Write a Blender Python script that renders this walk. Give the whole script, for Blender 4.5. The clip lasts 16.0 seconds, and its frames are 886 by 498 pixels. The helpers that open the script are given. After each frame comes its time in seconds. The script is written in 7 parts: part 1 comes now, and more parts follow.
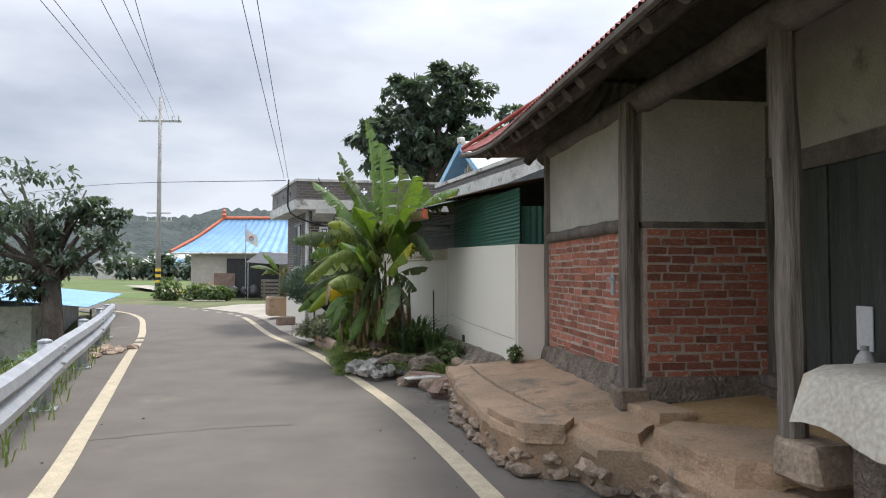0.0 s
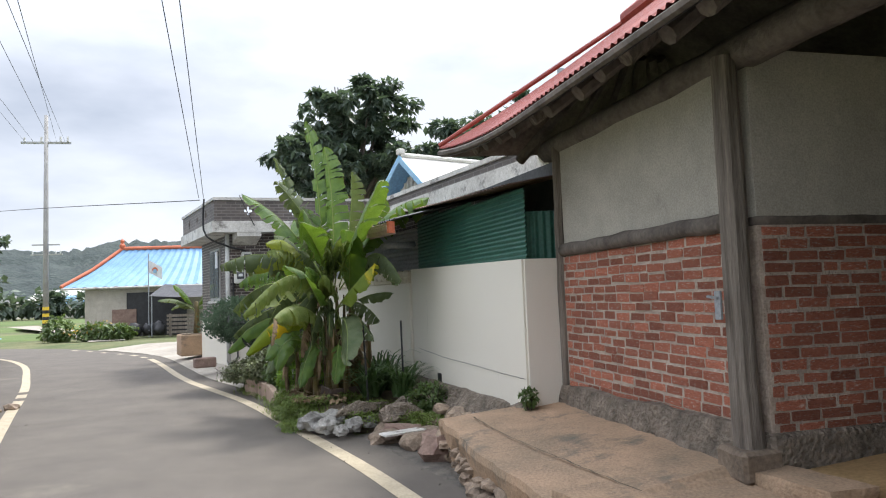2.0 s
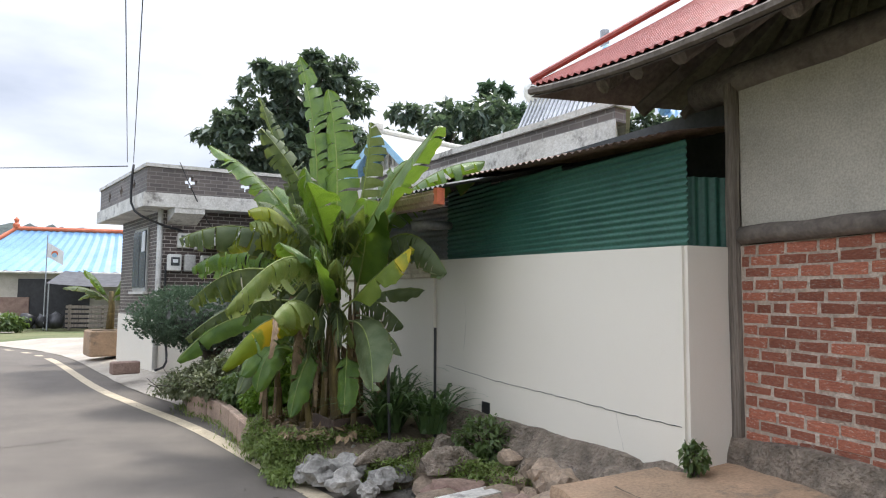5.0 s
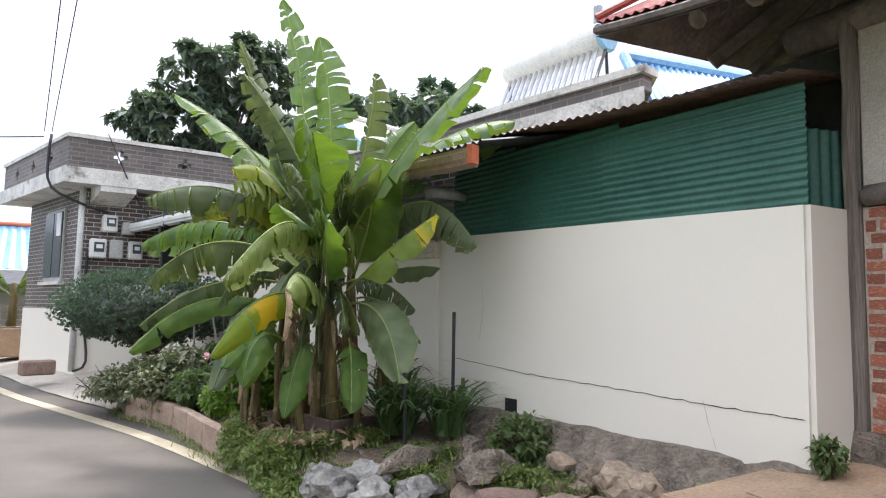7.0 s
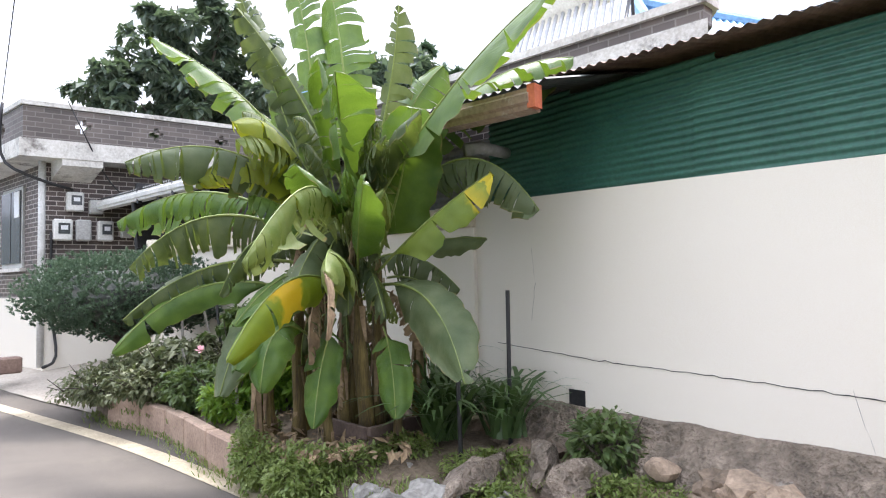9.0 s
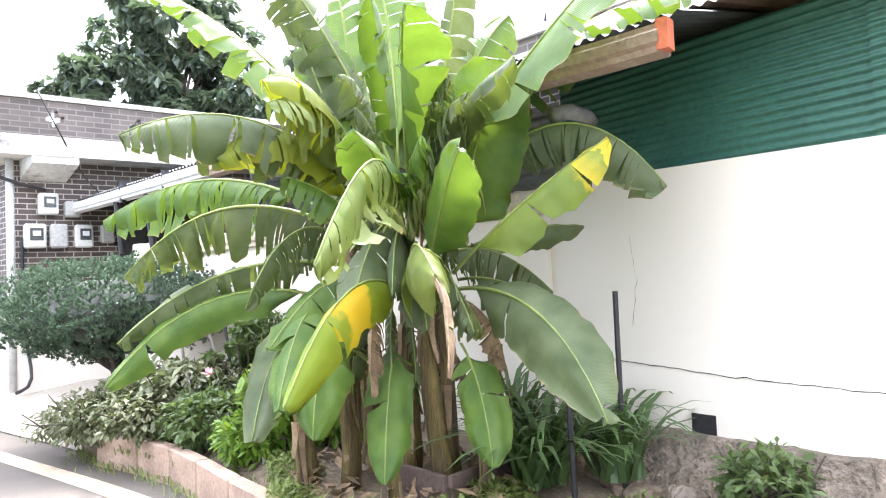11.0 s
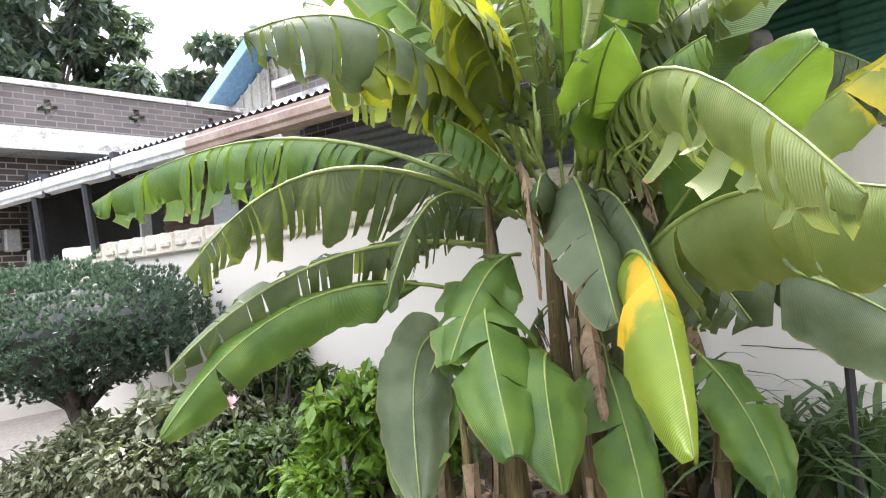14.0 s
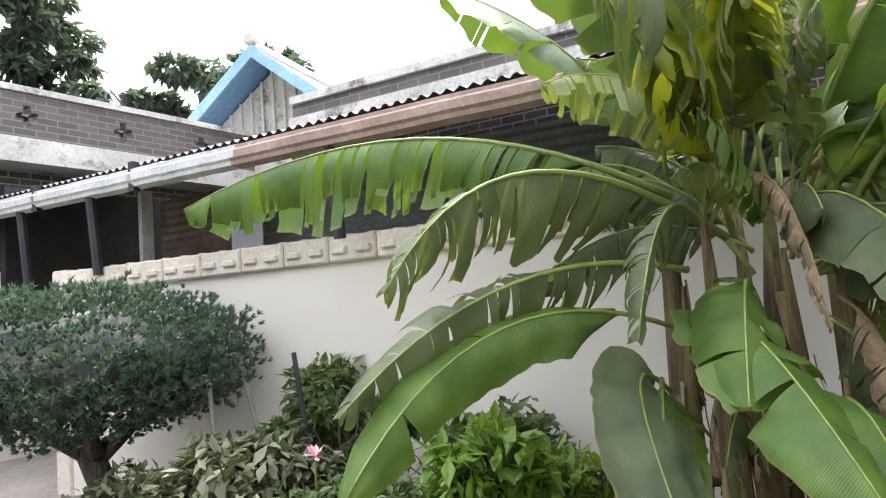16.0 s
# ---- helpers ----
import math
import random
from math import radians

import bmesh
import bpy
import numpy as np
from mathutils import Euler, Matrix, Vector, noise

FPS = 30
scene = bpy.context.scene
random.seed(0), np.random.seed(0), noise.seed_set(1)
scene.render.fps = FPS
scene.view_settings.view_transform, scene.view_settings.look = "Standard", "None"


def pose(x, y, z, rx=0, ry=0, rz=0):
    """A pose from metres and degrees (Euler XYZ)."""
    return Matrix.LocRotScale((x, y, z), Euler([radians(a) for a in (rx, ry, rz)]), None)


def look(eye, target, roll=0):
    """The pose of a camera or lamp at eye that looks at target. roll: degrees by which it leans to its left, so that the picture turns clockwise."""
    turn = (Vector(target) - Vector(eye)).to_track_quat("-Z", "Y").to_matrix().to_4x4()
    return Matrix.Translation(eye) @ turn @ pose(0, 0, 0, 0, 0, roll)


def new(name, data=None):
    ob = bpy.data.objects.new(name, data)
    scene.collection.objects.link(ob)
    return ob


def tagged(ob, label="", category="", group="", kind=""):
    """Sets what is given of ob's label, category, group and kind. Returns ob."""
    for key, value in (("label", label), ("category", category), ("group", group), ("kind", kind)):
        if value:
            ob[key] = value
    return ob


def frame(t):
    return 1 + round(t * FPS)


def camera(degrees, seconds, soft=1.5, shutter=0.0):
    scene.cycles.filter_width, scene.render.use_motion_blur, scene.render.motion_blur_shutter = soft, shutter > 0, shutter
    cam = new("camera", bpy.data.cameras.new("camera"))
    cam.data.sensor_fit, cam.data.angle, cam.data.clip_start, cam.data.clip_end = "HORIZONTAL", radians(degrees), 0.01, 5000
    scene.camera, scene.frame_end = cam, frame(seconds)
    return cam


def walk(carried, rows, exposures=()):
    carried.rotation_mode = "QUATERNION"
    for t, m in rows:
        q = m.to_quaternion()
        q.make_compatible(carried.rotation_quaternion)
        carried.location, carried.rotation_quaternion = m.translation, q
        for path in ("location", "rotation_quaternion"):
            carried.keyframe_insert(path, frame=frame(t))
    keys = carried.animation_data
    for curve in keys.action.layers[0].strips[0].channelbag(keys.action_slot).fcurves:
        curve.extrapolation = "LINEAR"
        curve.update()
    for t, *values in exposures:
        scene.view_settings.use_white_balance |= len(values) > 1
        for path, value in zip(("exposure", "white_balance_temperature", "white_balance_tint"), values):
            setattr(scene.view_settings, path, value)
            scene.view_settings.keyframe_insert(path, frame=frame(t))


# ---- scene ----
cam = camera(66.4, 16.0, soft=1.1)
PATH = [
    (0, (0.185, -0.26, 1.41), (0.133, 1.738, 1.481), 0.0),
    (0.5, (-0.042, 0.138, 1.399), (0.006, 2.137, 1.461), -0.5),
    (1, (-0.206, 0.562, 1.409), (-0.053, 2.554, 1.493), 0.5),
    (1.5, (-0.43, 0.968, 1.428), (-0.221, 2.953, 1.55), -1.0),
    (2, (-0.544, 1.423, 1.427), (-0.331, 3.407, 1.567), -2.2),
    (2.5, (-0.713, 1.808, 1.446), (-0.49, 3.789, 1.596), 0.5),
    (3, (-0.974, 2.124, 1.451), (-0.668, 4.092, 1.631), -0.4),
    (3.5, (-1.014, 2.628, 1.439), (-0.656, 4.583, 1.667), 0.9),
    (4, (-1.198, 3.051, 1.414), (-0.811, 5.004, 1.601), 1.3),
    (4.5, (-1.38, 3.425, 1.4), (-0.962, 5.374, 1.561), 0.6),
    (6.8, (-2.02, 4.817, 1.208), (-1.35, 6.696, 1.359), 1.7),
    (7, (-2.089, 4.873, 1.167), (-1.384, 6.736, 1.349), 1.1),
    (7.5, (-2.097, 5.112, 1.214), (-1.268, 6.926, 1.369), -0.0),
    (8, (-2.005, 5.382, 1.234), (-1.218, 7.21, 1.433), -1.0),
    (8.5, (-2.103, 5.598, 1.227), (-1.336, 7.442, 1.338), 0.9),
    (8.7, (-2.163, 5.703, 1.217), (-1.393, 7.546, 1.318), -0.5),
    (10.8, (-2.371, 6.802, 1.259), (-1.529, 8.614, 1.351), -1.5),
    (11, (-2.358, 6.928, 1.255), (-1.515, 8.739, 1.346), -2.7),
    (11.5, (-2.355, 7.182, 1.261), (-1.502, 8.99, 1.34), -1.5),
    (12, (-2.452, 7.4, 1.245), (-1.586, 9.203, 1.279), -2.2),
    (12.5, (-2.608, 7.609, 1.25), (-1.635, 9.354, 1.335), -2.7),
    (13, (-2.644, 7.856, 1.233), (-1.637, 9.58, 1.337), -3.2),
    (13.5, (-2.758, 8.09, 1.25), (-1.701, 9.786, 1.31), -1.8),
    (14, (-2.974, 8.298, 1.251), (-1.829, 9.936, 1.329), -5.5),
    (14.5, (-3.073, 8.521, 1.245), (-1.932, 10.162, 1.31), -4.5),
    (15, (-3.118, 8.793, 1.277), (-1.909, 10.381, 1.405), -2.5),
    (15.5, (-3.245, 8.991, 1.264), (-1.953, 10.512, 1.401), -3.1),
    (16, (-3.438, 9.206, 1.278), (-2.128, 10.706, 1.459), -4.4),
]

# exposure and white balance of the clip's camera
EXPO = [(0.0, 0.2, 6300, 10), (2.0, 0.43, 6300, 10), (4.5, 0.5, 6300, 11), (7.0, 0.84, 6270, 13), (8.5, 0.98, 6230, 15), (11.0, 2.28, 6200, 16), (12.5, 2.30, 6250, 16), (13.0, 2.16, 6280, 16), (13.5, 1.90, 6300, 16), (14.3, 1.76, 6320, 17), (16.0, 1.28, 6420, 15)]
walk(cam, [(t, look(eye, target, roll)) for t, eye, target, roll in PATH], EXPO)

# ---- world and sun ----
SUN_ELEV, SUN_AZ = radians(62), radians(38)     # azimuth from +y towards +x
world = bpy.data.worlds.new("overcast_sky")
scene.world = world
world.use_nodes = True
wt = world.node_tree
wt.nodes.clear()
w_out = wt.nodes.new("ShaderNodeOutputWorld")
w_sky = wt.nodes.new("ShaderNodeTexSky")
w_sky.sky_type, w_sky.sun_disc = "NISHITA", False
w_sky.sun_elevation, w_sky.sun_rotation = SUN_ELEV, SUN_AZ
w_b1, w_b2 = wt.nodes.new("ShaderNodeBackground"), wt.nodes.new("ShaderNodeBackground")
w_b1.inputs[1].default_value = 0.1
w_b2.inputs[1].default_value = 0.92
w_tc, w_map = wt.nodes.new("ShaderNodeTexCoord"), wt.nodes.new("ShaderNodeMapping")
w_map.inputs["Scale"].default_value = (1.6, 1.6, 4.2)
w_n = wt.nodes.new("ShaderNodeTexNoise")
w_n.inputs["Scale"].default_value, w_n.inputs["Detail"].default_value = 1.5, 7
w_r = wt.nodes.new("ShaderNodeValToRGB")
w_r.color_ramp.elements[0].position, w_r.color_ramp.elements[0].color = 0.36, (0.50, 0.54, 0.62, 1)
w_r.color_ramp.elements[1].position, w_r.color_ramp.elements[1].color = 0.60, (0.86, 0.88, 0.94, 1)
w_mix = wt.nodes.new("ShaderNodeMixShader")
w_mix.inputs[0].default_value = 0.86
w_sep, w_mr = wt.nodes.new("ShaderNodeSeparateXYZ"), wt.nodes.new("ShaderNodeMapRange")
w_mr.inputs["From Min"].default_value, w_mr.inputs["From Max"].default_value = 0.3, 0.9
w_mr.inputs["To Min"].default_value, w_mr.inputs["To Max"].default_value = 0.93, 3.1
wt.links.new(w_tc.outputs["Generated"], w_sep.inputs[0])
wt.links.new(w_sep.outputs[2], w_mr.inputs[0])
wt.links.new(w_mr.outputs[0], w_b2.inputs[1])
wt.links.new(w_tc.outputs["Generated"], w_map.inputs[0])
wt.links.new(w_map.outputs[0], w_n.inputs["Vector"])
wt.links.new(w_n.outputs[0], w_r.inputs[0])
wt.links.new(w_r.outputs[0], w_b2.inputs[0])
wt.links.new(w_sky.outputs[0], w_b1.inputs[0])
wt.links.new(w_b1.outputs[0], w_mix.inputs[1])
wt.links.new(w_b2.outputs[0], w_mix.inputs[2])
wt.links.new(w_mix.outputs[0], w_out.inputs[0])
sun_data = bpy.data.lights.new("sun", "SUN")
sun_data.energy, sun_data.angle, sun_data.color = 2.9, radians(11), (1.0, 0.95, 0.87)
sun = new("sun", sun_data)
sun.rotation_euler = (radians(90) - SUN_ELEV, 0, radians(180) - SUN_AZ)


# ---- materials ----
def nodes_of(name):
    m = bpy.data.materials.new(name)
    m.use_nodes = True
    nt = m.node_tree
    return m, nt, nt.nodes["Principled BSDF"]


def add(nt, kind, **values):
    n = nt.nodes.new(kind)
    for k, v in values.items():
        n.inputs[k.replace("_", " ")].default_value = v
    return n


def ramp(nt, stops):
    r = nt.nodes.new("ShaderNodeValToRGB")
    e = r.color_ramp.elements
    e[0].position, e[0].color = stops[0][0], (*stops[0][1], 1)
    e[1].position, e[1].color = stops[-1][0], (*stops[-1][1], 1)
    for p, c in stops[1:-1]:
        e.new(p).color = (*c, 1)
    return r


def surface(name, c1, c2, scale=6.0, fine=60.0, rough=0.8, bump=0.3, metal=0.0, spots=None, stretch=(1, 1, 1), vary=0.0, dist=0.01):
    """A worn surface: two tones at a broad scale, fine grain over it, relief, and optional stains."""
    m, nt, p = nodes_of(name)
    tc = nt.nodes.new("ShaderNodeTexCoord")
    mp = nt.nodes.new("ShaderNodeMapping")
    mp.inputs["Scale"].default_value = stretch
    nt.links.new(tc.outputs["Object"], mp.inputs[0])
    n1 = add(nt, "ShaderNodeTexNoise", Scale=scale, Detail=6.0, Roughness=0.65)
    n2 = add(nt, "ShaderNodeTexNoise", Scale=fine, Detail=4.0)
    nt.links.new(mp.outputs[0], n1.inputs["Vector"])
    nt.links.new(mp.outputs[0], n2.inputs["Vector"])
    r1 = ramp(nt, [(0.32, c1), (0.68, c2)])
    nt.links.new(n1.outputs[0], r1.inputs[0])
    mix = nt.nodes.new("ShaderNodeMixRGB")
    mix.blend_type = "OVERLAY"
    mix.inputs[0].default_value = 0.45
    g = ramp(nt, [(0.3, (0.3, 0.3, 0.3)), (0.7, (0.7, 0.7, 0.7))])
    nt.links.new(n2.outputs[0], g.inputs[0])
    nt.links.new(r1.outputs[0], mix.inputs[1])
    nt.links.new(g.outputs[0], mix.inputs[2])
    col = mix.outputs[0]
    if spots:
        n3 = add(nt, "ShaderNodeTexNoise", Scale=spots[1], Detail=8.0, Roughness=0.7)
        nt.links.new(mp.outputs[0], n3.inputs["Vector"])
        r3 = ramp(nt, [(spots[2], (0, 0, 0)), (spots[2] + 0.12, (1, 1, 1))])
        nt.links.new(n3.outputs[0], r3.inputs[0])
        mx = nt.nodes.new("ShaderNodeMixRGB")
        mx.inputs[2].default_value = (*spots[0], 1)
        nt.links.new(r3.outputs[0], mx.inputs[0])
        nt.links.new(col, mx.inputs[1])
        col = mx.outputs[0]
    if vary:
        oi = nt.nodes.new("ShaderNodeObjectInfo")
        shift = nt.nodes.new("ShaderNodeMath")
        shift.operation = "MULTIPLY"
        shift.inputs[1].default_value = 37.0
        nt.links.new(oi.outputs["Random"], shift.inputs[0])
        nt.links.new(shift.outputs[0], mp.inputs["Location"])
        mr = nt.nodes.new("ShaderNodeMapRange")
        mr.inputs["To Min"].default_value, mr.inputs["To Max"].default_value = 1 - vary, 1 + vary
        nt.links.new(oi.outputs["Random"], mr.inputs[0])
        hs = nt.nodes.new("ShaderNodeHueSaturation")
        nt.links.new(mr.outputs[0], hs.inputs["Value"])
        nt.links.new(col, hs.inputs["Color"])
        col = hs.outputs[0]
    nt.links.new(col, p.inputs["Base Color"])
    p.inputs["Roughness"].default_value, p.inputs["Metallic"].default_value = rough, metal
    b = add(nt, "ShaderNodeBump", Strength=bump, Distance=dist)
    am = nt.nodes.new("ShaderNodeMath")
    am.operation = "ADD"
    nt.links.new(n1.outputs[0], am.inputs[0])
    nt.links.new(n2.outputs[0], am.inputs[1])
    nt.links.new(am.outputs[0], b.inputs["Height"])
    nt.links.new(b.outputs[0], p.inputs["Normal"])
    return m


def leafy(name, c1, c2, through_col, veins=0.0, rough=0.45, patch=None, island=True, mixing=0.4):
    """A thin leaf that lets light through; vein ribs across it where veins is set."""
    m, nt, p = nodes_of(name)
    out = nt.nodes["Material Output"]
    uv = nt.nodes.new("ShaderNodeTexCoord")
    n1 = add(nt, "ShaderNodeTexNoise", Scale=9.0, Detail=5.0)
    nt.links.new(uv.outputs["Object"], n1.inputs["Vector"])
    r1 = ramp(nt, [(0.3, c1), (0.7, c2)])
    if island:
        geo = nt.nodes.new("ShaderNodeNewGeometry")
        am = nt.nodes.new("ShaderNodeMath")
        am.operation = "MULTIPLY_ADD"
        am.inputs[1].default_value, am.inputs[2].default_value = 0.5, -0.25
        ad = nt.nodes.new("ShaderNodeMath")
        nt.links.new(geo.outputs["Random Per Island"], am.inputs[0])
        nt.links.new(am.outputs[0], ad.inputs[0])
        nt.links.new(n1.outputs[0], ad.inputs[1])
        nt.links.new(ad.outputs[0], r1.inputs[0])
    else:
        nt.links.new(n1.outputs[0], r1.inputs[0])
    col = r1.outputs[0]
    if veins:
        w = add(nt, "ShaderNodeTexWave", Scale=veins, Distortion=0.6, Detail=1.0)
        w.bands_direction = "X"
        nt.links.new(uv.outputs["UV"], w.inputs["Vector"])
        sep = nt.nodes.new("ShaderNodeSeparateXYZ")
        nt.links.new(uv.outputs["UV"], sep.inputs[0])
        b = add(nt, "ShaderNodeBump", Strength=0.4, Distance=0.003)
        creases = add(nt, "ShaderNodeTexNoise", Scale=16.0, Detail=3.0)
        nt.links.new(uv.outputs["Object"], creases.inputs["Vector"])
        relief = nt.nodes.new("ShaderNodeMath")
        relief.operation = "MULTIPLY_ADD"
        relief.inputs[1].default_value = 4.0
        nt.links.new(creases.outputs[0], relief.inputs[0])
        nt.links.new(w.outputs[1], relief.inputs[2])
        nt.links.new(relief.outputs[0], b.inputs["Height"])
        nt.links.new(b.outputs[0], p.inputs["Normal"])
        tone = ramp(nt, [(0.0, (0.82, 0.84, 0.80)), (1.0, (1.06, 1.06, 1.06))])
        nt.links.new(w.outputs[1], tone.inputs[0])
        mx = nt.nodes.new("ShaderNodeMixRGB")
        mx.blend_type = "MULTIPLY"
        mx.inputs[0].default_value = 0.8
        nt.links.new(col, mx.inputs[1])
        nt.links.new(tone.outputs[0], mx.inputs[2])
        col = mx.outputs[0]
        # dry margin
        nn = add(nt, "ShaderNodeTexNoise", Scale=14.0, Detail=4.0)
        nt.links.new(uv.outputs["Object"], nn.inputs["Vector"])
        ad2 = nt.nodes.new("ShaderNodeMath")
        ad2.operation = "MULTIPLY_ADD"
        ad2.inputs[1].default_value = 0.22
        nt.links.new(nn.outputs[0], ad2.inputs[0])
        nt.links.new(sep.outputs[1], ad2.inputs[2])
        if patch:
            # one yellowed stretch across the blade, with a ragged border
            nt.links.new(sep.outputs[0], ad2.inputs[2])
            lo, hi = patch[1] + 0.11, patch[2] + 0.11
            edge = ramp(nt, [(lo - 0.03, (0, 0, 0)), (lo, (1, 1, 1)), (hi, (1, 1, 1)), (hi + 0.04, (0, 0, 0))])
        else:
            edge = ramp(nt, [(0.935, (0, 0, 0)), (0.975, (1, 1, 1))])
            ad2.inputs[1].default_value = 0.12
            half_w = nt.nodes.new("ShaderNodeMath")
            half_w.operation = "MULTIPLY"
            half_w.inputs[1].default_value = 0.905
            nt.links.new(sep.outputs[1], half_w.inputs[0])
            nt.links.new(half_w.outputs[0], ad2.inputs[2])
        nt.links.new(ad2.outputs[0], edge.inputs[0])
        mz = nt.nodes.new("ShaderNodeMixRGB")
        mz.inputs[2].default_value = (*(patch[0] if patch else (0.28, 0.2, 0.07)), 1)
        nt.links.new(edge.outputs[0], mz.inputs[0])
        nt.links.new(col, mz.inputs[1])
        col = mz.outputs[0]
    nt.links.new(col, p.inputs["Base Color"])
    p.inputs["Roughness"].default_value = rough
    tr = nt.nodes.new("ShaderNodeBsdfTranslucent")
    tint = nt.nodes.new("ShaderNodeMixRGB")
    tint.blend_type = "MULTIPLY"
    tint.inputs[0].default_value = 0.0
    tint.inputs[1].default_value = (*through_col, 1)
    nt.links.new(col, tint.inputs[2])
    tint2 = nt.nodes.new("ShaderNodeMixRGB")
    tint2.inputs[0].default_value = 0.75
    nt.links.new(col, tint2.inputs[1])
    tint2.inputs[2].default_value = (*through_col, 1)
    nt.links.new(tint2.outputs[0], tr.inputs[0])
    ms = nt.nodes.new("ShaderNodeMixShader")
    ms.inputs[0].default_value = mixing
    nt.links.new(p.outputs[0], ms.inputs[1])
    nt.links.new(tr.outputs[0], ms.inputs[2])
    nt.links.new(ms.outputs[0], out.inputs[0])
    return m


def brick_facing(name, c1, c2, mortar, w=0.20, h=0.067):
    """Small glazed bricks far off, laid by the object's own u, v in metres."""
    m, nt, p = nodes_of(name)
    tc = nt.nodes.new("ShaderNodeTexCoord")
    br = nt.nodes.new("ShaderNodeTexBrick")
    br.inputs["Scale"].default_value = 1.0
    br.inputs["Color1"].default_value, br.inputs["Color2"].default_value, br.inputs["Mortar"].default_value = (*c1, 1), (*c2, 1), (*mortar, 1)
    br.inputs["Mortar Size"].default_value, br.inputs["Brick Width"].default_value, br.inputs["Row Height"].default_value = 0.007, w, h
    nt.links.new(tc.outputs["UV"], br.inputs["Vector"])
    n1 = add(nt, "ShaderNodeTexNoise", Scale=1.4, Detail=8.0)
    nt.links.new(tc.outputs["Object"], n1.inputs["Vector"])
    g = ramp(nt, [(0.3, (0.65, 0.65, 0.65)), (0.7, (1.15, 1.15, 1.15))])
    nt.links.new(n1.outputs[0], g.inputs[0])
    mx = nt.nodes.new("ShaderNodeMixRGB")
    mx.blend_type = "MULTIPLY"
    mx.inputs[0].default_value = 1.0
    nt.links.new(br.outputs[0], mx.inputs[1])
    nt.links.new(g.outputs[0], mx.inputs[2])
    nt.links.new(mx.outputs[0], p.inputs["Base Color"])
    p.inputs["Roughness"].default_value = 0.5
    b = add(nt, "ShaderNodeBump", Strength=0.6, Distance=0.01)
    b.invert = True
    nt.links.new(br.outputs["Fac"], b.inputs["Height"])
    nt.links.new(b.outputs[0], p.inputs["Normal"])
    return m


M_ASPHALT = surface("asphalt", (0.094, 0.081, 0.068), (0.128, 0.111, 0.092), 1.3, 150, 0.9, 0.9, spots=((0.165, 0.145, 0.115), 0.5, 0.60), dist=0.004)
M_VERGE = surface("verge_gravel", (0.075, 0.068, 0.06), (0.17, 0.15, 0.125), 6, 70, 0.95, 1.0, dist=0.02)
M_LINE = surface("road_paint", (0.34, 0.285, 0.195), (0.47, 0.40, 0.285), 5, 70, 0.7, 0.3, spots=((0.25, 0.22, 0.17), 14, 0.63))
M_DIRT = surface("soil", (0.10, 0.075, 0.05), (0.21, 0.165, 0.115), 3, 40, 0.95, 0.8, dist=0.02)
M_GROUND = surface("ground_cover", (0.055, 0.085, 0.022), (0.17, 0.16, 0.075), 0.35, 9, 0.95, 0.8, dist=0.05)
M_YARD = surface("yard_concrete", (0.27, 0.24, 0.20), (0.40, 0.36, 0.30), 0.8, 30, 0.9, 0.5)
M_FIELD = surface("rice_field", (0.055, 0.095, 0.020), (0.12, 0.165, 0.040), 0.5, 6, 0.9, 0.6, dist=0.05, stretch=(0.3, 1.5, 1))
M_HILL = surface("wooded_hill", (0.030, 0.042, 0.042), (0.065, 0.082, 0.074), 0.10, 0.45, 0.95, 1.0, dist=2.0)
M_CONC = surface("platform_concrete", (0.22, 0.165, 0.11), (0.43, 0.285, 0.18), 1.5, 55, 0.9, 0.9, spots=((0.13, 0.115, 0.09), 1.8, 0.55))
M_STONE = surface("rubble_stone", (0.15, 0.115, 0.085), (0.33, 0.25, 0.18), 5, 40, 0.9, 0.7, vary=0.35, spots=((0.33, 0.2, 0.11), 5, 0.62))
M_PALE = surface("pale_rock", (0.14, 0.135, 0.12), (0.36, 0.345, 0.315), 7, 45, 0.85, 0.7, vary=0.15)
M_BASE = surface("rough_footing", (0.12, 0.098, 0.075), (0.33, 0.27, 0.21), 7, 38, 0.95, 1.0, dist=0.06, spots=((0.34, 0.31, 0.28), 9, 0.62))
M_BRICK = surface("old_brick", (0.29, 0.090, 0.055), (0.51, 0.185, 0.110), 9, 50, 0.88, 0.9, vary=0.36, spots=((0.55, 0.42, 0.34), 5.0, 0.55))
M_MORTAR = surface("lime_mortar", (0.35, 0.27, 0.21), (0.52, 0.43, 0.35), 7, 60, 0.95, 0.9, dist=0.02)
M_PLASTER = surface("grey_plaster", (0.35, 0.325, 0.275), (0.49, 0.455, 0.385), 1.6, 90, 0.9, 0.15, spots=((0.22, 0.20, 0.17), 2.4, 0.62))
M_WHITE = surface("cream_paint", (0.69, 0.648, 0.555), (0.715, 0.675, 0.585), 0.6, 320, 0.8, 0.03, spots=((0.62, 0.56, 0.45), 0.8, 0.78))
M_WOOD = surface("weathered_timber", (0.085, 0.070, 0.056), (0.30, 0.255, 0.21), 3, 26, 0.9, 1.0, stretch=(9, 9, 0.45))
M_BEAM = surface("dark_timber", (0.080, 0.066, 0.056), (0.19, 0.160, 0.135), 4, 30, 0.85, 0.9)
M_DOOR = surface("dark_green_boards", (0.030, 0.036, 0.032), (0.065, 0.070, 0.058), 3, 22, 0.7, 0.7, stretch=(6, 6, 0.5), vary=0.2)
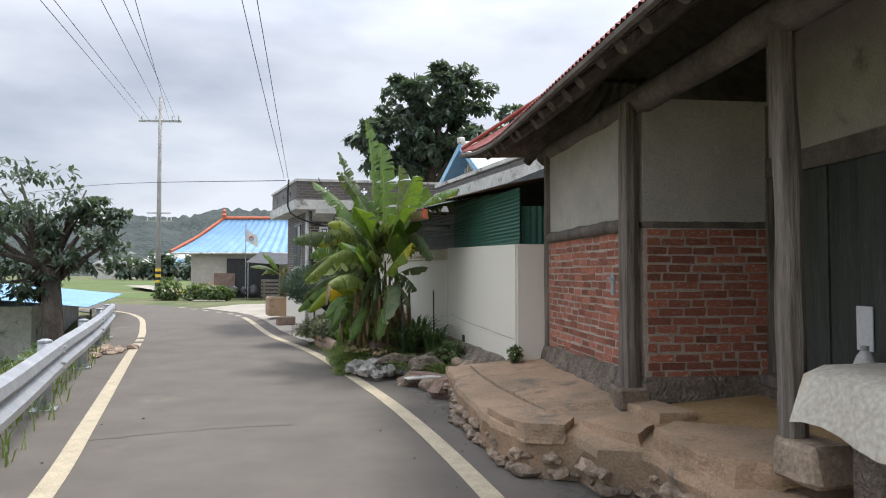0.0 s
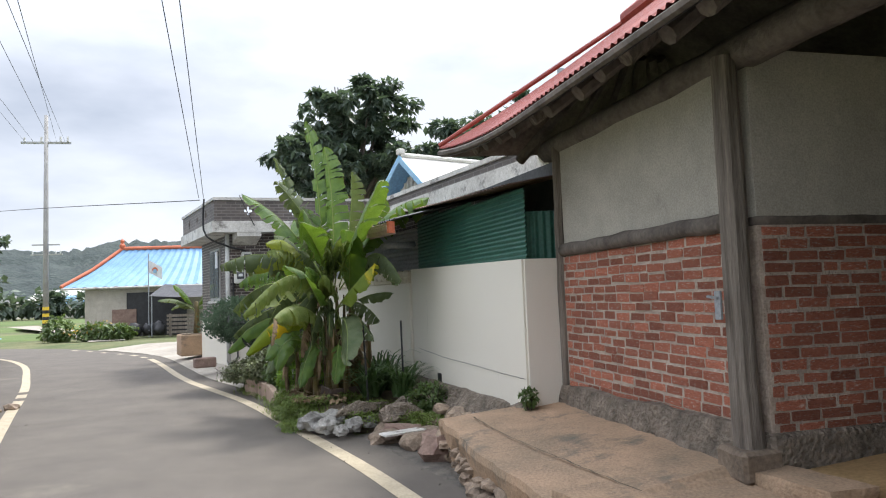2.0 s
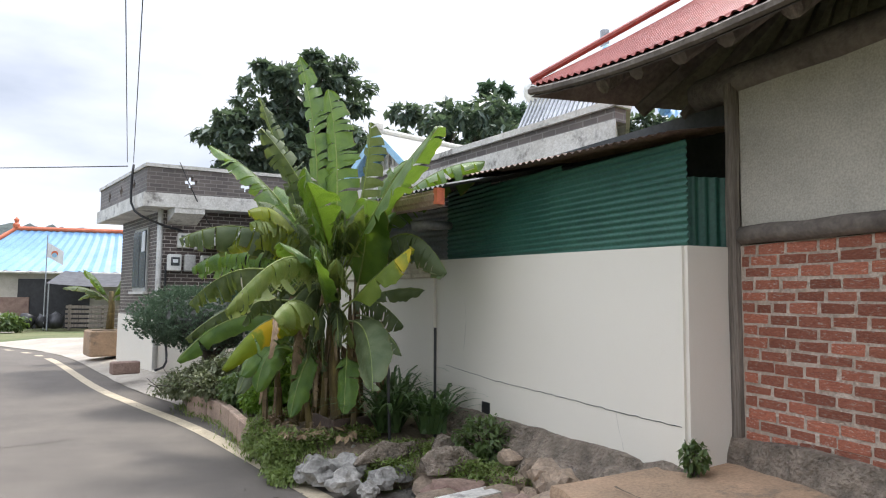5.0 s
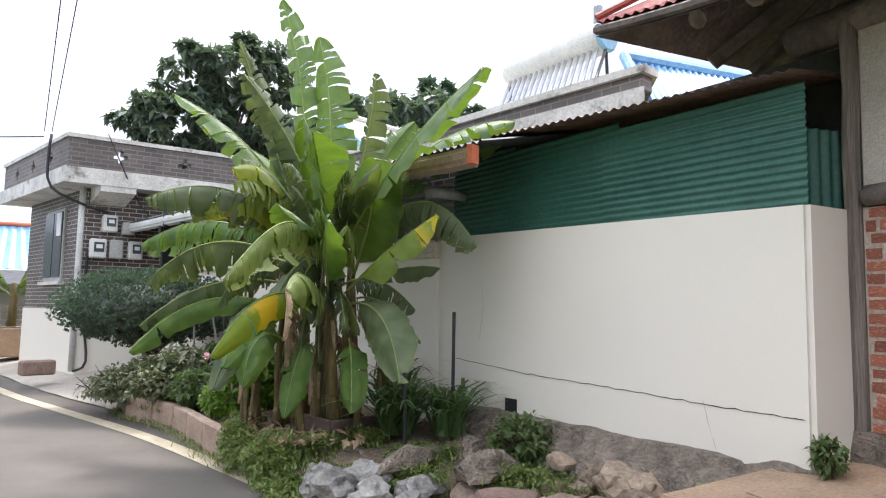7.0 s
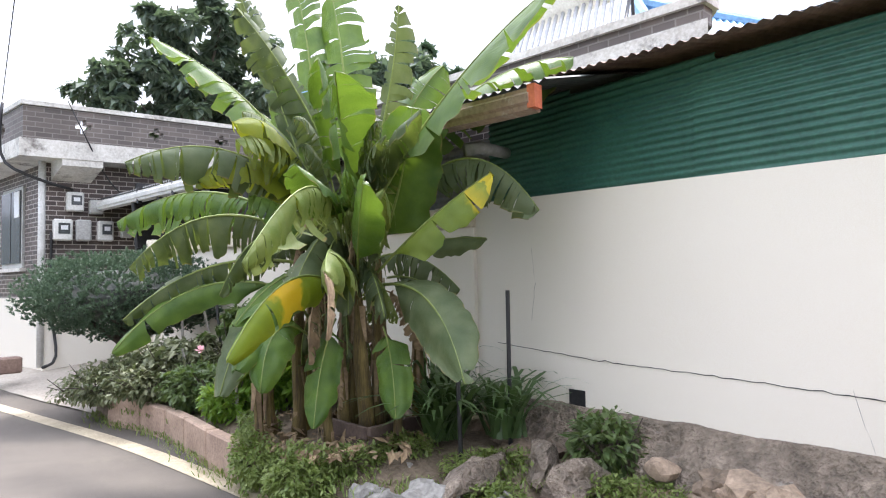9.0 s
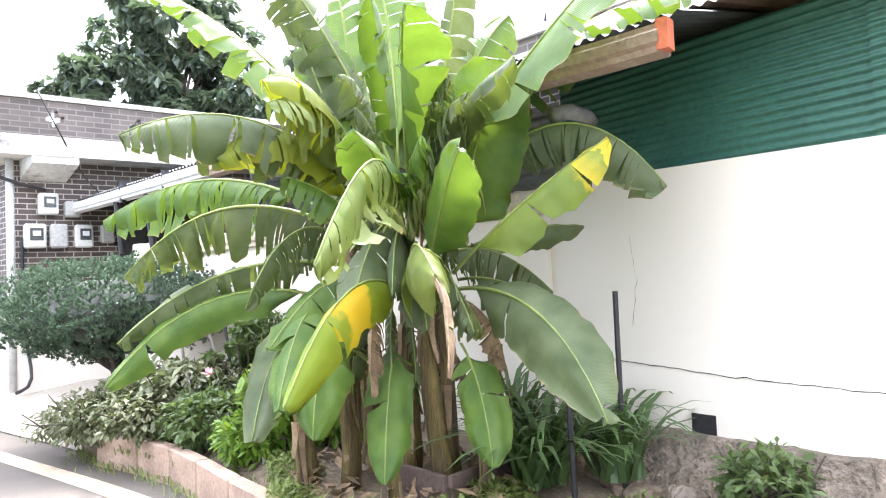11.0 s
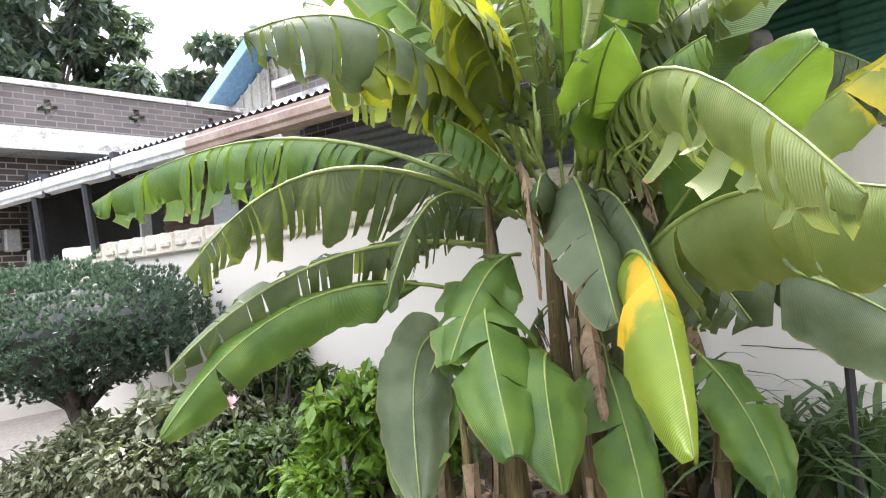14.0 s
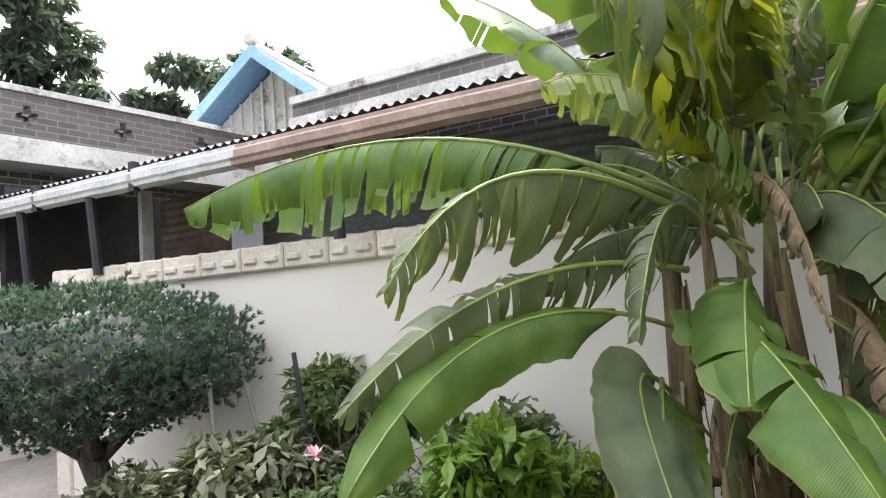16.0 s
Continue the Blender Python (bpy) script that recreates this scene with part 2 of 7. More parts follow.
M_ROOFRED = surface("red_roof_sheet", (0.23, 0.042, 0.032), (0.33, 0.078, 0.056), 1.2, 30, 0.55, 0.2, spots=((0.22, 0.09, 0.06), 2.5, 0.62))
M_RUST = surface("rusty_sheet", (0.10, 0.06, 0.045), (0.24, 0.17, 0.13), 3, 30, 0.8, 0.4)
M_GREEN = surface("green_sheet", (0.020, 0.084, 0.062), (0.038, 0.128, 0.092), 1.6, 40, 0.5, 0.15, spots=((0.02, 0.07, 0.05), 2.4, 0.6))
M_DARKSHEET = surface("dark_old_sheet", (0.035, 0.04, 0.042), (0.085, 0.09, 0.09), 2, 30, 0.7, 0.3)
M_SIDING = surface("grey_siding", (0.19, 0.19, 0.185), (0.30, 0.295, 0.28), 1.3, 30, 0.6, 0.2, spots=((0.20, 0.11, 0.07), 2.0, 0.66))
M_GUTWHITE = surface("pale_gutter", (0.45, 0.45, 0.43), (0.66, 0.66, 0.63), 4, 40, 0.5, 0.2, spots=((0.32, 0.28, 0.22), 8, 0.64))
M_GUTBROWN = surface("brown_gutter", (0.26, 0.17, 0.13), (0.40, 0.29, 0.23), 4, 40, 0.5, 0.2, spots=((0.50, 0.44, 0.38), 7, 0.58))
M_CONCW = surface("whitewashed_concrete", (0.44, 0.42, 0.38), (0.70, 0.68, 0.63), 2.2, 35, 0.9, 0.5, spots=((0.17, 0.155, 0.14), 3.2, 0.545))
M_CAP = surface("painted_block", (0.56, 0.49, 0.37), (0.72, 0.67, 0.56), 3, 40, 0.85, 0.4, vary=0.1, spots=((0.42, 0.31, 0.19), 6, 0.62))
M_HBRICK = brick_facing("dark_house_brick", (0.055, 0.040, 0.036), (0.11, 0.08, 0.068), (0.42, 0.38, 0.34))
M_PBRICK = brick_facing("parapet_brick", (0.095, 0.08, 0.072), (0.16, 0.13, 0.115), (0.22, 0.20, 0.18))
M_BLUE = surface("blue_roof_sheet", (0.14, 0.29, 0.48), (0.21, 0.38, 0.58), 1.0, 20, 0.5, 0.15)
M_BLUETRIM = surface("blue_trim", (0.20, 0.38, 0.56), (0.32, 0.52, 0.68), 3, 40, 0.6, 0.2)
M_ORANGE = surface("orange_ridge", (0.50, 0.12, 0.05), (0.62, 0.18, 0.09), 3, 40, 0.6, 0.2)
M_GREYROOF = surface("pale_roof_sheet", (0.50, 0.49, 0.45), (0.64, 0.62, 0.57), 1.5, 30, 0.6, 0.2)
M_STEEL = surface("galvanised_steel", (0.28, 0.29, 0.31), (0.40, 0.415, 0.43), 3, 50, 0.45, 0.1, metal=0.35)
M_POLE = surface("pole_concrete", (0.30, 0.29, 0.28), (0.42, 0.41, 0.39), 2, 40, 0.9, 0.3)
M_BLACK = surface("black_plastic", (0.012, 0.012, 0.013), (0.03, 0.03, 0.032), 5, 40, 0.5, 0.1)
M_YELLOW = surface("yellow_band", (0.75, 0.5, 0.03), (0.8, 0.56, 0.06), 5, 40, 0.6, 0.1)
M_PLASTIC = surface("pale_plastic", (0.55, 0.55, 0.52), (0.68, 0.68, 0.64), 5, 40, 0.45, 0.1)
M_GREYBOX = surface("grey_plastic", (0.33, 0.33, 0.31), (0.42, 0.42, 0.40), 5, 40, 0.5, 0.1)
M_TARP = surface("beige_tarp", (0.46, 0.41, 0.33), (0.60, 0.55, 0.46), 2.5, 40, 0.6, 0.4, spots=((0.45, 0.30, 0.14), 2.5, 0.6))
M_NET = surface("dark_net", (0.05, 0.05, 0.055), (0.10, 0.10, 0.105), 3, 60, 0.9, 0.4)
M_GLASS = surface("dark_pane", (0.055, 0.06, 0.065), (0.09, 0.095, 0.10), 2, 20, 0.12, 0.02)
M_TERRA = surface("planter_clay", (0.16, 0.10, 0.08), (0.27, 0.19, 0.15), 4, 40, 0.9, 0.4)
M_BOXWOOD = surface("old_brown_panel", (0.085, 0.06, 0.05), (0.15, 0.105, 0.085), 4, 40, 0.8, 0.4)
M_KERB = surface("kerb_block", (0.24, 0.17, 0.13), (0.38, 0.28, 0.21), 4, 45, 0.9, 0.6, vary=0.18)
M_BARK = surface("bark", (0.045, 0.036, 0.03), (0.13, 0.105, 0.085), 8, 40, 0.95, 1.0, dist=0.02, stretch=(1, 1, 0.4))
M_STEM = surface("banana_stem", (0.075, 0.055, 0.022), (0.21, 0.155, 0.046), 5, 40, 0.7, 0.8, stretch=(4, 4, 0.35), spots=((0.055, 0.034, 0.022), 3.4, 0.50))
M_PETIOLE = surface("leaf_stalk", (0.13, 0.185, 0.035), (0.25, 0.30, 0.075), 4, 40, 0.5, 0.2)
M_DEAD = surface("dry_leaf", (0.15, 0.10, 0.06), (0.37, 0.27, 0.16), 5, 50, 0.9, 0.6)
M_PINK = surface("pink_petal", (0.75, 0.33, 0.38), (0.85, 0.55, 0.55), 6, 40, 0.6, 0.2)
M_STAKE = surface("grey_stake", (0.25, 0.23, 0.20), (0.40, 0.37, 0.33), 4, 40, 0.8, 0.4, stretch=(4, 4, 0.6))
M_PAPER = surface("faded_paper", (0.62, 0.63, 0.64), (0.74, 0.75, 0.76), 4, 40, 0.8, 0.1)
M_BAN = leafy("banana_leaf", (0.046, 0.108, 0.017), (0.122, 0.208, 0.030), (0.22, 0.35, 0.028), veins=60.0, island=False, rough=0.42, mixing=0.26)
M_BANDARK = leafy("dusty_banana_leaf", (0.050, 0.080, 0.032), (0.125, 0.155, 0.075), (0.26, 0.34, 0.04), veins=60.0, island=False, mixing=0.25, rough=0.6)
M_BANPALE = leafy("pale_banana_leaf", (0.12, 0.18, 0.04), (0.25, 0.29, 0.095), (0.34, 0.40, 0.06), veins=60.0, island=False)
# lit copy of the banana leaf: yellow backlight put into its colours
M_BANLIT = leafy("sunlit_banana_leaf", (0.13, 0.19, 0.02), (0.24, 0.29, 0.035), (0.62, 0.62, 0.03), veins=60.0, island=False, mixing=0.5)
M_MUD = surface("ochre_mud", (0.24, 0.15, 0.065), (0.38, 0.25, 0.115), 2.0, 40, 0.75, 0.3, dist=0.004)
M_BANYEL = leafy("yellowing_banana_leaf", (0.11, 0.20, 0.02), (0.22, 0.30, 0.03), (0.60, 0.60, 0.04), veins=60.0, island=False, patch=((0.70, 0.44, 0.02), 0.40, 0.60))
M_BANTIP = leafy("yellow_tipped_banana_leaf", (0.11, 0.19, 0.025), (0.21, 0.29, 0.05), (0.55, 0.60, 0.05), veins=60.0, island=False, patch=((0.66, 0.52, 0.03), 0.74, 0.90))
M_LEAFDK = leafy("dark_foliage", (0.058, 0.086, 0.068), (0.14, 0.18, 0.135), (0.13, 0.19, 0.07), mixing=0.3)
M_LEAFMID = leafy("garden_foliage", (0.06, 0.10, 0.032), (0.125, 0.175, 0.065), (0.20, 0.30, 0.05), mixing=0.3)
M_LEAFGREY = leafy("greyish_foliage", (0.075, 0.095, 0.040), (0.20, 0.21, 0.115), (0.20, 0.25, 0.08), mixing=0.25)
M_LEAFBR = leafy("bright_foliage", (0.09, 0.19, 0.02), (0.17, 0.29, 0.04), (0.35, 0.50, 0.04), mixing=0.35)
M_GRASS = leafy("weeds", (0.10, 0.15, 0.032), (0.20, 0.25, 0.075), (0.28, 0.38, 0.06), mixing=0.3)
M_STRAP = leafy("strap_foliage", (0.03, 0.065, 0.022), (0.075, 0.13, 0.045), (0.15, 0.26, 0.05), mixing=0.25)
M_NEEDLE = leafy("pine_needles", (0.044, 0.084, 0.050), (0.125, 0.18, 0.112), (0.12, 0.2, 0.1), mixing=0.2)
M_FLOWERY = leafy("garden_flowers", (0.35, 0.22, 0.03), (0.6, 0.35, 0.05), (0.5, 0.4, 0.05), mixing=0.3)


# ---- building helpers ----
def mesh_of(name, bm, material, smooth=False):
    me = bpy.data.meshes.new(name)
    bmesh.ops.recalc_face_normals(bm, faces=bm.faces)
    bm.to_mesh(me)
    bm.free()
    me.materials.append(material)
    if smooth:
        me.polygons.foreach_set("use_smooth", [True] * len(me.polygons))
    return me


def part(name, bm, material, parent=None, label="", smooth=False):
    """Links a bmesh, in world metres, as one mesh under a thing or a part."""
    ob = new(name, mesh_of(name, bm, material, smooth))
    if parent:
        ob.parent = parent
        if parent.data is None:
            ob.matrix_parent_inverse = Matrix.Translation(-parent.location)
    return tagged(ob, label=label)


def thing(name, base, label, category, group="", kind=""):
    ob = new(name)
    ob.location = base
    ob.empty_display_size = 0.1
    return tagged(ob, label, category, group, kind)


def solid(name, bm, material, label, category, kind="", group="", smooth=False):
    return tagged(part(name, bm, material, None, "", smooth), label, category, group, kind)


def V(*a):
    return Vector(a)


def box(bm, c, size, rz=0.0, m=None, bevel=0.0):
    mat = (m or Matrix.Translation(c) @ Matrix.Rotation(rz, 4, "Z")) @ Matrix.Diagonal((*size, 1))
    g = bmesh.ops.create_cube(bm, size=1.0, matrix=mat)
    if bevel:
        es = list({e for v in g["verts"] for e in v.link_edges})
        bmesh.ops.bevel(bm, geom=es, offset=bevel, segments=1, affect="EDGES")
    return bm


def boxed(*a, **k):
    return box(bmesh.new(), *a, **k)


def tube(bm, pts, radii, n=8, cap=True):
    """A round tapered tube along points."""
    rings = []
    pts = [Vector(p) for p in pts]
    for i, p in enumerate(pts):
        d = (pts[min(i + 1, len(pts) - 1)] - pts[max(i - 1, 0)]).normalized()
        a = d.cross(V(0.31, 0.17, 0.93) if abs(d.z) < 0.9 else V(1, 0, 0)).normalized()
        b = d.cross(a)
        r = radii[i] if isinstance(radii, (list, tuple)) else radii
        rings.append([bm.verts.new(p + r * (math.cos(2 * math.pi * k / n) * a + math.sin(2 * math.pi * k / n) * b)) for k in range(n)])
    for r0, r1 in zip(rings, rings[1:]):
        for k in range(n):
            bm.faces.new((r0[k], r0[(k + 1) % n], r1[(k + 1) % n], r1[k]))
    if cap:
        bm.faces.new(rings[0][::-1])
        bm.faces.new(rings[-1])
    return bm


def tubed(*a, **k):
    return tube(bmesh.new(), *a, **k)


def prism(bm, outline, z0, z1):
    """An upright prism over an outline of (x, y) or (x, y, top, bottom)."""
    lo = [bm.verts.new((p[0], p[1], p[3] if len(p) > 3 else z0)) for p in outline]
    hi = [bm.verts.new((p[0], p[1], p[2] if len(p) > 2 else z1)) for p in outline]
    n = len(outline)
    bm.faces.new(lo[::-1])
    bm.faces.new(hi)
    for k in range(n):
        bm.faces.new((lo[k], lo[(k + 1) % n], hi[(k + 1) % n], hi[k]))
    return bm


def wall_run(bm, a, b, z0, z1, thick, z0b=None, z1b=None):
    """A wall whose face runs from a to b, its thickness to the right of that way."""
    a, b = Vector(a), Vector(b)
    d = (b - a).normalized()
    r = V(d.y, -d.x) * thick
    z0b, z1b = z0 if z0b is None else z0b, z1 if z1b is None else z1b
    q = [(a.x, a.y, z1, z0), (b.x, b.y, z1b, z0b), (b.x + r.x, b.y + r.y, z1b, z0b), (a.x + r.x, a.y + r.y, z1, z0)]
    return prism(bm, q, 0, 0)


def spline(pts, step=0.4):
    """Points along a smooth curve through pts."""
    pts = [Vector(p) for p in pts]
    out = []
    for i in range(len(pts) - 1):
        p0, p1, p2, p3 = pts[max(i - 1, 0)], pts[i], pts[i + 1], pts[min(i + 2, len(pts) - 1)]
        n = max(1, int((p2 - p1).length / step))
        for k in range(n):
            t = k / n
            out.append(0.5 * (2 * p1 + (p2 - p0) * t + (2 * p0 - 5 * p1 + 4 * p2 - p3) * t * t + (3 * p1 - p0 - 3 * p2 + p3) * t ** 3))
    return out + [pts[-1]]


def corrugated(bm, o, along, up, length, height, pitch=0.076, depth=0.018, tiles=1, thick=0.0, jag=0.0):
    """A corrugated sheet from corner o; its waves follow one another in the way along, and run in the way up."""
    along, up = Vector(along).normalized(), Vector(up).normalized()
    nrm = along.cross(up).normalized()
    n = max(4, int(length / pitch * 6))
    rows = 2 + tiles - 1
    grid = []
    for j in range(rows):
        row = []
        for i in range(n + 1):
            s = length * i / n
            h = height * j / (rows - 1) + (jag * math.sin(s * 2.1 + j) if j == rows - 1 else 0)
            row.append(bm.verts.new(Vector(o) + along * s + up * h + nrm * depth * math.sin(2 * math.pi * s / pitch)))
        grid.append(row)
    for j in range(rows - 1):
        for i in range(n):
            bm.faces.new((grid[j][i], grid[j][i + 1], grid[j + 1][i + 1], grid[j + 1][i]))
    return bm


def rock(bm, c, size, seed, n=2):
    g = bmesh.ops.create_icosphere(bm, subdivisions=n, radius=0.5)
    rz = Matrix.Rotation(seed * 1.7, 3, "Z")
    for v in g["verts"]:
        k = 1 + 0.55 * noise.noise(v.co * 2.6 + V(seed * 3.1, seed, 0)) + 0.30 * noise.noise(v.co * 6 + V(seed, 0, 5))
        p = v.co * k
        p = V(p.x * size[0], p.y * size[1], max(p.z, -0.36) * size[2])
        v.co = rz @ p + Vector(c)
    return bm


def rough_block(c, size, rz, seed):
    """A squared stone with chipped, uneven faces."""
    bm = bmesh.new()
    box(bm, (0, 0, 0), size, m=Matrix.Identity(4), bevel=min(size) * 0.12)
    bmesh.ops.subdivide_edges(bm, edges=bm.edges[:], cuts=2, use_grid_fill=True)
    m = Matrix.Translation(c) @ Matrix.Rotation(rz, 4, "Z")
    for v in bm.verts:
        q = v.co * 9 + V(seed * 3, 0, seed)
        v.co += V(noise.noise(q), noise.noise(q + V(7, 0, 0)), noise.noise(q + V(0, 5, 0))) * 0.06 * min(size)
        v.co = m @ v.co
    return bm


def uv_planar(ob, origin, along):
    """Lays u along the wall and v up, in metres, from origin."""
    me = ob.data
    uvl = me.uv_layers.new(name="wall")
    o, d = Vector(origin), Vector((*along, 0)).normalized()
    e = V(-d.y, d.x, 0)
    for poly in me.polygons:
        ax = d if abs(poly.normal.dot(d)) < 0.7 else e
        for li in poly.loop_indices:
            p = me.vertices[me.loops[li].vertex_index].co - o
            uvl.data[li].uv = (p.dot(ax) + 20, p.z + 5)
    return ob


def foliage(bm, centre, radii, count, size, rng, shell=0.35, droop=0.3, long=1.8, clumps=0, zmin=None):
    """Many small folded leaves spread through a lumpy crown."""
    c = Vector(centre)
    cl = []
    for _ in range(clumps):
        d = V(rng.gauss(0, 1), rng.gauss(0, 1), rng.gauss(0, 1)).normalized()
        k = rng.uniform(0.45, 1.0)
        cl.append((V(d.x * radii[0], d.y * radii[1], d.z * radii[2]) * k, rng.uniform(0.14, 0.30)))
    for _ in range(count):
        d = V(rng.gauss(0, 1), rng.gauss(0, 1), rng.gauss(0, 1)).normalized()
        k = rng.uniform(shell, 1.0) ** 0.6
        if cl:
            o, f = rng.choice(cl)
            p = c + o + V(d.x * radii[0], d.y * radii[1], d.z * radii[2] * 0.8) * k * f
        else:
            k *= 0.8 + 0.35 * noise.noise(d * 2.2 + c)
            p = c + V(d.x * radii[0], d.y * radii[1], d.z * radii[2]) * k
        if zmin is not None and p.z < zmin:
            continue
        s = size * rng.uniform(0.6, 1.35)
        t = (d + V(rng.uniform(-1, 1), rng.uniform(-1, 1), rng.uniform(-1, 0.6) - droop)).normalized()
        w = t.cross(V(rng.uniform(-0.4, 0.4), rng.uniform(-0.4, 0.4), 1)).normalized()
        n = t.cross(w)
        L, W = s * long * 0.5, s * 0.42
        v = [bm.verts.new(q) for q in (p - t * L, p + w * W - n * W * 0.3, p + t * L, p - w * W - n * W * 0.3)]
        bm.faces.new((v[0], v[1], v[2]))
        bm.faces.new((v[0], v[2], v[3]))
    return bm


def blades(bm, spots, rng, h=0.25, w=0.008, lean=0.5):
    """Grass blades, one bent strip each."""
    for x, y, z in spots:
        a = rng.uniform(0, 6.283)
        d, s = V(math.cos(a), math.sin(a), 0), V(-math.sin(a), math.cos(a), 0)
        hh = h * rng.uniform(0.5, 1.3)
        l = lean * hh * rng.uniform(0.3, 1.3)
        p = V(x, y, z)
        q0, q1, q2 = p, p + d * l * 0.35 + V(0, 0, hh * 0.65), p + d * l + V(0, 0, hh * 0.9)
        v = [bm.verts.new(k) for k in (q0 - s * w, q0 + s * w, q1 + s * w * 0.8, q1 - s * w * 0.8, q2)]
        bm.faces.new((v[0], v[1], v[2], v[3]))
        bm.faces.new((v[3], v[2], v[4]))
    return bm


# ---- ground, road, distance ----
RIGHT = spline([(3.2, -9), (2.0, -3), (1.1, 1), (0.38, 4.05), (-0.5, 6.91), (-1.57, 9.64), (-2.4, 11.65), (-3.4, 13.6), (-4.35, 15.55), (-6.95, 21.6), (-9.4, 25.0), (-13, 28.6), (-19, 31.5), (-28, 33)])
LEFT = spline([(0.3, -9), (-0.5, -3), (-1.4, 1), (-2.43, 3.92), (-3.38, 6.24), (-5.55, 11.41), (-6.55, 13.84), (-7.81, 16.63), (-10, 21), (-12.4, 24.3), (-15.5, 26.5), (-20, 28.2), (-28, 29.5)])


def offset(line, d):
    out = []
    for i, p in enumerate(line):
        t = (line[min(i + 1, len(line) - 1)] - line[max(i - 1, 0)]).normalized()
        out.append(p + V(t.y, -t.x) * d)
    return out


def strip(bm, a, b, z, za=None):
    n = min(len(a), len(b))
    va = [bm.verts.new((p.x, p.y, z)) for p in a]
    vb = [bm.verts.new((p.x, p.y, z)) for p in b]
    for i in range(n - 1):
        bm.faces.new((va[i], vb[i], vb[i + 1], va[i + 1]))
    return bm


def resample(line, n):
    d = [0.0]
    for p, q in zip(line, line[1:]):
        d.append(d[-1] + (q - p).length)
    out, j = [], 0
    for k in range(n):
        s = d[-1] * k / (n - 1)
        while j < len(d) - 2 and d[j + 1] < s:
            j += 1
        f = (s - d[j]) / max(1e-6, d[j + 1] - d[j])
        out.append(line[j].lerp(line[j + 1], f))
    return out


LEFT_A = np.array([(p.x, p.y) for p in LEFT])
RIGHT_A = np.array([(p.x, p.y) for p in RIGHT])


def ground_height(x, y):
    """Level beside the road, falling away on the valley side, with far fields a little lower."""
    dl = np.hypot(LEFT_A[:, 0] - x, LEFT_A[:, 1] - y)
    i = int(dl.argmin())
    j = min(i + 1, len(LEFT_A) - 1) if i == 0 else i
    tx, ty = LEFT_A[j] - LEFT_A[j - 1]
    left = (tx * (y - LEFT_A[i][1]) - ty * (x - LEFT_A[i][0])) > 0
    z = -0.03
    if left:
        k = min(1.0, max(0.0, (dl[i] - 0.9) / 2.2))
        k = k * k * (3 - 2 * k)
        far = min(1.0, max(0.0, (y - 17) / 8))
        z -= k * (0.75 * (1 - far) + 0.08 * far)
    elif y > 11:
        dd = np.hypot(RIGHT_A[:, 0] - x, RIGHT_A[:, 1] - y)
        i = max(1, int(dd.argmin()))
        ux, uy = RIGHT_A[i] - RIGHT_A[i - 1]
        dr = dd.min() if (ux * (y - RIGHT_A[i][1]) - uy * (x - RIGHT_A[i][0])) < 0 else 0.0
        z += 0.2 * min(1.0, max(0.0, (dr - 0.4) / 1.5)) * min(1.0, (y - 11) / 2) * (1 if y < 26 else max(0.0, 1 - (y - 26) / 8))
    r = math.hypot(x, y)
    if r > 45:
        z += 0.35 * noise.noise(V(x * 0.02, y * 0.02, 0)) * min(1, (r - 45) / 50)
    return z


xs = sorted(set([-900, -600, -400, -260, -160, -100, -70, -50] + [round(-40 + 0.7 * k, 2) for k in range(75)] + [14, 18, 25, 40, 70, 130, 260, 500, 900]))
ys = sorted(set([-900, -400, -150, -60, -30, -18] + [round(-12 + 0.7 * k, 2) for k in range(80)] + [46, 52, 60, 70, 85, 105, 130, 170, 230, 320, 500, 900]))
bm = bmesh.new()
gv = [[bm.verts.new((x, y, ground_height(x, y))) for x in xs] for y in ys]
for j in range(len(ys) - 1):
    for i in range(len(xs) - 1):
        bm.faces.new((gv[j][i], gv[j][i + 1], gv[j + 1][i + 1], gv[j + 1][i]))
solid("ground", bm, M_GROUND, "uneven grassy ground with bare earth", "ground", "structure", smooth=True)

NR = 140
ra, rb = resample(offset(LEFT, -0.85), NR), resample(offset(RIGHT, 0.42), NR)
bm = bmesh.new()
rows = []
for a, b in zip(ra, rb):
    rows.append([bm.verts.new((*a.lerp(b, k / 6), 0.0)) for k in range(7)])
for r0, r1 in zip(rows, rows[1:]):
    for k in range(6):
        bm.faces.new((r0[k], r0[k + 1], r1[k + 1], r1[k]))
solid("road", bm, M_ASPHALT, "worn grey asphalt village road with dusty patches", "road", "structure")


def painted(line, a, b, w, name="road_line"):
    pts = [p for p in line if a <= p.y <= b]
    bm = strip(bmesh.new(), offset(pts, -w / 2), offset(pts, w / 2), 0.005)
    solid(name, bm, M_LINE, "faded cream road edge line", "road marking", "structure")


fine_r, fine_l = resample(RIGHT, 400), resample(LEFT, 400)
painted(fine_r, -9, 21.2, 0.15)
for k in range(6):
    painted(fine_r, 21.7 + k * 1.0, 22.2 + k * 1.0, 0.15)
painted(fine_l, -9, 13.3, 0.15)
painted(fine_l, 13.5, 14.1, 0.15)
painted(fine_l, 14.3, 29.5, 0.15)

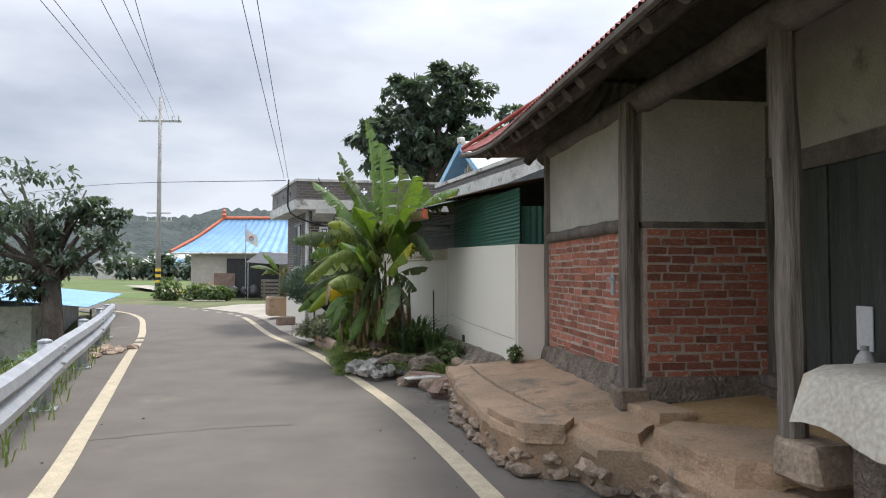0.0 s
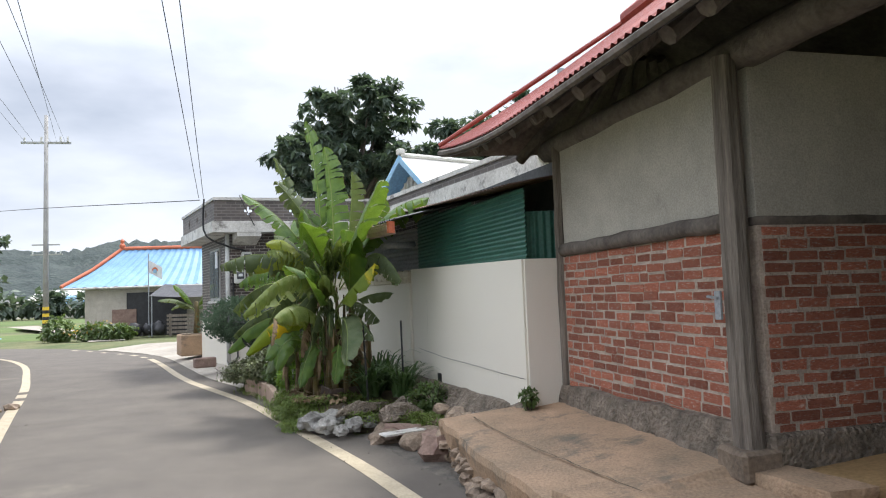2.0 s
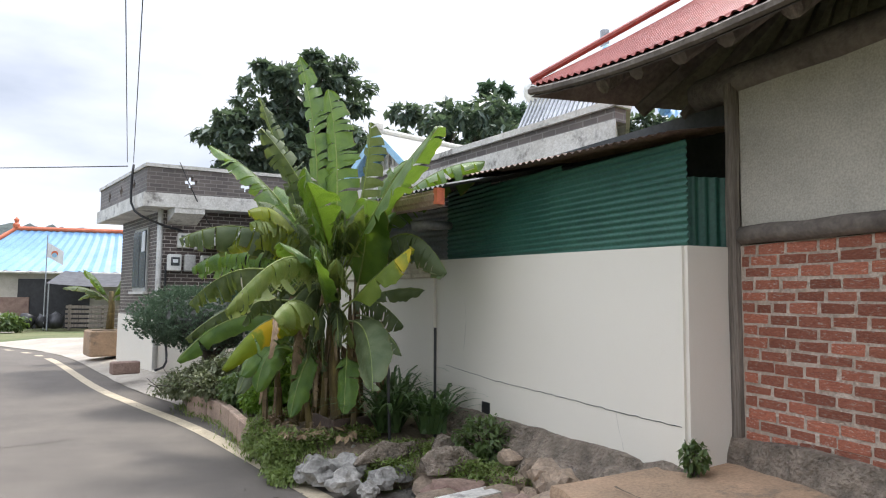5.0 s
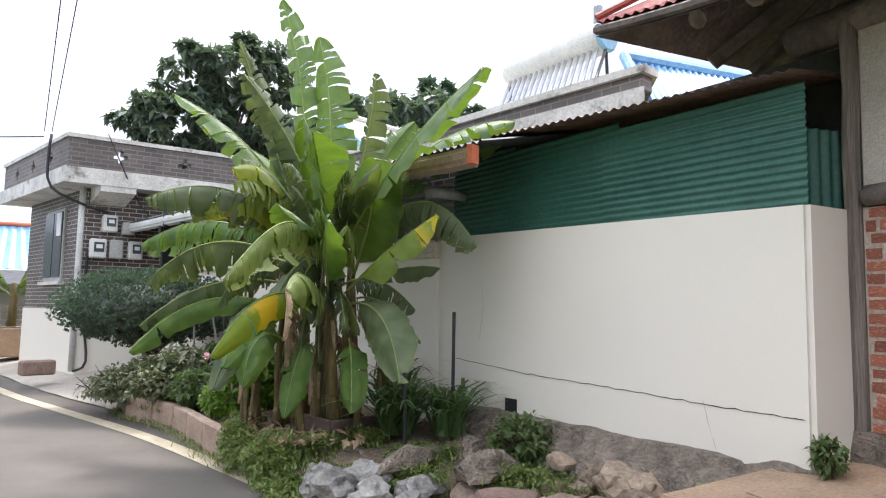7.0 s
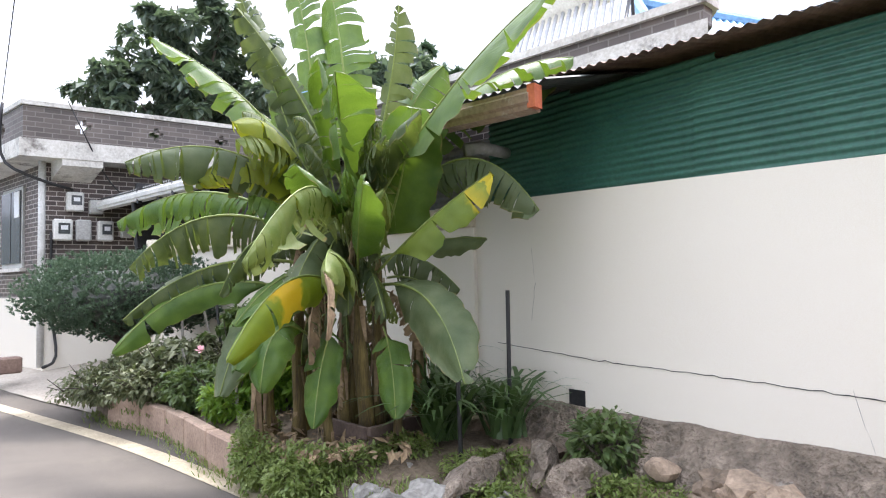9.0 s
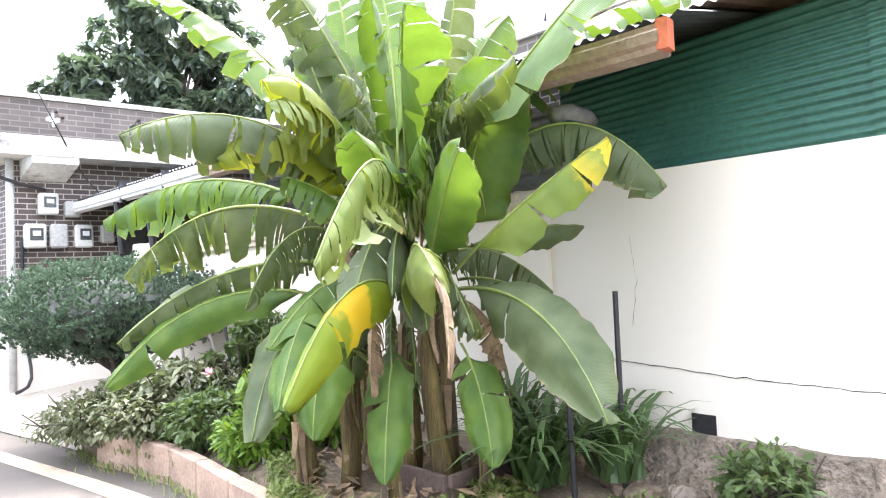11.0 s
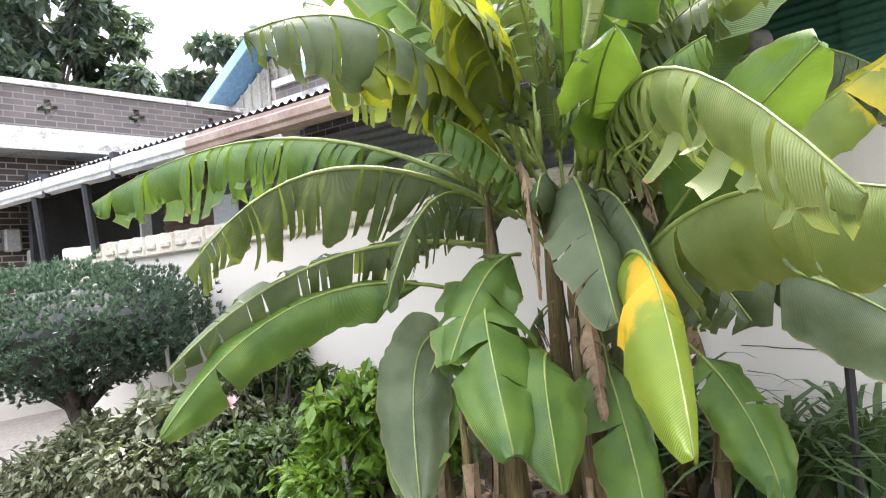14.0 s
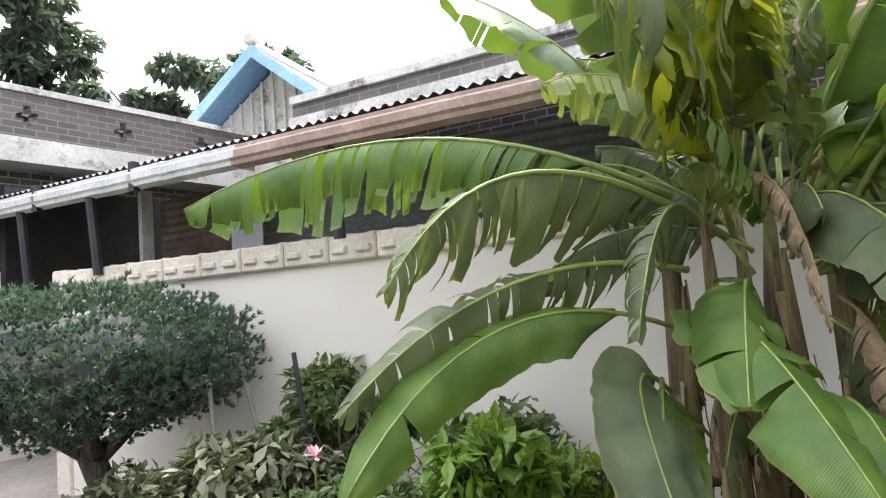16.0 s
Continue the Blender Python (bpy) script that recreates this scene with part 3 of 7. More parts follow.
# yard in front of the flat-roofed house, and gravel verge
bm = bmesh.new()
va = [p for p in resample(offset(RIGHT, 0.40), 90) if 10.5 < p.y < 27]
inner = [V(p.x + min(6.5, 0.35 + (p.y - 10.5) * 0.9), p.y + 0.6 * min(1, (p.y - 10.5) / 4)) for p in va]
for i in range(len(va) - 1):
    q = []
    for p, h in ((va[i], 0.0), (inner[i], 1.0), (inner[i + 1], 1.0), (va[i + 1], 0.0)):
        q.append(bm.verts.new((p.x, p.y, (0.012 if h == 0 else max(0.04, ground_height(p.x, p.y) + 0.03)))))
    bm.faces.new(q)
bmesh.ops.remove_doubles(bm, verts=bm.verts, dist=0.001)
bmesh.ops.subdivide_edges(bm, edges=bm.edges, cuts=3, use_grid_fill=True)
for v in bm.verts:
    v.co.z = max(0.012, ground_height(v.co.x, v.co.y) + 0.03) + 0.012 * noise.noise(v.co * 1.5)
solid("yard", bm, M_YARD, "dusty pale concrete yard and driveway", "yard", "structure")

# green fields beyond the bend
for k, (x0, x1, y0, y1) in enumerate([(-60, -13.5, 36, 49), (-75, -14, 52, 75), (-90, -14, 80, 120)]):
    bm = bmesh.new()
    nx, ny = 24, 5
    g = [[bm.verts.new((x0 + (x1 - x0) * i / nx, y0 + (y1 - y0) * j / ny, (-0.25 if i in (0, nx) or j in (0, ny) else 0.02 + 0.06 * k + 0.1 * noise.noise(V(i * 0.7, j * 0.9, k))))) for i in range(nx + 1)] for j in range(ny + 1)]
    for j in range(ny):
        for i in range(nx):
            bm.faces.new((g[j][i], g[j][i + 1], g[j + 1][i + 1], g[j + 1][i]))
    solid("rice_field", bm, M_FIELD, "bright green rice field beyond the bend", "field", "stuff")
bm = strip(bmesh.new(), [V(-13, 33), V(-19, 44), V(-30, 60)], [V(-11.6, 33.4), V(-17.4, 44.3), V(-28, 60.5)], 0.42)
for v in bm.verts:
    v.co.z = 0.03 + (v.co.y - 33) * 0.010
solid("field_path", bm, M_YARD, "pale dirt path between the fields", "path", "structure")

# wooded hills on the horizon
rng = random.Random(4)
for far, top, seed in ((330, 50, 1), (470, 80, 7)):
    bm = bmesh.new()
    n = 700
    prev = None
    for i in range(n + 1):
        a = radians(-100 + 200 * i / n)
        h = top * (0.62 + 0.38 * noise.noise(V(a * 3.0, seed, 0)) + 0.12 * noise.noise(V(a * 14, seed, 2))) + 2.6 * noise.noise(V(a * 90, seed, 5)) + 2.4 * noise.noise(V(a * 230, seed, 9))
        d = V(math.sin(a), math.cos(a), 0)
        col = [bm.verts.new(d * (far + 70 * f + 6 * noise.noise(V(a * 40, f * 5, seed))) + V(0, 0, -2 + (h + 2) * f ** 0.8)) for f in (0, 0.25, 0.5, 0.75, 1.0)] + [bm.verts.new(d * (far + 130) + V(0, 0, -5))]
        if prev:
            for p, q, r, s in zip(prev, col, col[1:], prev[1:]):
                bm.faces.new((p, q, r, s))
        prev = col
    solid("hill", bm, M_HILL, "low hazy hill covered with dark woods", "hill", "structure", smooth=True)

# ---- old brick-and-timber house ----
P0, P1, P2 = V(1.14, 7.40), V(1.48, 5.0), V(1.75, 3.10)
U = (P1 - P0).normalized()
IN = V(-U.y, U.x)
IN = IN if IN.x > 0 else -IN
RZ = math.atan2(U.y, U.x)


def hp(s, d, z=0.0):
    """A point of the old house: s along its front from the far corner, d inwards, z up."""
    q = P0 + U * s + IN * d
    return V(q.x, q.y, z)


def hbox(s0, s1, d0, d1, z0, z1, bevel=0.0):
    c = hp((s0 + s1) / 2, (d0 + d1) / 2, (z0 + z1) / 2)
    return boxed(c, (s1 - s0, d1 - d0, z1 - z0), rz=RZ, bevel=bevel)


S1, S2 = (P1 - P0).length, (P2 - P0).length - 0.06
old_house = thing("old_house", hp(0, 0, 0.3), "old timber house with brick lower walls and red sheet roof", "house")
wall_lo = part("brick_panel", hbox(0.05, S1 - 0.09, 0.03, 0.2, 0.40, 1.74), M_MORTAR, old_house, "weathered red brick infill with pale mortar")
part("plaster_panel", hbox(0.05, S1 - 0.09, 0.045, 0.18, 1.84, 2.78), M_PLASTER, old_house, "stained grey plaster infill")
side_lo = part("brick_panel", boxed(hp(S1 + 0.0, 0.62, 1.13), (0.14, 1.05, 1.25), rz=RZ), M_MORTAR, old_house, "dark shaded brick infill beside the porch")
part("plaster_panel", boxed(hp(S1 + 0.01, 0.62, 2.28), (0.12, 1.05, 0.95), rz=RZ), M_PLASTER, old_house)


def log_beam(a, b, r, name, parent, label="", seed=0, mat_=M_BEAM, n=10):
    pts = [a.lerp(b, k / n) + V(0.01 * noise.noise(V(k, seed, 0)), 0.012 * noise.noise(V(seed, k, 3)), 0.012 * noise.noise(V(k * 0.7, 7, seed))) for k in range(n + 1)]
    rs = [r * (1 + 0.16 * noise.noise(V(k * 0.9, seed, 4))) for k in range(n + 1)]
    return part(name, tubed(pts, rs, n=8), mat_, parent, label, smooth=True)


log_beam(hp(0.07, 0.03, 1.80), hp(S1 - 0.05, 0.02, 1.79), 0.058, "middle_beam", old_house, "dark knotted log rail", 1)
log_beam(hp(S1 + 0.02, 0.1, 1.79), hp(S1 + 0.02, 1.15, 1.79), 0.055, "middle_beam", old_house, "", 2)
log_beam(hp(-0.35, 0.1, 2.78), hp(S2 + 2.6, 0.1, 2.70), 0.105, "eaves_beam", old_house, "heavy dark log under the eaves", 3, n=20)


def post(s, d, z0, z1, w, name="post", label="", lean=0.0):
    bm = bmesh.new()
    rows = []
    for k in range(13):
        f = k / 12
        c = hp(s + lean * f, d, z0 + (z1 - z0) * f)
        ww = w * (1 + 0.10 * noise.noise(V(f * 5, s, 1)) - 0.10 * f)
        ox, oy = 0.012 * noise.noise(V(f * 4, 3, s)), 0.01 * noise.noise(V(f * 4, 8, s))
        ring = []
        for a in range(8):
            t = 2 * math.pi * (a + 0.5) / 8
            r = ww * 0.56 * (1 + 0.08 * noise.noise(V(a, f * 6, s)))
            ring.append(bm.verts.new(c + V(ox + r * math.cos(t), oy + r * math.sin(t), 0)))
        rows.append(ring)
    for r0, r1 in zip(rows, rows[1:]):
        for a in range(8):
            bm.faces.new((r0[a], r0[(a + 1) % 8], r1[(a + 1) % 8], r1[a]))
    bm.faces.new(rows[0][::-1])
    bm.faces.new(rows[-1])
    return part(name, bm, M_WOOD, old_house, label)


post(0.0, 0.03, 0.55, 2.75, 0.085, label="slim weathered corner post")
p_mid = post(S1, 0.0, 0.54, 2.72, 0.145, label="split grey weathered post on a stone")
post(S2, 0.10, 0.60, 2.72, 0.125, label="bleached weathered porch post", lean=-0.04)
post(S1 + 0.02, 1.13, 0.5, 2.72, 0.13)
part("plinth_stone", rough_block(hp(S1, 0.0, 0.46), (0.25, 0.25, 0.17), RZ, 3), M_STONE, old_house, "squared stone under the post")
part("plinth_stone", rough_block(hp(S2 + 0.08, 0.14, 0.50), (0.30, 0.24, 0.20), RZ + 0.15, 5), M_STONE, old_house)
# metal latch on the post
latch = part("latch_plate", boxed(hp(S1 - 0.02, -0.118, 1.32), (0.05, 0.02, 0.16), rz=RZ, bevel=0.004), M_STEEL, old_house, "small bright metal latch plate")
part("latch_bolt", tubed([hp(S1 - 0.09, -0.135, 1.37), hp(S1 + 0.0, -0.135, 1.36)], 0.009, 6), M_STEEL, latch)
# stone footing
bm = bmesh.new()
n = 26
rows = []
for i in range(n + 1):
    s = -0.1 + (S1 + 0.02) * i / n
    col = []
    for zf, dd in ((0.30, -0.09), (0.40, -0.075), (0.50, -0.05), (0.60, -0.02), (0.615, 0.06)):
        zz = zf + 0.05 * (i / n) * (zf > 0.55) + 0.02 * noise.noise(V(s * 3, zf * 9, 1))
        col.append(bm.verts.new(hp(s, dd + 0.05 * noise.noise(V(s * 5, zf * 8, 4)), zz)))
    rows.append(col)
for r0, r1 in zip(rows, rows[1:]):
    for k in range(4):
        bm.faces.new((r0[k], r1[k], r1[k + 1], r0[k + 1]))
part("footing", bm, M_BASE, old_house, "rough grey mortared stone footing")
part("footing", boxed(hp(S1 - 0.02, 0.62, 0.50), (0.26, 1.1, 0.24), rz=RZ, bevel=0.02), M_BASE, old_house)
# porch back wall of dark boards, and inner walls that close the house
for k in range(14):
    s0 = S1 + 0.12 + k * 0.30
    part("door_board", hbox(s0 + 0.005, s0 + 0.293, 1.13 + 0.008 * (k % 3), 1.18, 0.62, 2.15), M_DOOR, old_house)
part("door_frame", hbox(S1 + 0.06, S1 + 4.4, 1.09, 1.2, 2.15, 2.30), M_BEAM, old_house, "dark lintel over the board doors")
part("plaster_panel", hbox(S1 + 0.06, S1 + 4.6, 1.12, 1.2, 2.30, 3.4), M_PLASTER, old_house)
part("inner_wall", hbox(-0.05, S1 + 4.5, 2.2, 2.35, 0.3, 2.9), M_PLASTER, old_house)
part("inner_wall", hbox(-0.08, 0.04, 0.1, 2.3, 0.3, 2.85), M_PLASTER, old_house)
# unseen wall added to keep sky light out of the porch
part("porch_end_wall", hbox(S2 + 2.2, S2 + 2.35, 0.05, 1.2, 0.3, 3.3), M_PLASTER, old_house)
part("door_footing", hbox(S1 + 0.08, S1 + 4.4, 1.03, 1.19, 0.2, 0.555), M_BASE, old_house, "rubble footing under the board doors")
part("door_sill", hbox(S1 + 0.1, S1 + 4.4, 1.0, 1.2, 0.55, 0.64, bevel=0.01), M_BEAM, old_house)
# roof: red corrugated sheets on a hipped frame with log rafters
E0, EM, E1 = hp(-1.05, -0.80, 2.96), hp(1.0, -0.72, 2.77), hp(S1 + 4.6, -0.65, 2.68)
R0, R1 = hp(0.05, 0.8, 3.95), hp(S1 + 4.6, 0.8, 3.88)
B0, B1_ = hp(-0.95, 2.6, 3.06), hp(S1 + 4.6, 2.6, 2.8)


def eave_at(f):
    """The front eave, upturned at the far corner."""
    s = -1.05 + (S1 + 5.65) * f
    k = max(0.0, (1.0 - s) / 2.05)
    return hp(s, -0.71 - 0.09 * k, 2.77 - 0.018 * max(0.0, s - 1.0) + 0.19 * k * k)


def slope(name, a, b, c, d, mat_, pitch=0.076, depth=0.010, label="", lift=0.0, sag=0.06, nn=0, eaves=False):
    """A corrugated slope from eave a-b up to ridge d-c; the waves run up the slope."""
    bm = bmesh.new()
    n = nn or max(6, int((b - a).length / pitch * 6))
    m_ = 6
    grid = []
    up = (b - a).cross(d - a).normalized()
    up = up if up.z > 0 else -up
    for i in range(n + 1):
        f = i / n
        lo, hi = (eave_at(f) if eaves else a.lerp(b, f)), d.lerp(c, f)
        w = depth * math.sin(f * (b - a).length / pitch * 2 * math.pi)
        grid.append([bm.verts.new(lo.lerp(hi, j / m_) + up * (w + lift) - V(0, 0, sag * math.sin(math.pi * j / m_))) for j in range(m_ + 1)])
    for g0, g1 in zip(grid, grid[1:]):
        for j in range(m_):
            bm.faces.new((g0[j], g1[j], g1[j + 1], g0[j + 1]))
    return part(name, bm, mat_, old_house, label)


slope("roof_sheet", E0, E1, R1, R0, M_ROOFRED, label="faded red corrugated roof sheet", eaves=True)
slope("roof_sheet", E0, B0, R0 + V(0.02, 0.0, 0), R0, M_ROOFRED)
slope("roof_sheet", B0, B1_, R1, R0, M_ROOFRED)
part("ridge_cap", tubed([R0 + V(0, 0, 0.05), R1 + V(0, 0, 0.05)], 0.07, 8), M_ROOFRED, old_house, "red rolled ridge cap")
part("hip_cap", tubed([E0 + V(0, 0, 0.03), R0 + V(0, 0, 0.03)], 0.024, 8), M_ROOFRED, old_house)
bm = bmesh.new()
for k in range(30):
    q = [eave_at(k / 30), eave_at((k + 1) / 30), R0.lerp(R1, (k + 1) / 30), R0.lerp(R1, k / 30)]
    bm.faces.new([bm.verts.new(p + V(0, 0, -0.09)) for p in q])
bm.faces.new([bm.verts.new(p + V(0, 0, -0.09)) for p in (E0, R0, B0)])
bm.faces.new([bm.verts.new(p + V(0, 0, -0.09)) for p in (R0, R1, B1_, B0)])
part("roof_boarding", bm, M_BEAM, old_house, "dark boards under the roof sheets")
part("fascia", tubed([eave_at(k / 24) + V(0, 0, -0.05) for k in range(25)], 0.028, 6), M_BEAM, old_house)
part("fascia", tubed([E0 + V(0, 0, -0.04), B0 + V(0, 0, -0.04)], 0.03, 6), M_BEAM, old_house)
rng = random.Random(9)
for k in range(24):
    s = -0.45 + k * 0.36 + rng.uniform(-0.03, 0.03)
    a, b = hp(s, -0.58 + rng.uniform(-0.05, 0.03), eave_at((s + 1.05) / (S1 + 5.65)).z - 0.05 + rng.uniform(-0.02, 0.02)), hp(s, 0.72, 3.70)
    part("rafter", tubed([a, a.lerp(b, 0.5), b], [0.058, 0.062, 0.06], 8), M_WOOD if k % 4 == 0 else M_BEAM, old_house, "round log rafter with a pale cut end" if k % 4 == 0 else "", smooth=False)
for k in range(6):
    s = 0.3 + k * 0.42
    a, b = hp(-0.85, s - 0.3, 2.80), hp(0.1, 0.6 + 0.1 * k, 3.6)
    part("rafter", tubed([a, b], 0.055, 8), M_BEAM, old_house)
for k in range(5):
    part("purlin", tubed([hp(0.2, -0.5 + 0.24 * k, 2.84 + 0.18 * k), hp(S1 + 4.4, -0.5 + 0.24 * k, 2.80 + 0.18 * k)], 0.02, 6), M_BEAM, old_house)

# gravel between the asphalt and the apron
vg = [p for p in resample(offset(RIGHT, 0.38), 160) if p.y < 9.4]
vh = [p for p in resample(offset(RIGHT, 1.25), 160) if p.y < 9.4]
bm = strip(bmesh.new(), vg, vh, -0.006)
solid("road_verge", bm, M_VERGE, "dark gravelly verge between road and apron", "verge", "structure")

# ---- concrete apron with a broken edge ----
edge = [(0.02, 7.53, 0.34), (0.10, 6.9, 0.33), (0.16, 6.2, 0.32), (0.27, 5.7, 0.31), (0.38, 5.15, 0.30), (0.42, 4.9, 0.30), (0.62, 4.52, 0.30), (0.95, 4.42, 0.30), (1.05, 4.1, 0.29), (1.33, 4.05, 0.29), (1.47, 3.55, 0.28), (1.65, 2.9, 0.27), (1.85, 2.0, 0.26), (2.1, 0.8, 0.25), (2.4, -1.0, 0.24), (2.8, -4, 0.2)]
epts = spline([V(*e) for e in edge], 0.12)
bm = bmesh.new()
prev = None
for i, p in enumerate(epts):
    j = V(0.05 * noise.noise(V(i * 0.55, 1, 0)) + 0.025 * noise.noise(V(i * 1.7, 4, 0)), 0.04 * noise.noise(V(i * 0.6, 9, 2)), 0)
    p = p + j
    s = (p.xy - P0).dot(U)
    back = hp(max(s, -0.15), 1.05 if s > S1 else 0.02, 0.46 if s < S1 else 0.47)
    col = [bm.verts.new((p.x + 0.05 * noise.noise(V(i * 0.8, 2, 7)) + 0.04, p.y, -0.04)), bm.verts.new((p.x + 0.03 + 0.05 * noise.noise(V(i * 0.9, 5, 7)), p.y, 0.12)), bm.verts.new((p.x - 0.01, p.y, p.z - 0.05)), bm.verts.new(p)]
    for f in (0.12, 0.3, 0.5, 0.75, 1.0):
        q = p.lerp(back, f)
        col.append(bm.verts.new(q + V(0, 0, 0.012 * noise.noise(q * 2.2))))
    if prev:
        for a, b, c, d in zip(prev, col, col[1:], prev[1:]):
            bm.faces.new((a, b, c, d))
    prev = col
apron = solid("concrete_apron", bm, M_CONC, "cracked stained concrete apron with a broken undercut edge", "pavement", "structure")
rng = random.Random(12)
for i in range(0, len(epts) - 34, 1):
    p = epts[i]
    for lay in range(2):
        if rng.random() < 0.25:
            continue
        sz = rng.uniform(0.07, 0.15)
        part("stone", rock(bmesh.new(), (p.x + rng.uniform(0.0, 0.07), p.y + rng.uniform(-0.05, 0.05), 0.04 + lay * 0.10), (sz * 1.25, sz * rng.uniform(0.8, 1.4), sz * 0.72), i * 3 + lay, 2), M_STONE, apron)
# cracks in the apron
for pts in ([(0.30, 7.3), (0.42, 6.5), (0.62, 5.7), (0.80, 5.0), (0.92, 4.55)], [(0.45, 5.2), (0.7, 5.05), (0.85, 4.7), (1.15, 4.6)], [(1.45, 4.9), (1.6, 4.5), (1.55, 4.2)], [(1.8, 3.3), (1.95, 2.9), (2.1, 2.7)]):
    line = spline([V(*p) for p in pts], 0.06)
    bm = bmesh.new()
    prev = None
    for k, p in enumerate(line):
        s = (p - P0).dot(U)
        e = min(epts, key=lambda q: abs(q.y - p.y))
        bx = hp(max(s, -0.15), 1.05 if s > S1 else 0.02, 0.46)
        f = min(1.0, max(0.0, (p.x - e.x) / max(0.1, bx.x - e.x)))
        z = e.z + (0.46 - e.z) * f + 0.018
        w = 0.004 + 0.012 * abs(noise.noise(V(k * 0.4, pts[0][0], 3)))
        j = 0.012 * noise.noise(V(k * 0.7, 5, pts[0][1]))
        col = (bm.verts.new((p.x - w + j, p.y, z)), bm.verts.new((p.x + w + j, p.y, z)))
        if prev:
            bm.faces.new((prev[0], prev[1], col[1], col[0]))
        prev = col
    part("crack", bm, M_DIRT, apron, "dirt-filled crack")
# lifted slab pieces at the porch step
for outline, z, thick, seed in (([(1.06, 4.60), (1.37, 4.90), (1.50, 4.42), (1.30, 4.08)], 0.37, 0.11, 1), ([(1.40, 4.97), (1.64, 4.99), (1.78, 4.44), (1.54, 4.44)], 0.445, 0.10, 2), ([(1.42, 4.10), (1.60, 4.30), (1.95, 4.10), (2.24, 3.84), (2.26, 3.28), (1.92, 3.22), (1.60, 3.36), (1.46, 3.70)], 0.42, 0.16, 3), ([(0.40, 5.10), (0.72, 5.16), (0.98, 4.62), (0.90, 4.42), (0.62, 4.46)], 0.355, 0.13, 4)):
    bm = prism(bmesh.new(), outline, z - thick, z)
    bmesh.ops.subdivide_edges(bm, edges=bm.edges[:], cuts=5, use_grid_fill=True)
    bmesh.ops.triangulate(bm, faces=[f for f in bm.faces if len(f.verts) > 4])
    for v in bm.verts:
        q = v.co * 4 + V(seed * 5, 0, 0)
        v.co += V(noise.noise(q) + 0.5 * noise.noise(q * 3), noise.noise(q + V(4, 0, 0)) + 0.5 * noise.noise(q * 3 + V(2, 0, 0)), 0.35 * noise.noise(q + V(0, 8, 0))) * 0.035
        v.co.z += (v.co.x - outline[0][0]) * 0.05
    solid("broken_slab", bm, M_CONC, "lifted broken concrete slab lying at the porch edge", "slab", group="broken slabs at the porch")
# ochre mud washed over the porch floor
bm = bmesh.new()
prev = None
for i in range(25):
    s = S1 + 0.12 + 1.7 * i / 24
    col = []
    for k in range(9):
        d = (0.06 + 0.10 * noise.noise(V(i * 0.25, 3, 1)) - 0.1 * math.sin(math.pi * i / 24)) + (0.92 + 0.05 * noise.noise(V(i * 0.3, 6, 2))) * k / 8
        p = hp(s, d)
        e = min(epts, key=lambda q: abs(q.y - p.y))
        bx = hp(s, 1.05)
        f = min(1.0, max(0.0, (p.x - e.x) / max(0.1, bx.x - e.x)))
        col.append(bm.verts.new((p.x, p.y, e.z + (0.47 - e.z) * f + 0.016 + 0.004 * noise.noise(p * 5))))
    if prev:
        for a, b, c, d in zip(prev, col, col[1:], prev[1:]):
            bm.faces.new((a, b, c, d))
    prev = col
solid("mud", bm, M_MUD, "dried ochre mud washed over the porch floor", "mud", "stuff", smooth=True)
# muddy raised floor with the hanging tarp
bm = bmesh.new()
prism(bm, [hp(S2 + 0.30, 0.18).xy, hp(S2 + 2.2, 0.12).xy, hp(S2 + 2.2, 1.1).xy, hp(S2 + 0.30, 1.1).xy], 0.3, 0.95)
solid("porch_floor", bm, M_BASE, "raised earthen porch floor with rubble front", "floor", "structure")
bm = bmesh.new()
g = []
for i in range(19):
    s = S2 + 0.20 + 1.9 * i / 18
    col = []
    for k, (d, z) in enumerate(((0.9, 0.98), (0.4, 0.985), (0.12, 0.98), (0.02, 0.94), (-0.02, 0.85), (-0.04, 0.72 - 0.05 * i / 18 + 0.03 * math.sin(i * 0.9)))):
        col.append(bm.verts.new(hp(s + 0.02 * noise.noise(V(i, k, 0)), d + 0.04 * noise.noise(V(i * 0.6, k * 0.7, 3)) * (k > 2), z + 0.012 * noise.noise(V(i * 0.8, k, 6)))))
    g.append(col)
for a, b in zip(g, g[1:]):
    for k in range(5):
        bm.faces.new((a[k], b[k], b[k + 1], a[k + 1]))
solid("tarp", bm, M_TARP, "stained beige tarp draped over the porch floor", "tarp", smooth=True)
bottle = thing("water_bottle", hp(S2 - 0.62, 0.95, 0.64), "large clear plastic water bottle standing on the door sill", "bottle")
part("body", tubed([hp(S2 - 0.62, 0.98, 0.642 + h) for h in (0, 0.02, 0.2, 0.27, 0.30)], [0.06, 0.07, 0.07, 0.045, 0.022], 12), M_PLASTIC, bottle, smooth=True)
part("cap", tubed([hp(S2 - 0.62, 0.98, 0.945), hp(S2 - 0.62, 0.98, 0.97)], 0.024, 10), M_GREYBOX, bottle)
solid("paper_notice", hbox(S1 + 1.00, S1 + 1.14, 1.115, 1.122, 0.92, 1.20), M_PAPER, "faded paper notice pinned to the boards", "notice")

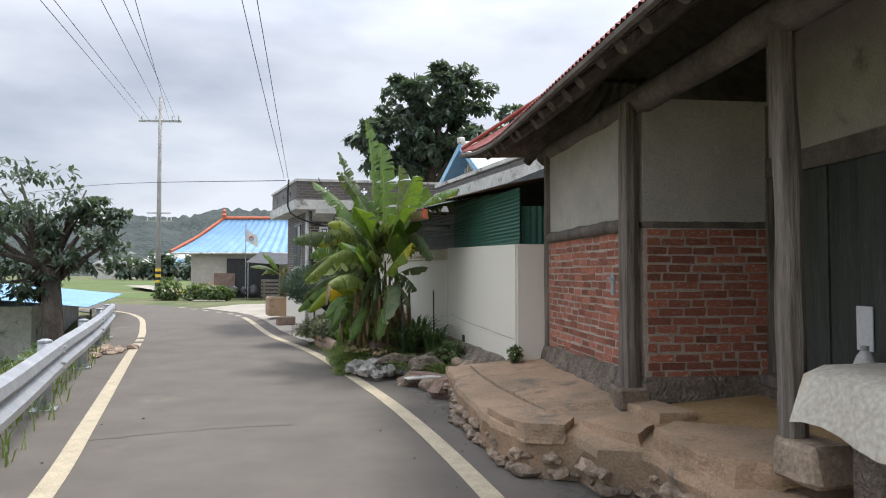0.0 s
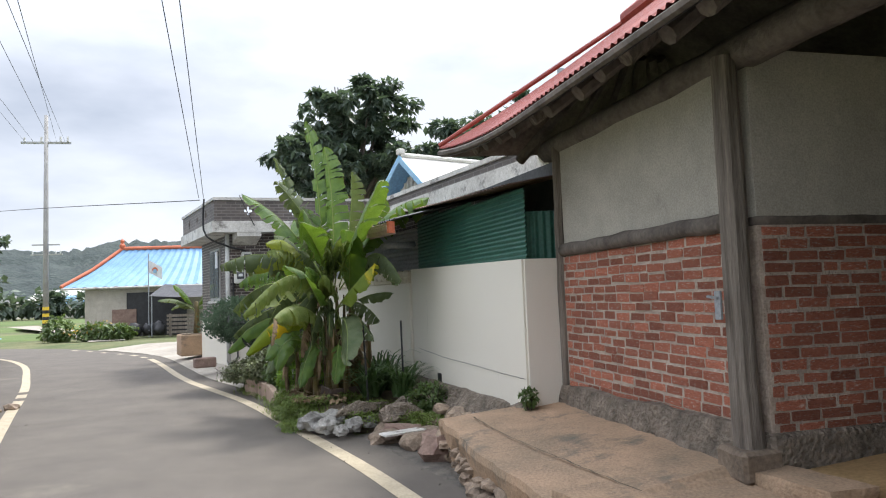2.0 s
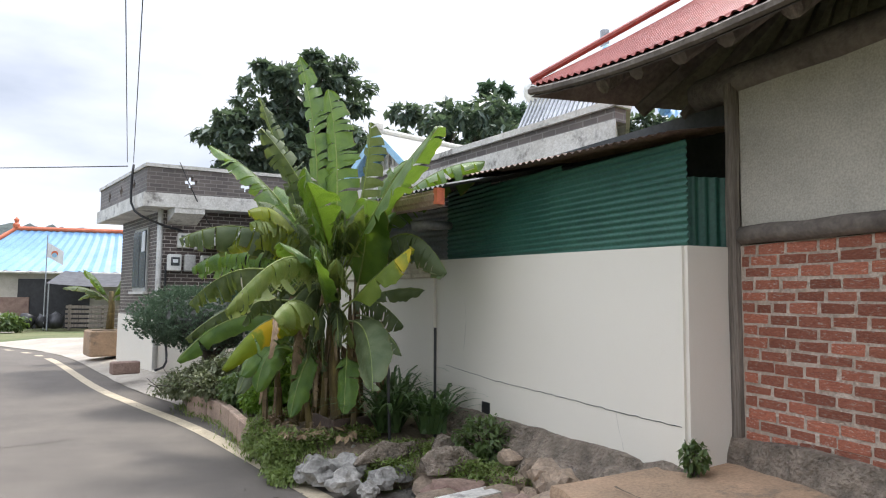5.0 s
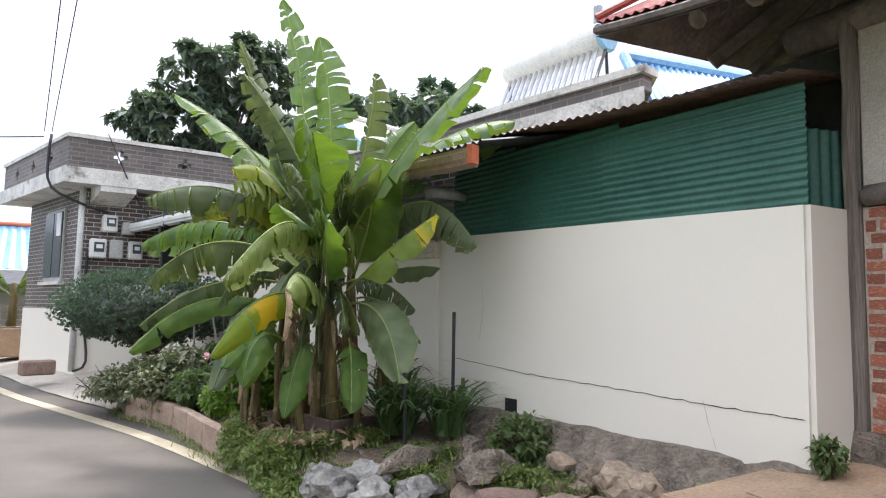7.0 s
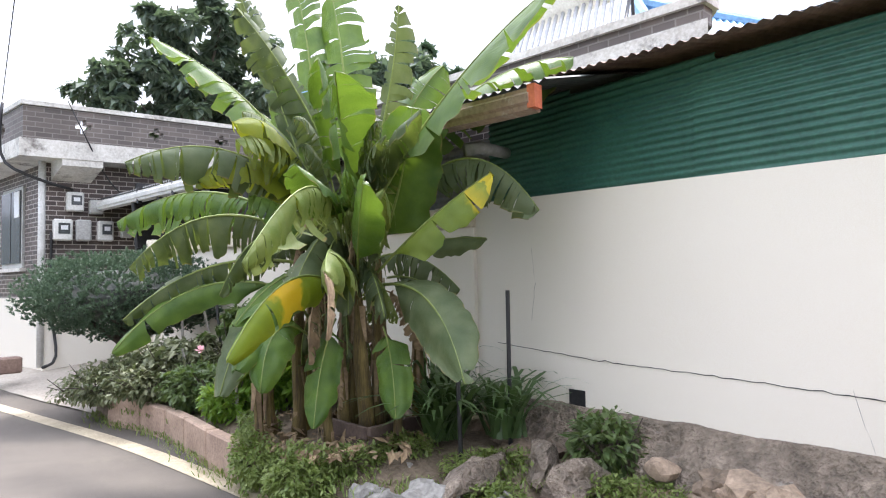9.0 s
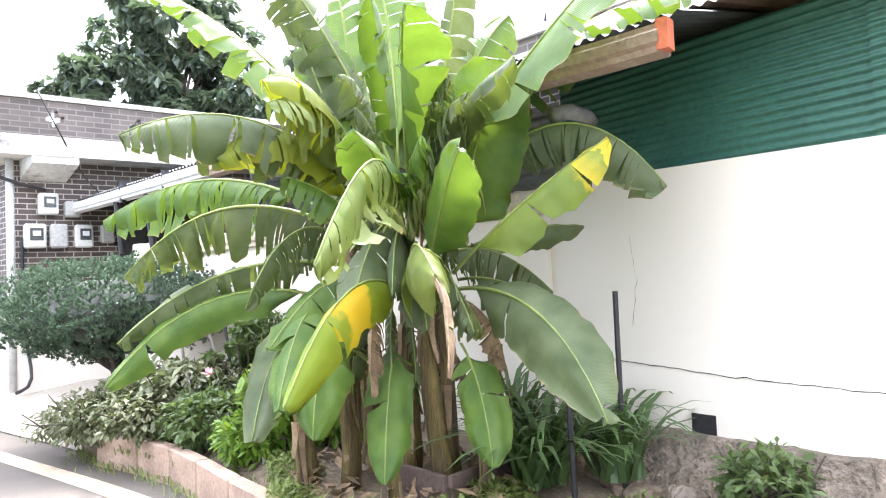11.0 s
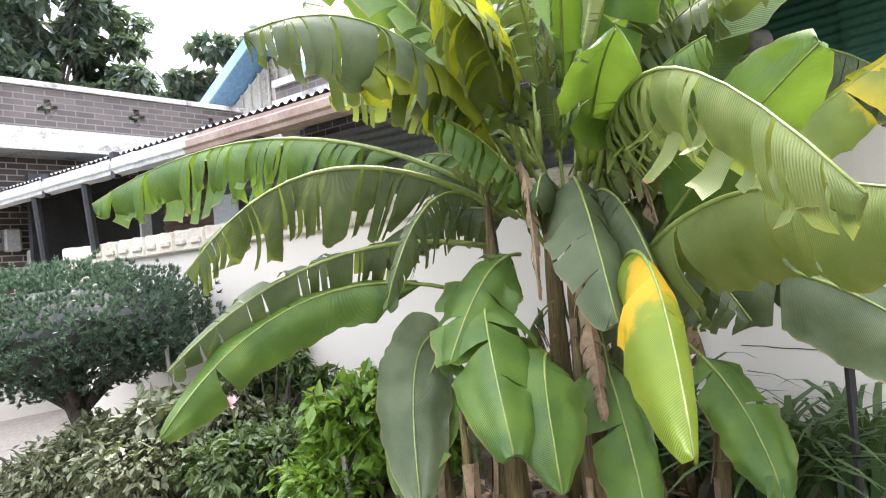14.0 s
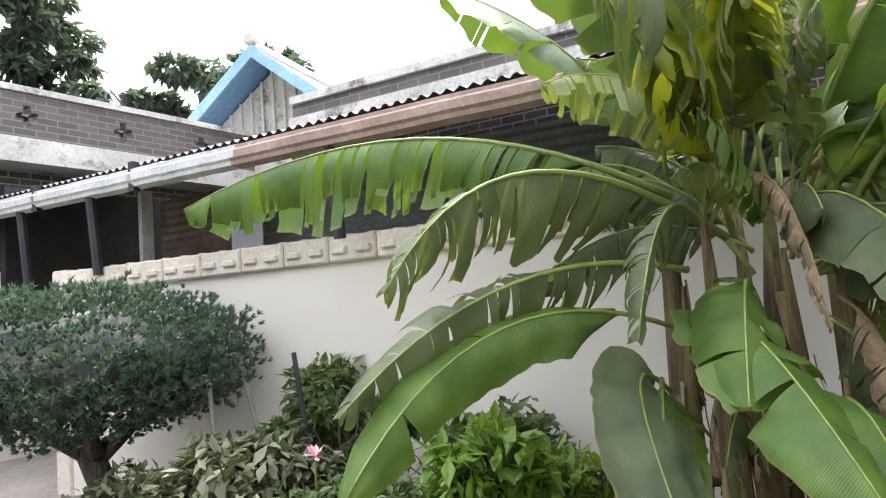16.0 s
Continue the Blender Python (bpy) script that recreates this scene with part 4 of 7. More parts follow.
# ---- cream wall with green sheeting ----
A0, A1, B1 = V(0.80, 7.39), V(-0.02, 10.40), V(-2.24, 14.90)
wall_1 = solid("wall_1", wall_run(bmesh.new(), A0, A1, 0.40, 1.735, 0.2, 0.36, 1.80), M_WHITE, "cream painted garden wall with hairline cracks", "wall", "structure")
solid("wall_2", boxed((0.985, 7.475, 1.08), (0.35, 0.17, 1.31), rz=RZ + 1.57), M_WHITE, "short cream return wall beside the timber house", "wall", "structure")
wall_3 = solid("wall_3", wall_run(bmesh.new(), A1 + V(-0.03, -0.02), B1, 0.0, 1.62, 0.18), M_WHITE, "cream garden wall below a moulded block coping", "wall", "structure")
AD = (A1 - A0).normalized()
AN = V(-AD.y, AD.x)
AN = AN if AN.x < 0 else -AN


def wp(s, z, out=0.0):
    q = A0 + AD * s + AN * out
    return V(q.x, q.y, z)


def crack(pts, w=0.004):
    bm = bmesh.new()
    line = []
    for (s0, z0), (s1, z1) in zip(pts, pts[1:]):
        n = max(2, int(abs(s1 - s0) / 0.05) + int(abs(z1 - z0) / 0.05))
        line += [(s0 + (s1 - s0) * k / n, z0 + (z1 - z0) * k / n) for k in range(n)]
    line.append(pts[-1])
    vs = []
    for k, (s, z) in enumerate(line):
        dz, ds = 0.012 * noise.noise(V(k * 0.8, 3, 1)), 0.01 * noise.noise(V(k * 0.9, 8, 1))
        ww = w * (0.6 + 0.7 * abs(noise.noise(V(k * 0.5, 1, 9))))
        vs.append((bm.verts.new(wp(s + ds - ww * 0.5, z + dz - ww, 0.004)), bm.verts.new(wp(s + ds + ww * 0.5, z + dz + ww, 0.004))))
    for a, b in zip(vs, vs[1:]):
        bm.faces.new((a[0], b[0], b[1], a[1]))
    part("crack", bm, M_BLACK, wall_1, "hairline crack in the render")


crack([(0.02, 0.665), (0.55, 0.675), (1.2, 0.70), (2.0, 0.72), (2.9, 0.78)], 0.003)
crack([(0.58, 0.70), (0.54, 0.55), (0.50, 0.44)], 0.004)
crack([(2.55, 1.45), (2.52, 1.2), (2.56, 0.95)], 0.002)
solid("wall_vent", boxed(wp(2.18, 0.46, -0.012), (0.13, 0.03, 0.13), rz=math.atan2(AD.y, AD.x)), M_BLACK, "small dark square drain hole in the wall", "vent", "structure")
# rubble base below the wall
bm = bmesh.new()
prev = None
for i in range(41):
    s = -0.05 + 3.1 * i / 40
    col = []
    for k, (z, o) in enumerate(((-0.05, 0.34), (0.12, 0.30), (0.24, 0.22), (0.33, 0.12), (0.42, 0.03), (0.44, -0.06))):
        fall = 0.25 + 0.75 * min(1, s / 0.9)
        zz = z if s > 0.5 else max(z, 0.30 + 0.02 * k)
        col.append(bm.verts.new(wp(s, zz + 0.03 * noise.noise(V(s * 4, k, 0)), o * fall + 0.07 * noise.noise(V(s * 4.5, k * 0.9, 5)))))
    if prev:
        for a, b, c, d in zip(prev, col, col[1:], prev[1:]):
            bm.faces.new((a, b, c, d))
    prev = col
wall_base = solid("wall_base", bm, M_BASE, "rough mortared rubble under the cream wall", "wall", "structure")
rng = random.Random(21)
for k in range(44):
    s = rng.uniform(0.45, 2.9)
    z = rng.uniform(0.03, 0.24)
    sz = rng.uniform(0.12, 0.24)
    part("stone", rock(bmesh.new(), wp(s, z, 0.42 - z * 0.6), (sz * 1.2, sz, sz * 0.8), k + 50), M_STONE, wall_base)

# green corrugated sheeting over the wall
shed = thing("lean_to_shed", wp(1.5, 1.74, -0.15), "lean-to shed clad with green corrugated sheets under a rusty roof", "shed")
for k, (s0, s1, z0, z1, o) in enumerate(((0.0, 1.35, 1.66, 2.39, -0.055), (1.22, 2.35, 1.66, 2.44, -0.075), (2.25, 3.05, 1.66, 2.48, -0.09))):
    bm = bmesh.new()
    corrugated(bm, wp(s0, z0, o), (0, 0, 1), (AD.x, AD.y, 0), z1 - z0, s1 - s0, pitch=0.044, depth=0.008, tiles=6)
    part("green_sheet", bm, M_GREEN, shed, "green painted corrugated sheet, waves lying level", smooth=True)
bm = corrugated(bmesh.new(), V(0.88, 7.52, 1.68), (1, -0.12, 0), (0, 0, 1), 0.34, 0.5, pitch=0.07, depth=0.012)
part("green_sheet", bm, M_GREEN, shed, "", smooth=True)
# added dark slab in place of the shade inside the shed
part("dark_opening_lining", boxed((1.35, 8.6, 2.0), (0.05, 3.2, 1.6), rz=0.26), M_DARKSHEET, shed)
RF0, RF1 = wp(-0.02, 2.41, 0.10), wp(3.3, 2.50, 0.36)
bk = V(1.05, 0.33, 0.22)
bm = bmesh.new()
n = 280
prev = None
for i in range(n + 1):
    f = i / n
    w = V(0, 0, 0.009 * math.sin(f * 3.6 / 0.076 * 6.283))
    a, b = RF0.lerp(RF1, f) + w, RF0.lerp(RF1, f) + bk + w
    col = [bm.verts.new(a), bm.verts.new(b)]
    if prev:
        bm.faces.new((prev[0], col[0], col[1], prev[1]))
    prev = col
part("roof_sheet", bm, M_RUST, shed, "rusty corrugated roof sheet with a wavy edge", smooth=True)
# ---- coping blocks on wall_3 ----
BD = (B1 - A1).normalized()
BN = V(BD.y, -BD.x)
BN = BN if BN.x < 0 else -BN
BL = (B1 - A1).length


def bp(s, z, out=0.0):
    q = A1 + BD * s + BN * out
    return V(q.x, q.y, z)


cope = thing("wall_coping", bp(0, 1.62), "row of moulded cream coping blocks on the garden wall", "coping", kind="structure")
brz = math.atan2(BD.y, BD.x)
nb = 15
for k in range(nb):
    s = BL * (k + 0.5) / nb
    bm = bmesh.new()
    w = BL / nb - 0.006
    box(bm, bp(s, 1.70, -0.07), (w, 0.26, 0.16), rz=brz, bevel=0.012)
    for e in (-0.25, 0.25):
        box(bm, bp(s + e * w, 1.69, 0.066), (w * 0.32, 0.03, 0.05), rz=brz, bevel=0.012)
        tube(bm, [bp(s + e * w, 1.775, -0.07), bp(s + e * w, 1.80, -0.07)], [0.05, 0.03], 8)
    part("coping_block", bm, M_CAP, cope)
solid("end_pillar", boxed(bp(BL + 0.06, 0.90, -0.09), (0.16, 0.22, 1.80), rz=brz, bevel=0.015), M_CAP, "cream end pillar of the garden wall", "pillar", "structure")

# lean-to roof along the garden wall, with its long gutter
G0, G1 = V(-0.31, 9.05, 2.16), V(-2.98, 16.75, 2.33)
GD = (G1 - G0).normalized()
lean = thing("garden_lean_to", bp(2, 1.8), "long lean-to roof with a patched brown and pale gutter", "roof")


def gutter(f0, f1, mat_, label, name="gutter"):
    bm = bmesh.new()
    a, b = G0.lerp(G1, f0), G0.lerp(G1, f1)
    side = V(-GD.y, GD.x, 0).normalized()
    side = side if side.x < 0 else -side
    prof = [(-0.03, 0.14), (0.035, 0.12), (0.035, 0.10), (0.05, 0.085), (0.05, 0.04), (0.035, 0.025), (0.03, 0.0), (-0.05, -0.01), (-0.06, 0.0), (-0.04, 0.1)]
    n = 14
    prev = None
    for i in range(n + 1):
        p = a.lerp(b, i / n) + V(0, 0, 0.008 * noise.noise(V(i * 0.7 + f0 * 30, 1, 1)))
        col = [bm.verts.new(p + side * o + V(0, 0, h)) for o, h in prof]
        if prev:
            for q in range(len(col)):
                r = (q + 1) % len(col)
                bm.faces.new((prev[q], col[q], col[r], prev[r]))
        else:
            bm.faces.new(col)
        prev = col
    bm.faces.new(prev[::-1])
    part(name, bm, mat_, lean, label)


gutter(0.0, 0.52, M_GUTBROWN, "brown striped gutter length")
gutter(0.515, 0.64, M_GUTWHITE, "pale grey gutter length")
gutter(0.635, 0.78, M_GUTWHITE, "pale grey gutter length")
gutter(0.775, 1.0, M_GUTWHITE, "pale grey gutter length")
part("gutter_bracket", boxed(G0.lerp(G1, 0.636) + V(-0.01, 0, 0.07), (0.05, 0.05, 0.2), rz=brz), M_BLACK, lean)
part("gutter_bracket", boxed(G0.lerp(G1, 0.778) + V(-0.01, 0, 0.07), (0.05, 0.05, 0.2), rz=brz), M_BLACK, lean)
part("gutter_end", boxed(G0 + V(0.0, -0.01, 0.07), (0.05, 0.075, 0.13), rz=brz), M_ORANGE, lean, "faded orange gutter end cap")
bm = bmesh.new()
prev = None
n = 420
for i in range(n + 1):
    f = -0.01 + 1.0 * i / n
    w = V(0, 0, 0.013 * math.sin(i / n * 8.15 / 0.076 * 6.283))
    a = G0.lerp(G1, f) + V(0.02, 0.01, 0.16) + w
    col = [bm.verts.new(a), bm.verts.new(a + V(1.75, 0.66, 0.45))]
    if prev:
        bm.faces.new((prev[0], col[0], col[1], prev[1]))
    prev = col
part("roof_sheet", bm, M_DARKSHEET, lean, "dark weathered corrugated sheet", smooth=True)
for f in (0.435, 0.705, 0.815):
    q = G0.lerp(G1, f)
    part("roof_post", tubed([(q.x + 0.07, q.y, 1.72 if f < 0.9 else 0.1), (q.x + 0.02, q.y - 0.02, 2.34)], 0.035, 8), M_BLACK, lean, "dark pipe post")
bm = corrugated(bmesh.new(), (0.75, 10.8, 1.3), (0, 0, 1), (-0.44, 0.9, 0), 1.2, 4.0, pitch=0.07, depth=0.009, tiles=4)
part("siding", bm, M_SIDING, lean, "grey corrugated siding behind the wall", smooth=True)
bm = corrugated(bmesh.new(), (-1.02, 14.45, 1.2), (0, 0, 1), (-0.35, 0.93, 0), 1.25, 1.0, pitch=0.07, depth=0.009, tiles=4)
part("siding", bm, M_RUST, lean, "rusty corrugated siding", smooth=True)
part("inner_post", boxed((-1.62, 15.0, 1.7), (0.09, 0.09, 1.5)), M_GUTWHITE, lean, "white door post in the dark opening")
# black sheet stands in for the deep shade under the lean-to roof
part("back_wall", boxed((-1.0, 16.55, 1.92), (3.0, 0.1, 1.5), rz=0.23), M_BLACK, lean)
solid("paper_notice", boxed((-1.13, 14.15, 1.95), (0.30, 0.012, 0.36), rz=brz), M_PAPER, "white paper notice behind the coping", "notice")
pipe = solid("vent_pipe", tubed([(-0.40, 9.76, 2.06), (-0.30, 9.74, 2.08), (-0.16, 9.8, 2.08), (0.0, 9.95, 2.10)], [0.045, 0.042, 0.04, 0.04], 12), M_SIDING, "grey plastic vent pipe under the roof edge", "pipe", smooth=True)

# ---- flat roofed annex behind the shed ----
annex = thing("flat_roofed_annex", (1.5, 11, 0), "flat-roofed annex with whitewashed slab edge and brick parapet", "house")
K0, K1 = V(1.55, 9.62), V(-0.41, 14.70)
KD = (K1 - K0).normalized()
KI = V(-KD.y, KD.x)
KI = KI if KI.x > 0 else -KI
KS = V(0.5, 0.866)
part("wall", wall_run(bmesh.new(), K0 + KI * 0.35 + KD * 0.3, K1 + KI * 0.35, 0, 2.9, 0.2), M_HBRICK, annex)
uv_planar(annex.children[-1] if annex.children else None, (0, 0, 0), KD)
bm = prism(bmesh.new(), [K0, K1, K1 + KS * 4.5, K0 + KS * 4.5], 2.93, 3.15)
part("roof_slab", bm, M_CONCW, annex, "whitewashed weather-stained slab edge")
par = part("parapet", prism(bmesh.new(), [K0 + KI * 0.06 + KD * 0.06, K1 + KI * 0.06, K1 + KI * 0.22, K0 + KI * 0.22 + KD * 0.06], 3.15, 3.29), M_PBRICK, annex, "brown brick parapet")
uv_planar(par, (0, 0, 0), KD)
par = part("parapet", prism(bmesh.new(), [K0 + KI * 0.23 + KD * 0.07, K0 + KI * 0.23 + KD * 0.3, K0 + KS * 4.3 + KD * 0.3, K0 + KS * 4.3 + KD * 0.07], 3.15, 3.285), M_PBRICK, annex)
uv_planar(par, (0, 0, 0), KI)
part("parapet_cap", prism(bmesh.new(), [K0 + KI * 0.02 + KD * 0.02, K1 + KI * 0.02, K1 + KI * 0.26, K0 + KI * 0.26 + KD * 0.02], 3.29, 3.36), M_CONCW, annex, "stained concrete parapet cap")
part("parapet_cap", prism(bmesh.new(), [K0 + KI * 0.27 + KD * 0.04, K0 + KI * 0.27 + KD * 0.33, K0 + KS * 4.3 + KD * 0.33, K0 + KS * 4.3 + KD * 0.04], 3.285, 3.35), M_CONCW, annex)

# solar water heater on the annex roof
heater = thing("solar_water_heater", (2.3, 12.6, 3.15), "solar water heater with a white tank and glass tubes", "water heater")
T0, T1 = V(2.19, 13.54, 4.62), V(2.67, 11.83, 4.62)
part("tank", tubed([T0, T0 + (T1 - T0) * 0.03, T1 + (T0 - T1) * 0.03, T1], [0.16, 0.20, 0.20, 0.16], 16), M_PLASTIC, heater, "white cylindrical tank", smooth=True)
part("tank_end", tubed([T1 + (T1 - T0).normalized() * 0.005, T1 + (T1 - T0).normalized() * 0.05], [0.205, 0.17], 16), M_BLUETRIM, heater, "blue tank end cap")
dn = V(-0.42, -0.40, -0.72)
for k in range(16):
    a = T0.lerp(T1, 0.05 + 0.9 * k / 15) + V(-0.05, -0.02, -0.1)
    part("glass_tube", tubed([a, a + dn * 1.15], 0.024, 6), M_STEEL, heater)
part("frame_bar", tubed([T0 + V(0, 0, -0.15), T0 + V(0.1, 0.05, -1.47)], 0.02, 6), M_BLACK, heater)
part("frame_bar", tubed([T1 + V(0, 0, -0.15), T1 + V(0.1, 0.05, -1.47)], 0.02, 6), M_BLACK, heater)
part("frame_bar", tubed([T1 + V(0, 0, -0.15), T1 + dn * 1.15], 0.02, 6), M_BLACK, heater)
part("vent_pot", tubed([T1 + V(-0.05, 0.1, 0.18), T1 + V(-0.05, 0.1, 0.42)], 0.06, 10), M_STEEL, heater, "small steel vent pot")

# blue tiled roof of the house behind
back = thing("blue_tiled_house", (5, 14, 0), "house behind with a blue tiled roof", "house")
part("wall", boxed((6.1, 13.6, 2.05), (3.2, 2.0, 4.1), rz=-0.7), M_CONCW, back)
TA, TB, TC, TD = V(4.13, 12.95, 4.25), V(5.5, 11.4, 4.05), V(6.5, 13.1, 4.92), V(4.4, 13.85, 5.3)
bm = bmesh.new()
n = 66
prev = None
for i in range(n + 1):
    f = i / n
    w = V(0, 0, 0.035 * math.sin(f * 22 * 6.283))
    col = [bm.verts.new(TA.lerp(TB, f).lerp(TD.lerp(TC, f), j / 12) + w + V(0, 0, 0.03 * (j % 2))) for j in range(13)]
    if prev:
        for j in range(12):
            bm.faces.new((prev[j], col[j], col[j + 1], prev[j + 1]))
    prev = col
part("roof", bm, M_BLUE, back, "sky-blue tile-pressed roof sheets", smooth=True)
bm = tubed([TD + V(0, 0, 0.05), TC + V(0, 0, 0.05)], 0.1, 8)
part("ridge", bm, M_BLUE, back)
part("hip_ridge", tubed([TA + V(0, 0, 0.08), TD + V(0, 0, 0.06)], 0.09, 8), M_BLUE, back, "rounded blue hip ridge")

# ---- gabled house ----
gable = thing("gabled_house", (1.5, 17.5, 0), "small gabled house with blue barge boards and pale roof", "house")
AP = V(0.18, 16.57, 4.57)
gl, gr = V(-0.52, 17.85, 3.45), V(0.82, 15.35, 3.45)
rdir = V(0.885, 0.465, 0)
wl, wr = AP + (gl - AP) * 0.75, AP + (gr - AP) * 0.75
bm = bmesh.new()
inset = rdir * 0.45
q0, q1, q2 = wl + inset, wr + inset, AP + inset + V(0, 0, -0.08)
vs = [bm.verts.new(q) for q in (V(q0.x, q0.y, 0), V(q1.x, q1.y, 0), q1, q2, q0)]
vb = [bm.verts.new(v.co + rdir * 5) for v in vs]
bm.faces.new(vs)
bm.faces.new(vb[::-1])
for k in range(5):
    bm.faces.new((vs[k], vs[(k + 1) % 5], vb[(k + 1) % 5], vb[k]))
part("wall", bm, M_CONCW, gable)
for k in range(13):
    f = (k + 0.5) / 13
    base = q0.lerp(q1, f)
    hh = 0.08 + (q2.z - q0.z) * (1 - abs(2 * f - 1))
    part("gable_batten", boxed(V(base.x, base.y, q0.z + hh / 2 - 0.1) - rdir * 0.02, (0.03, 0.03, hh), rz=0.5), M_GREYROOF, gable)
for a in (gl, gr):
    o = V(0, 0, 0.06)
    bm = bmesh.new()
    top = [AP + o, a + o, a + rdir * 5.6 + o, AP + rdir * 5.6 + o]
    lo = [p - V(0, 0, 0.06) for p in top]
    tv, lv = [bm.verts.new(p) for p in top], [bm.verts.new(p) for p in lo]
    bm.faces.new(tv)
    bm.faces.new(lv[::-1])
    for k in range(4):
        bm.faces.new((tv[k], tv[(k + 1) % 4], lv[(k + 1) % 4], lv[k]))
    part("roof", bm, M_GREYROOF if a is gr else M_BLUE, gable)
    c = (AP + a) / 2
    d = a - AP
    m = Matrix.Translation(c - rdir * 0.02 + V(0, 0, 0.0)) @ d.to_track_quat("X", "Z").to_matrix().to_4x4()
    part("barge_board", box(bmesh.new(), (0, 0, 0), (d.length + 0.1, 0.03, 0.13), m=m), M_BLUETRIM, gable, "light blue barge board")
part("ridge_cap", tubed([AP + V(0, 0, 0.09), AP + rdir * 5.6 + V(0, 0, 0.09)], 0.06, 8), M_GREYROOF, gable)
part("ridge_end", boxed(AP + V(0.02, 0.02, 0.16), (0.16, 0.16, 0.14), rz=0.5, bevel=0.02), M_CONCW, gable, "whitewashed ridge end block")

# ---- flat roofed brick house ----
C = V(-3.6, 16.6)
D1, D2 = V(0.975, 0.222), V(-0.42, 0.907)
house = thing("flat_roofed_house", (-3.6, 16.6, 0.1), "flat-roofed dark brick house with a whitewashed slab edge", "house")


def ch(a, b, z=0.0):
    q = C + D1 * a + D2 * b
    return V(q.x, q.y, z)


HR, HL = 6.0, 2.95
body = part("wall", prism(bmesh.new(), [ch(0, 0).xy, ch(HR, 0).xy, ch(HR, HL).xy, ch(0, HL).xy], 1.08, 2.97), M_HBRICK, house, "dark brown brick with pale joints")
uv_planar(body, (0, 0, 0), D1)
part("plinth", prism(bmesh.new(), [ch(-0.02, -0.02).xy, ch(HR, -0.02).xy, ch(HR, HL).xy, ch(-0.02, HL + 0.02).xy], 0.0, 1.08), M_WHITE, house, "cream painted plinth")
part("roof_slab", prism(bmesh.new(), [ch(-0.45, -0.45).xy, ch(HR + 0.2, -0.45).xy, ch(HR + 0.2, HL + 0.3).xy, ch(-0.45, HL + 0.3).xy], 2.97, 3.21), M_CONCW, house, "whitewashed weather-stained slab edge")


def pierced(a0, a1, b0, b1):
    """A parapet length with cross-shaped holes that go right through it."""
    bm = bmesh.new()
    along = a1 - a0 > b1 - b0
    u0, u1 = (a0, a1) if along else (b0, b1)

    def block(p, q, z0, z1):
        c = (p, q, b0, b1) if along else (a0, a1, p, q)
        prism(bm, [ch(c[0], c[2]).xy, ch(c[1], c[2]).xy, ch(c[1], c[3]).xy, ch(c[0], c[3]).xy], z0, z1)

    block(u0, u1, 3.21, 3.34)
    block(u0, u1, 3.54, 3.66)
    u, step = u0, 0.95
    while u + step < u1:
        h = u + step * 0.75
        block(u, h - 0.10, 3.34, 3.54)
        block(h + 0.10, u + step, 3.34, 3.54)
        for s0, s1 in ((h - 0.10, h - 0.035), (h + 0.035, h + 0.10)):
            block(s0, s1, 3.34, 3.405)
            block(s0, s1, 3.475, 3.54)
        u += step
    block(u, u1, 3.34, 3.54)
    return bm


for a0, a1, b0, b1 in ((-0.40, HR + 0.1, -0.40, -0.26), (-0.40, -0.26, -0.258, HL + 0.25)):
    pp = part("parapet", pierced(a0, a1, b0, b1), M_PBRICK, house, "brown brick parapet with cross-shaped holes")
    uv_planar(pp, (0, 0, 0), D1 if a1 > 1 else D2)
    part("parapet_cap", prism(bmesh.new(), [ch(a0 - 0.03, b0 - 0.03).xy, ch(a1, b0 - 0.03).xy, ch(a1, b1 + 0.03).xy, ch(a0 - 0.03, b1 + 0.03).xy], 3.66, 3.72), M_CONCW, house)
hz1, hz2 = math.atan2(D1.y, D1.x), math.atan2(D2.y, D2.x)
win = part("window", boxed(ch(-0.01, 1.35, 2.13), (0.95, 0.05, 1.2), rz=hz2), M_GREYBOX, house, "sliding window with grey frame")
part("pane", boxed(ch(-0.045, 1.58, 2.14), (0.44, 0.02, 1.08), rz=hz2), M_GLASS, win)
part("pane", boxed(ch(-0.045, 1.12, 2.14), (0.40, 0.02, 1.08), rz=hz2), M_GLASS, win)
part("window_sill", boxed(ch(-0.04, 1.35, 1.50), (1.1, 0.1, 0.05), rz=hz2), M_CONCW, win)
part("blind", boxed(ch(-0.06, 1.05, 2.47), (0.22, 0.01, 0.38), rz=hz2), M_PAPER, win)
part("downpipe", tubed([ch(-0.07, -0.05, 2.97), ch(-0.07, -0.05, 2.2), ch(-0.07, -0.05, 0.15)], 0.045, 10), M_GUTWHITE, house, "white plastic downpipe at the corner", smooth=True)
part("eave_bracket", prism(bmesh.new(), [(*ch(0.05, -0.44).xy, 2.97, 2.88), (*ch(0.55, -0.44).xy, 2.97, 2.88), (*ch(0.55, -0.01).xy, 2.97, 2.72), (*ch(0.05, -0.01).xy, 2.97, 2.72)], 0, 0), M_CONCW, house)
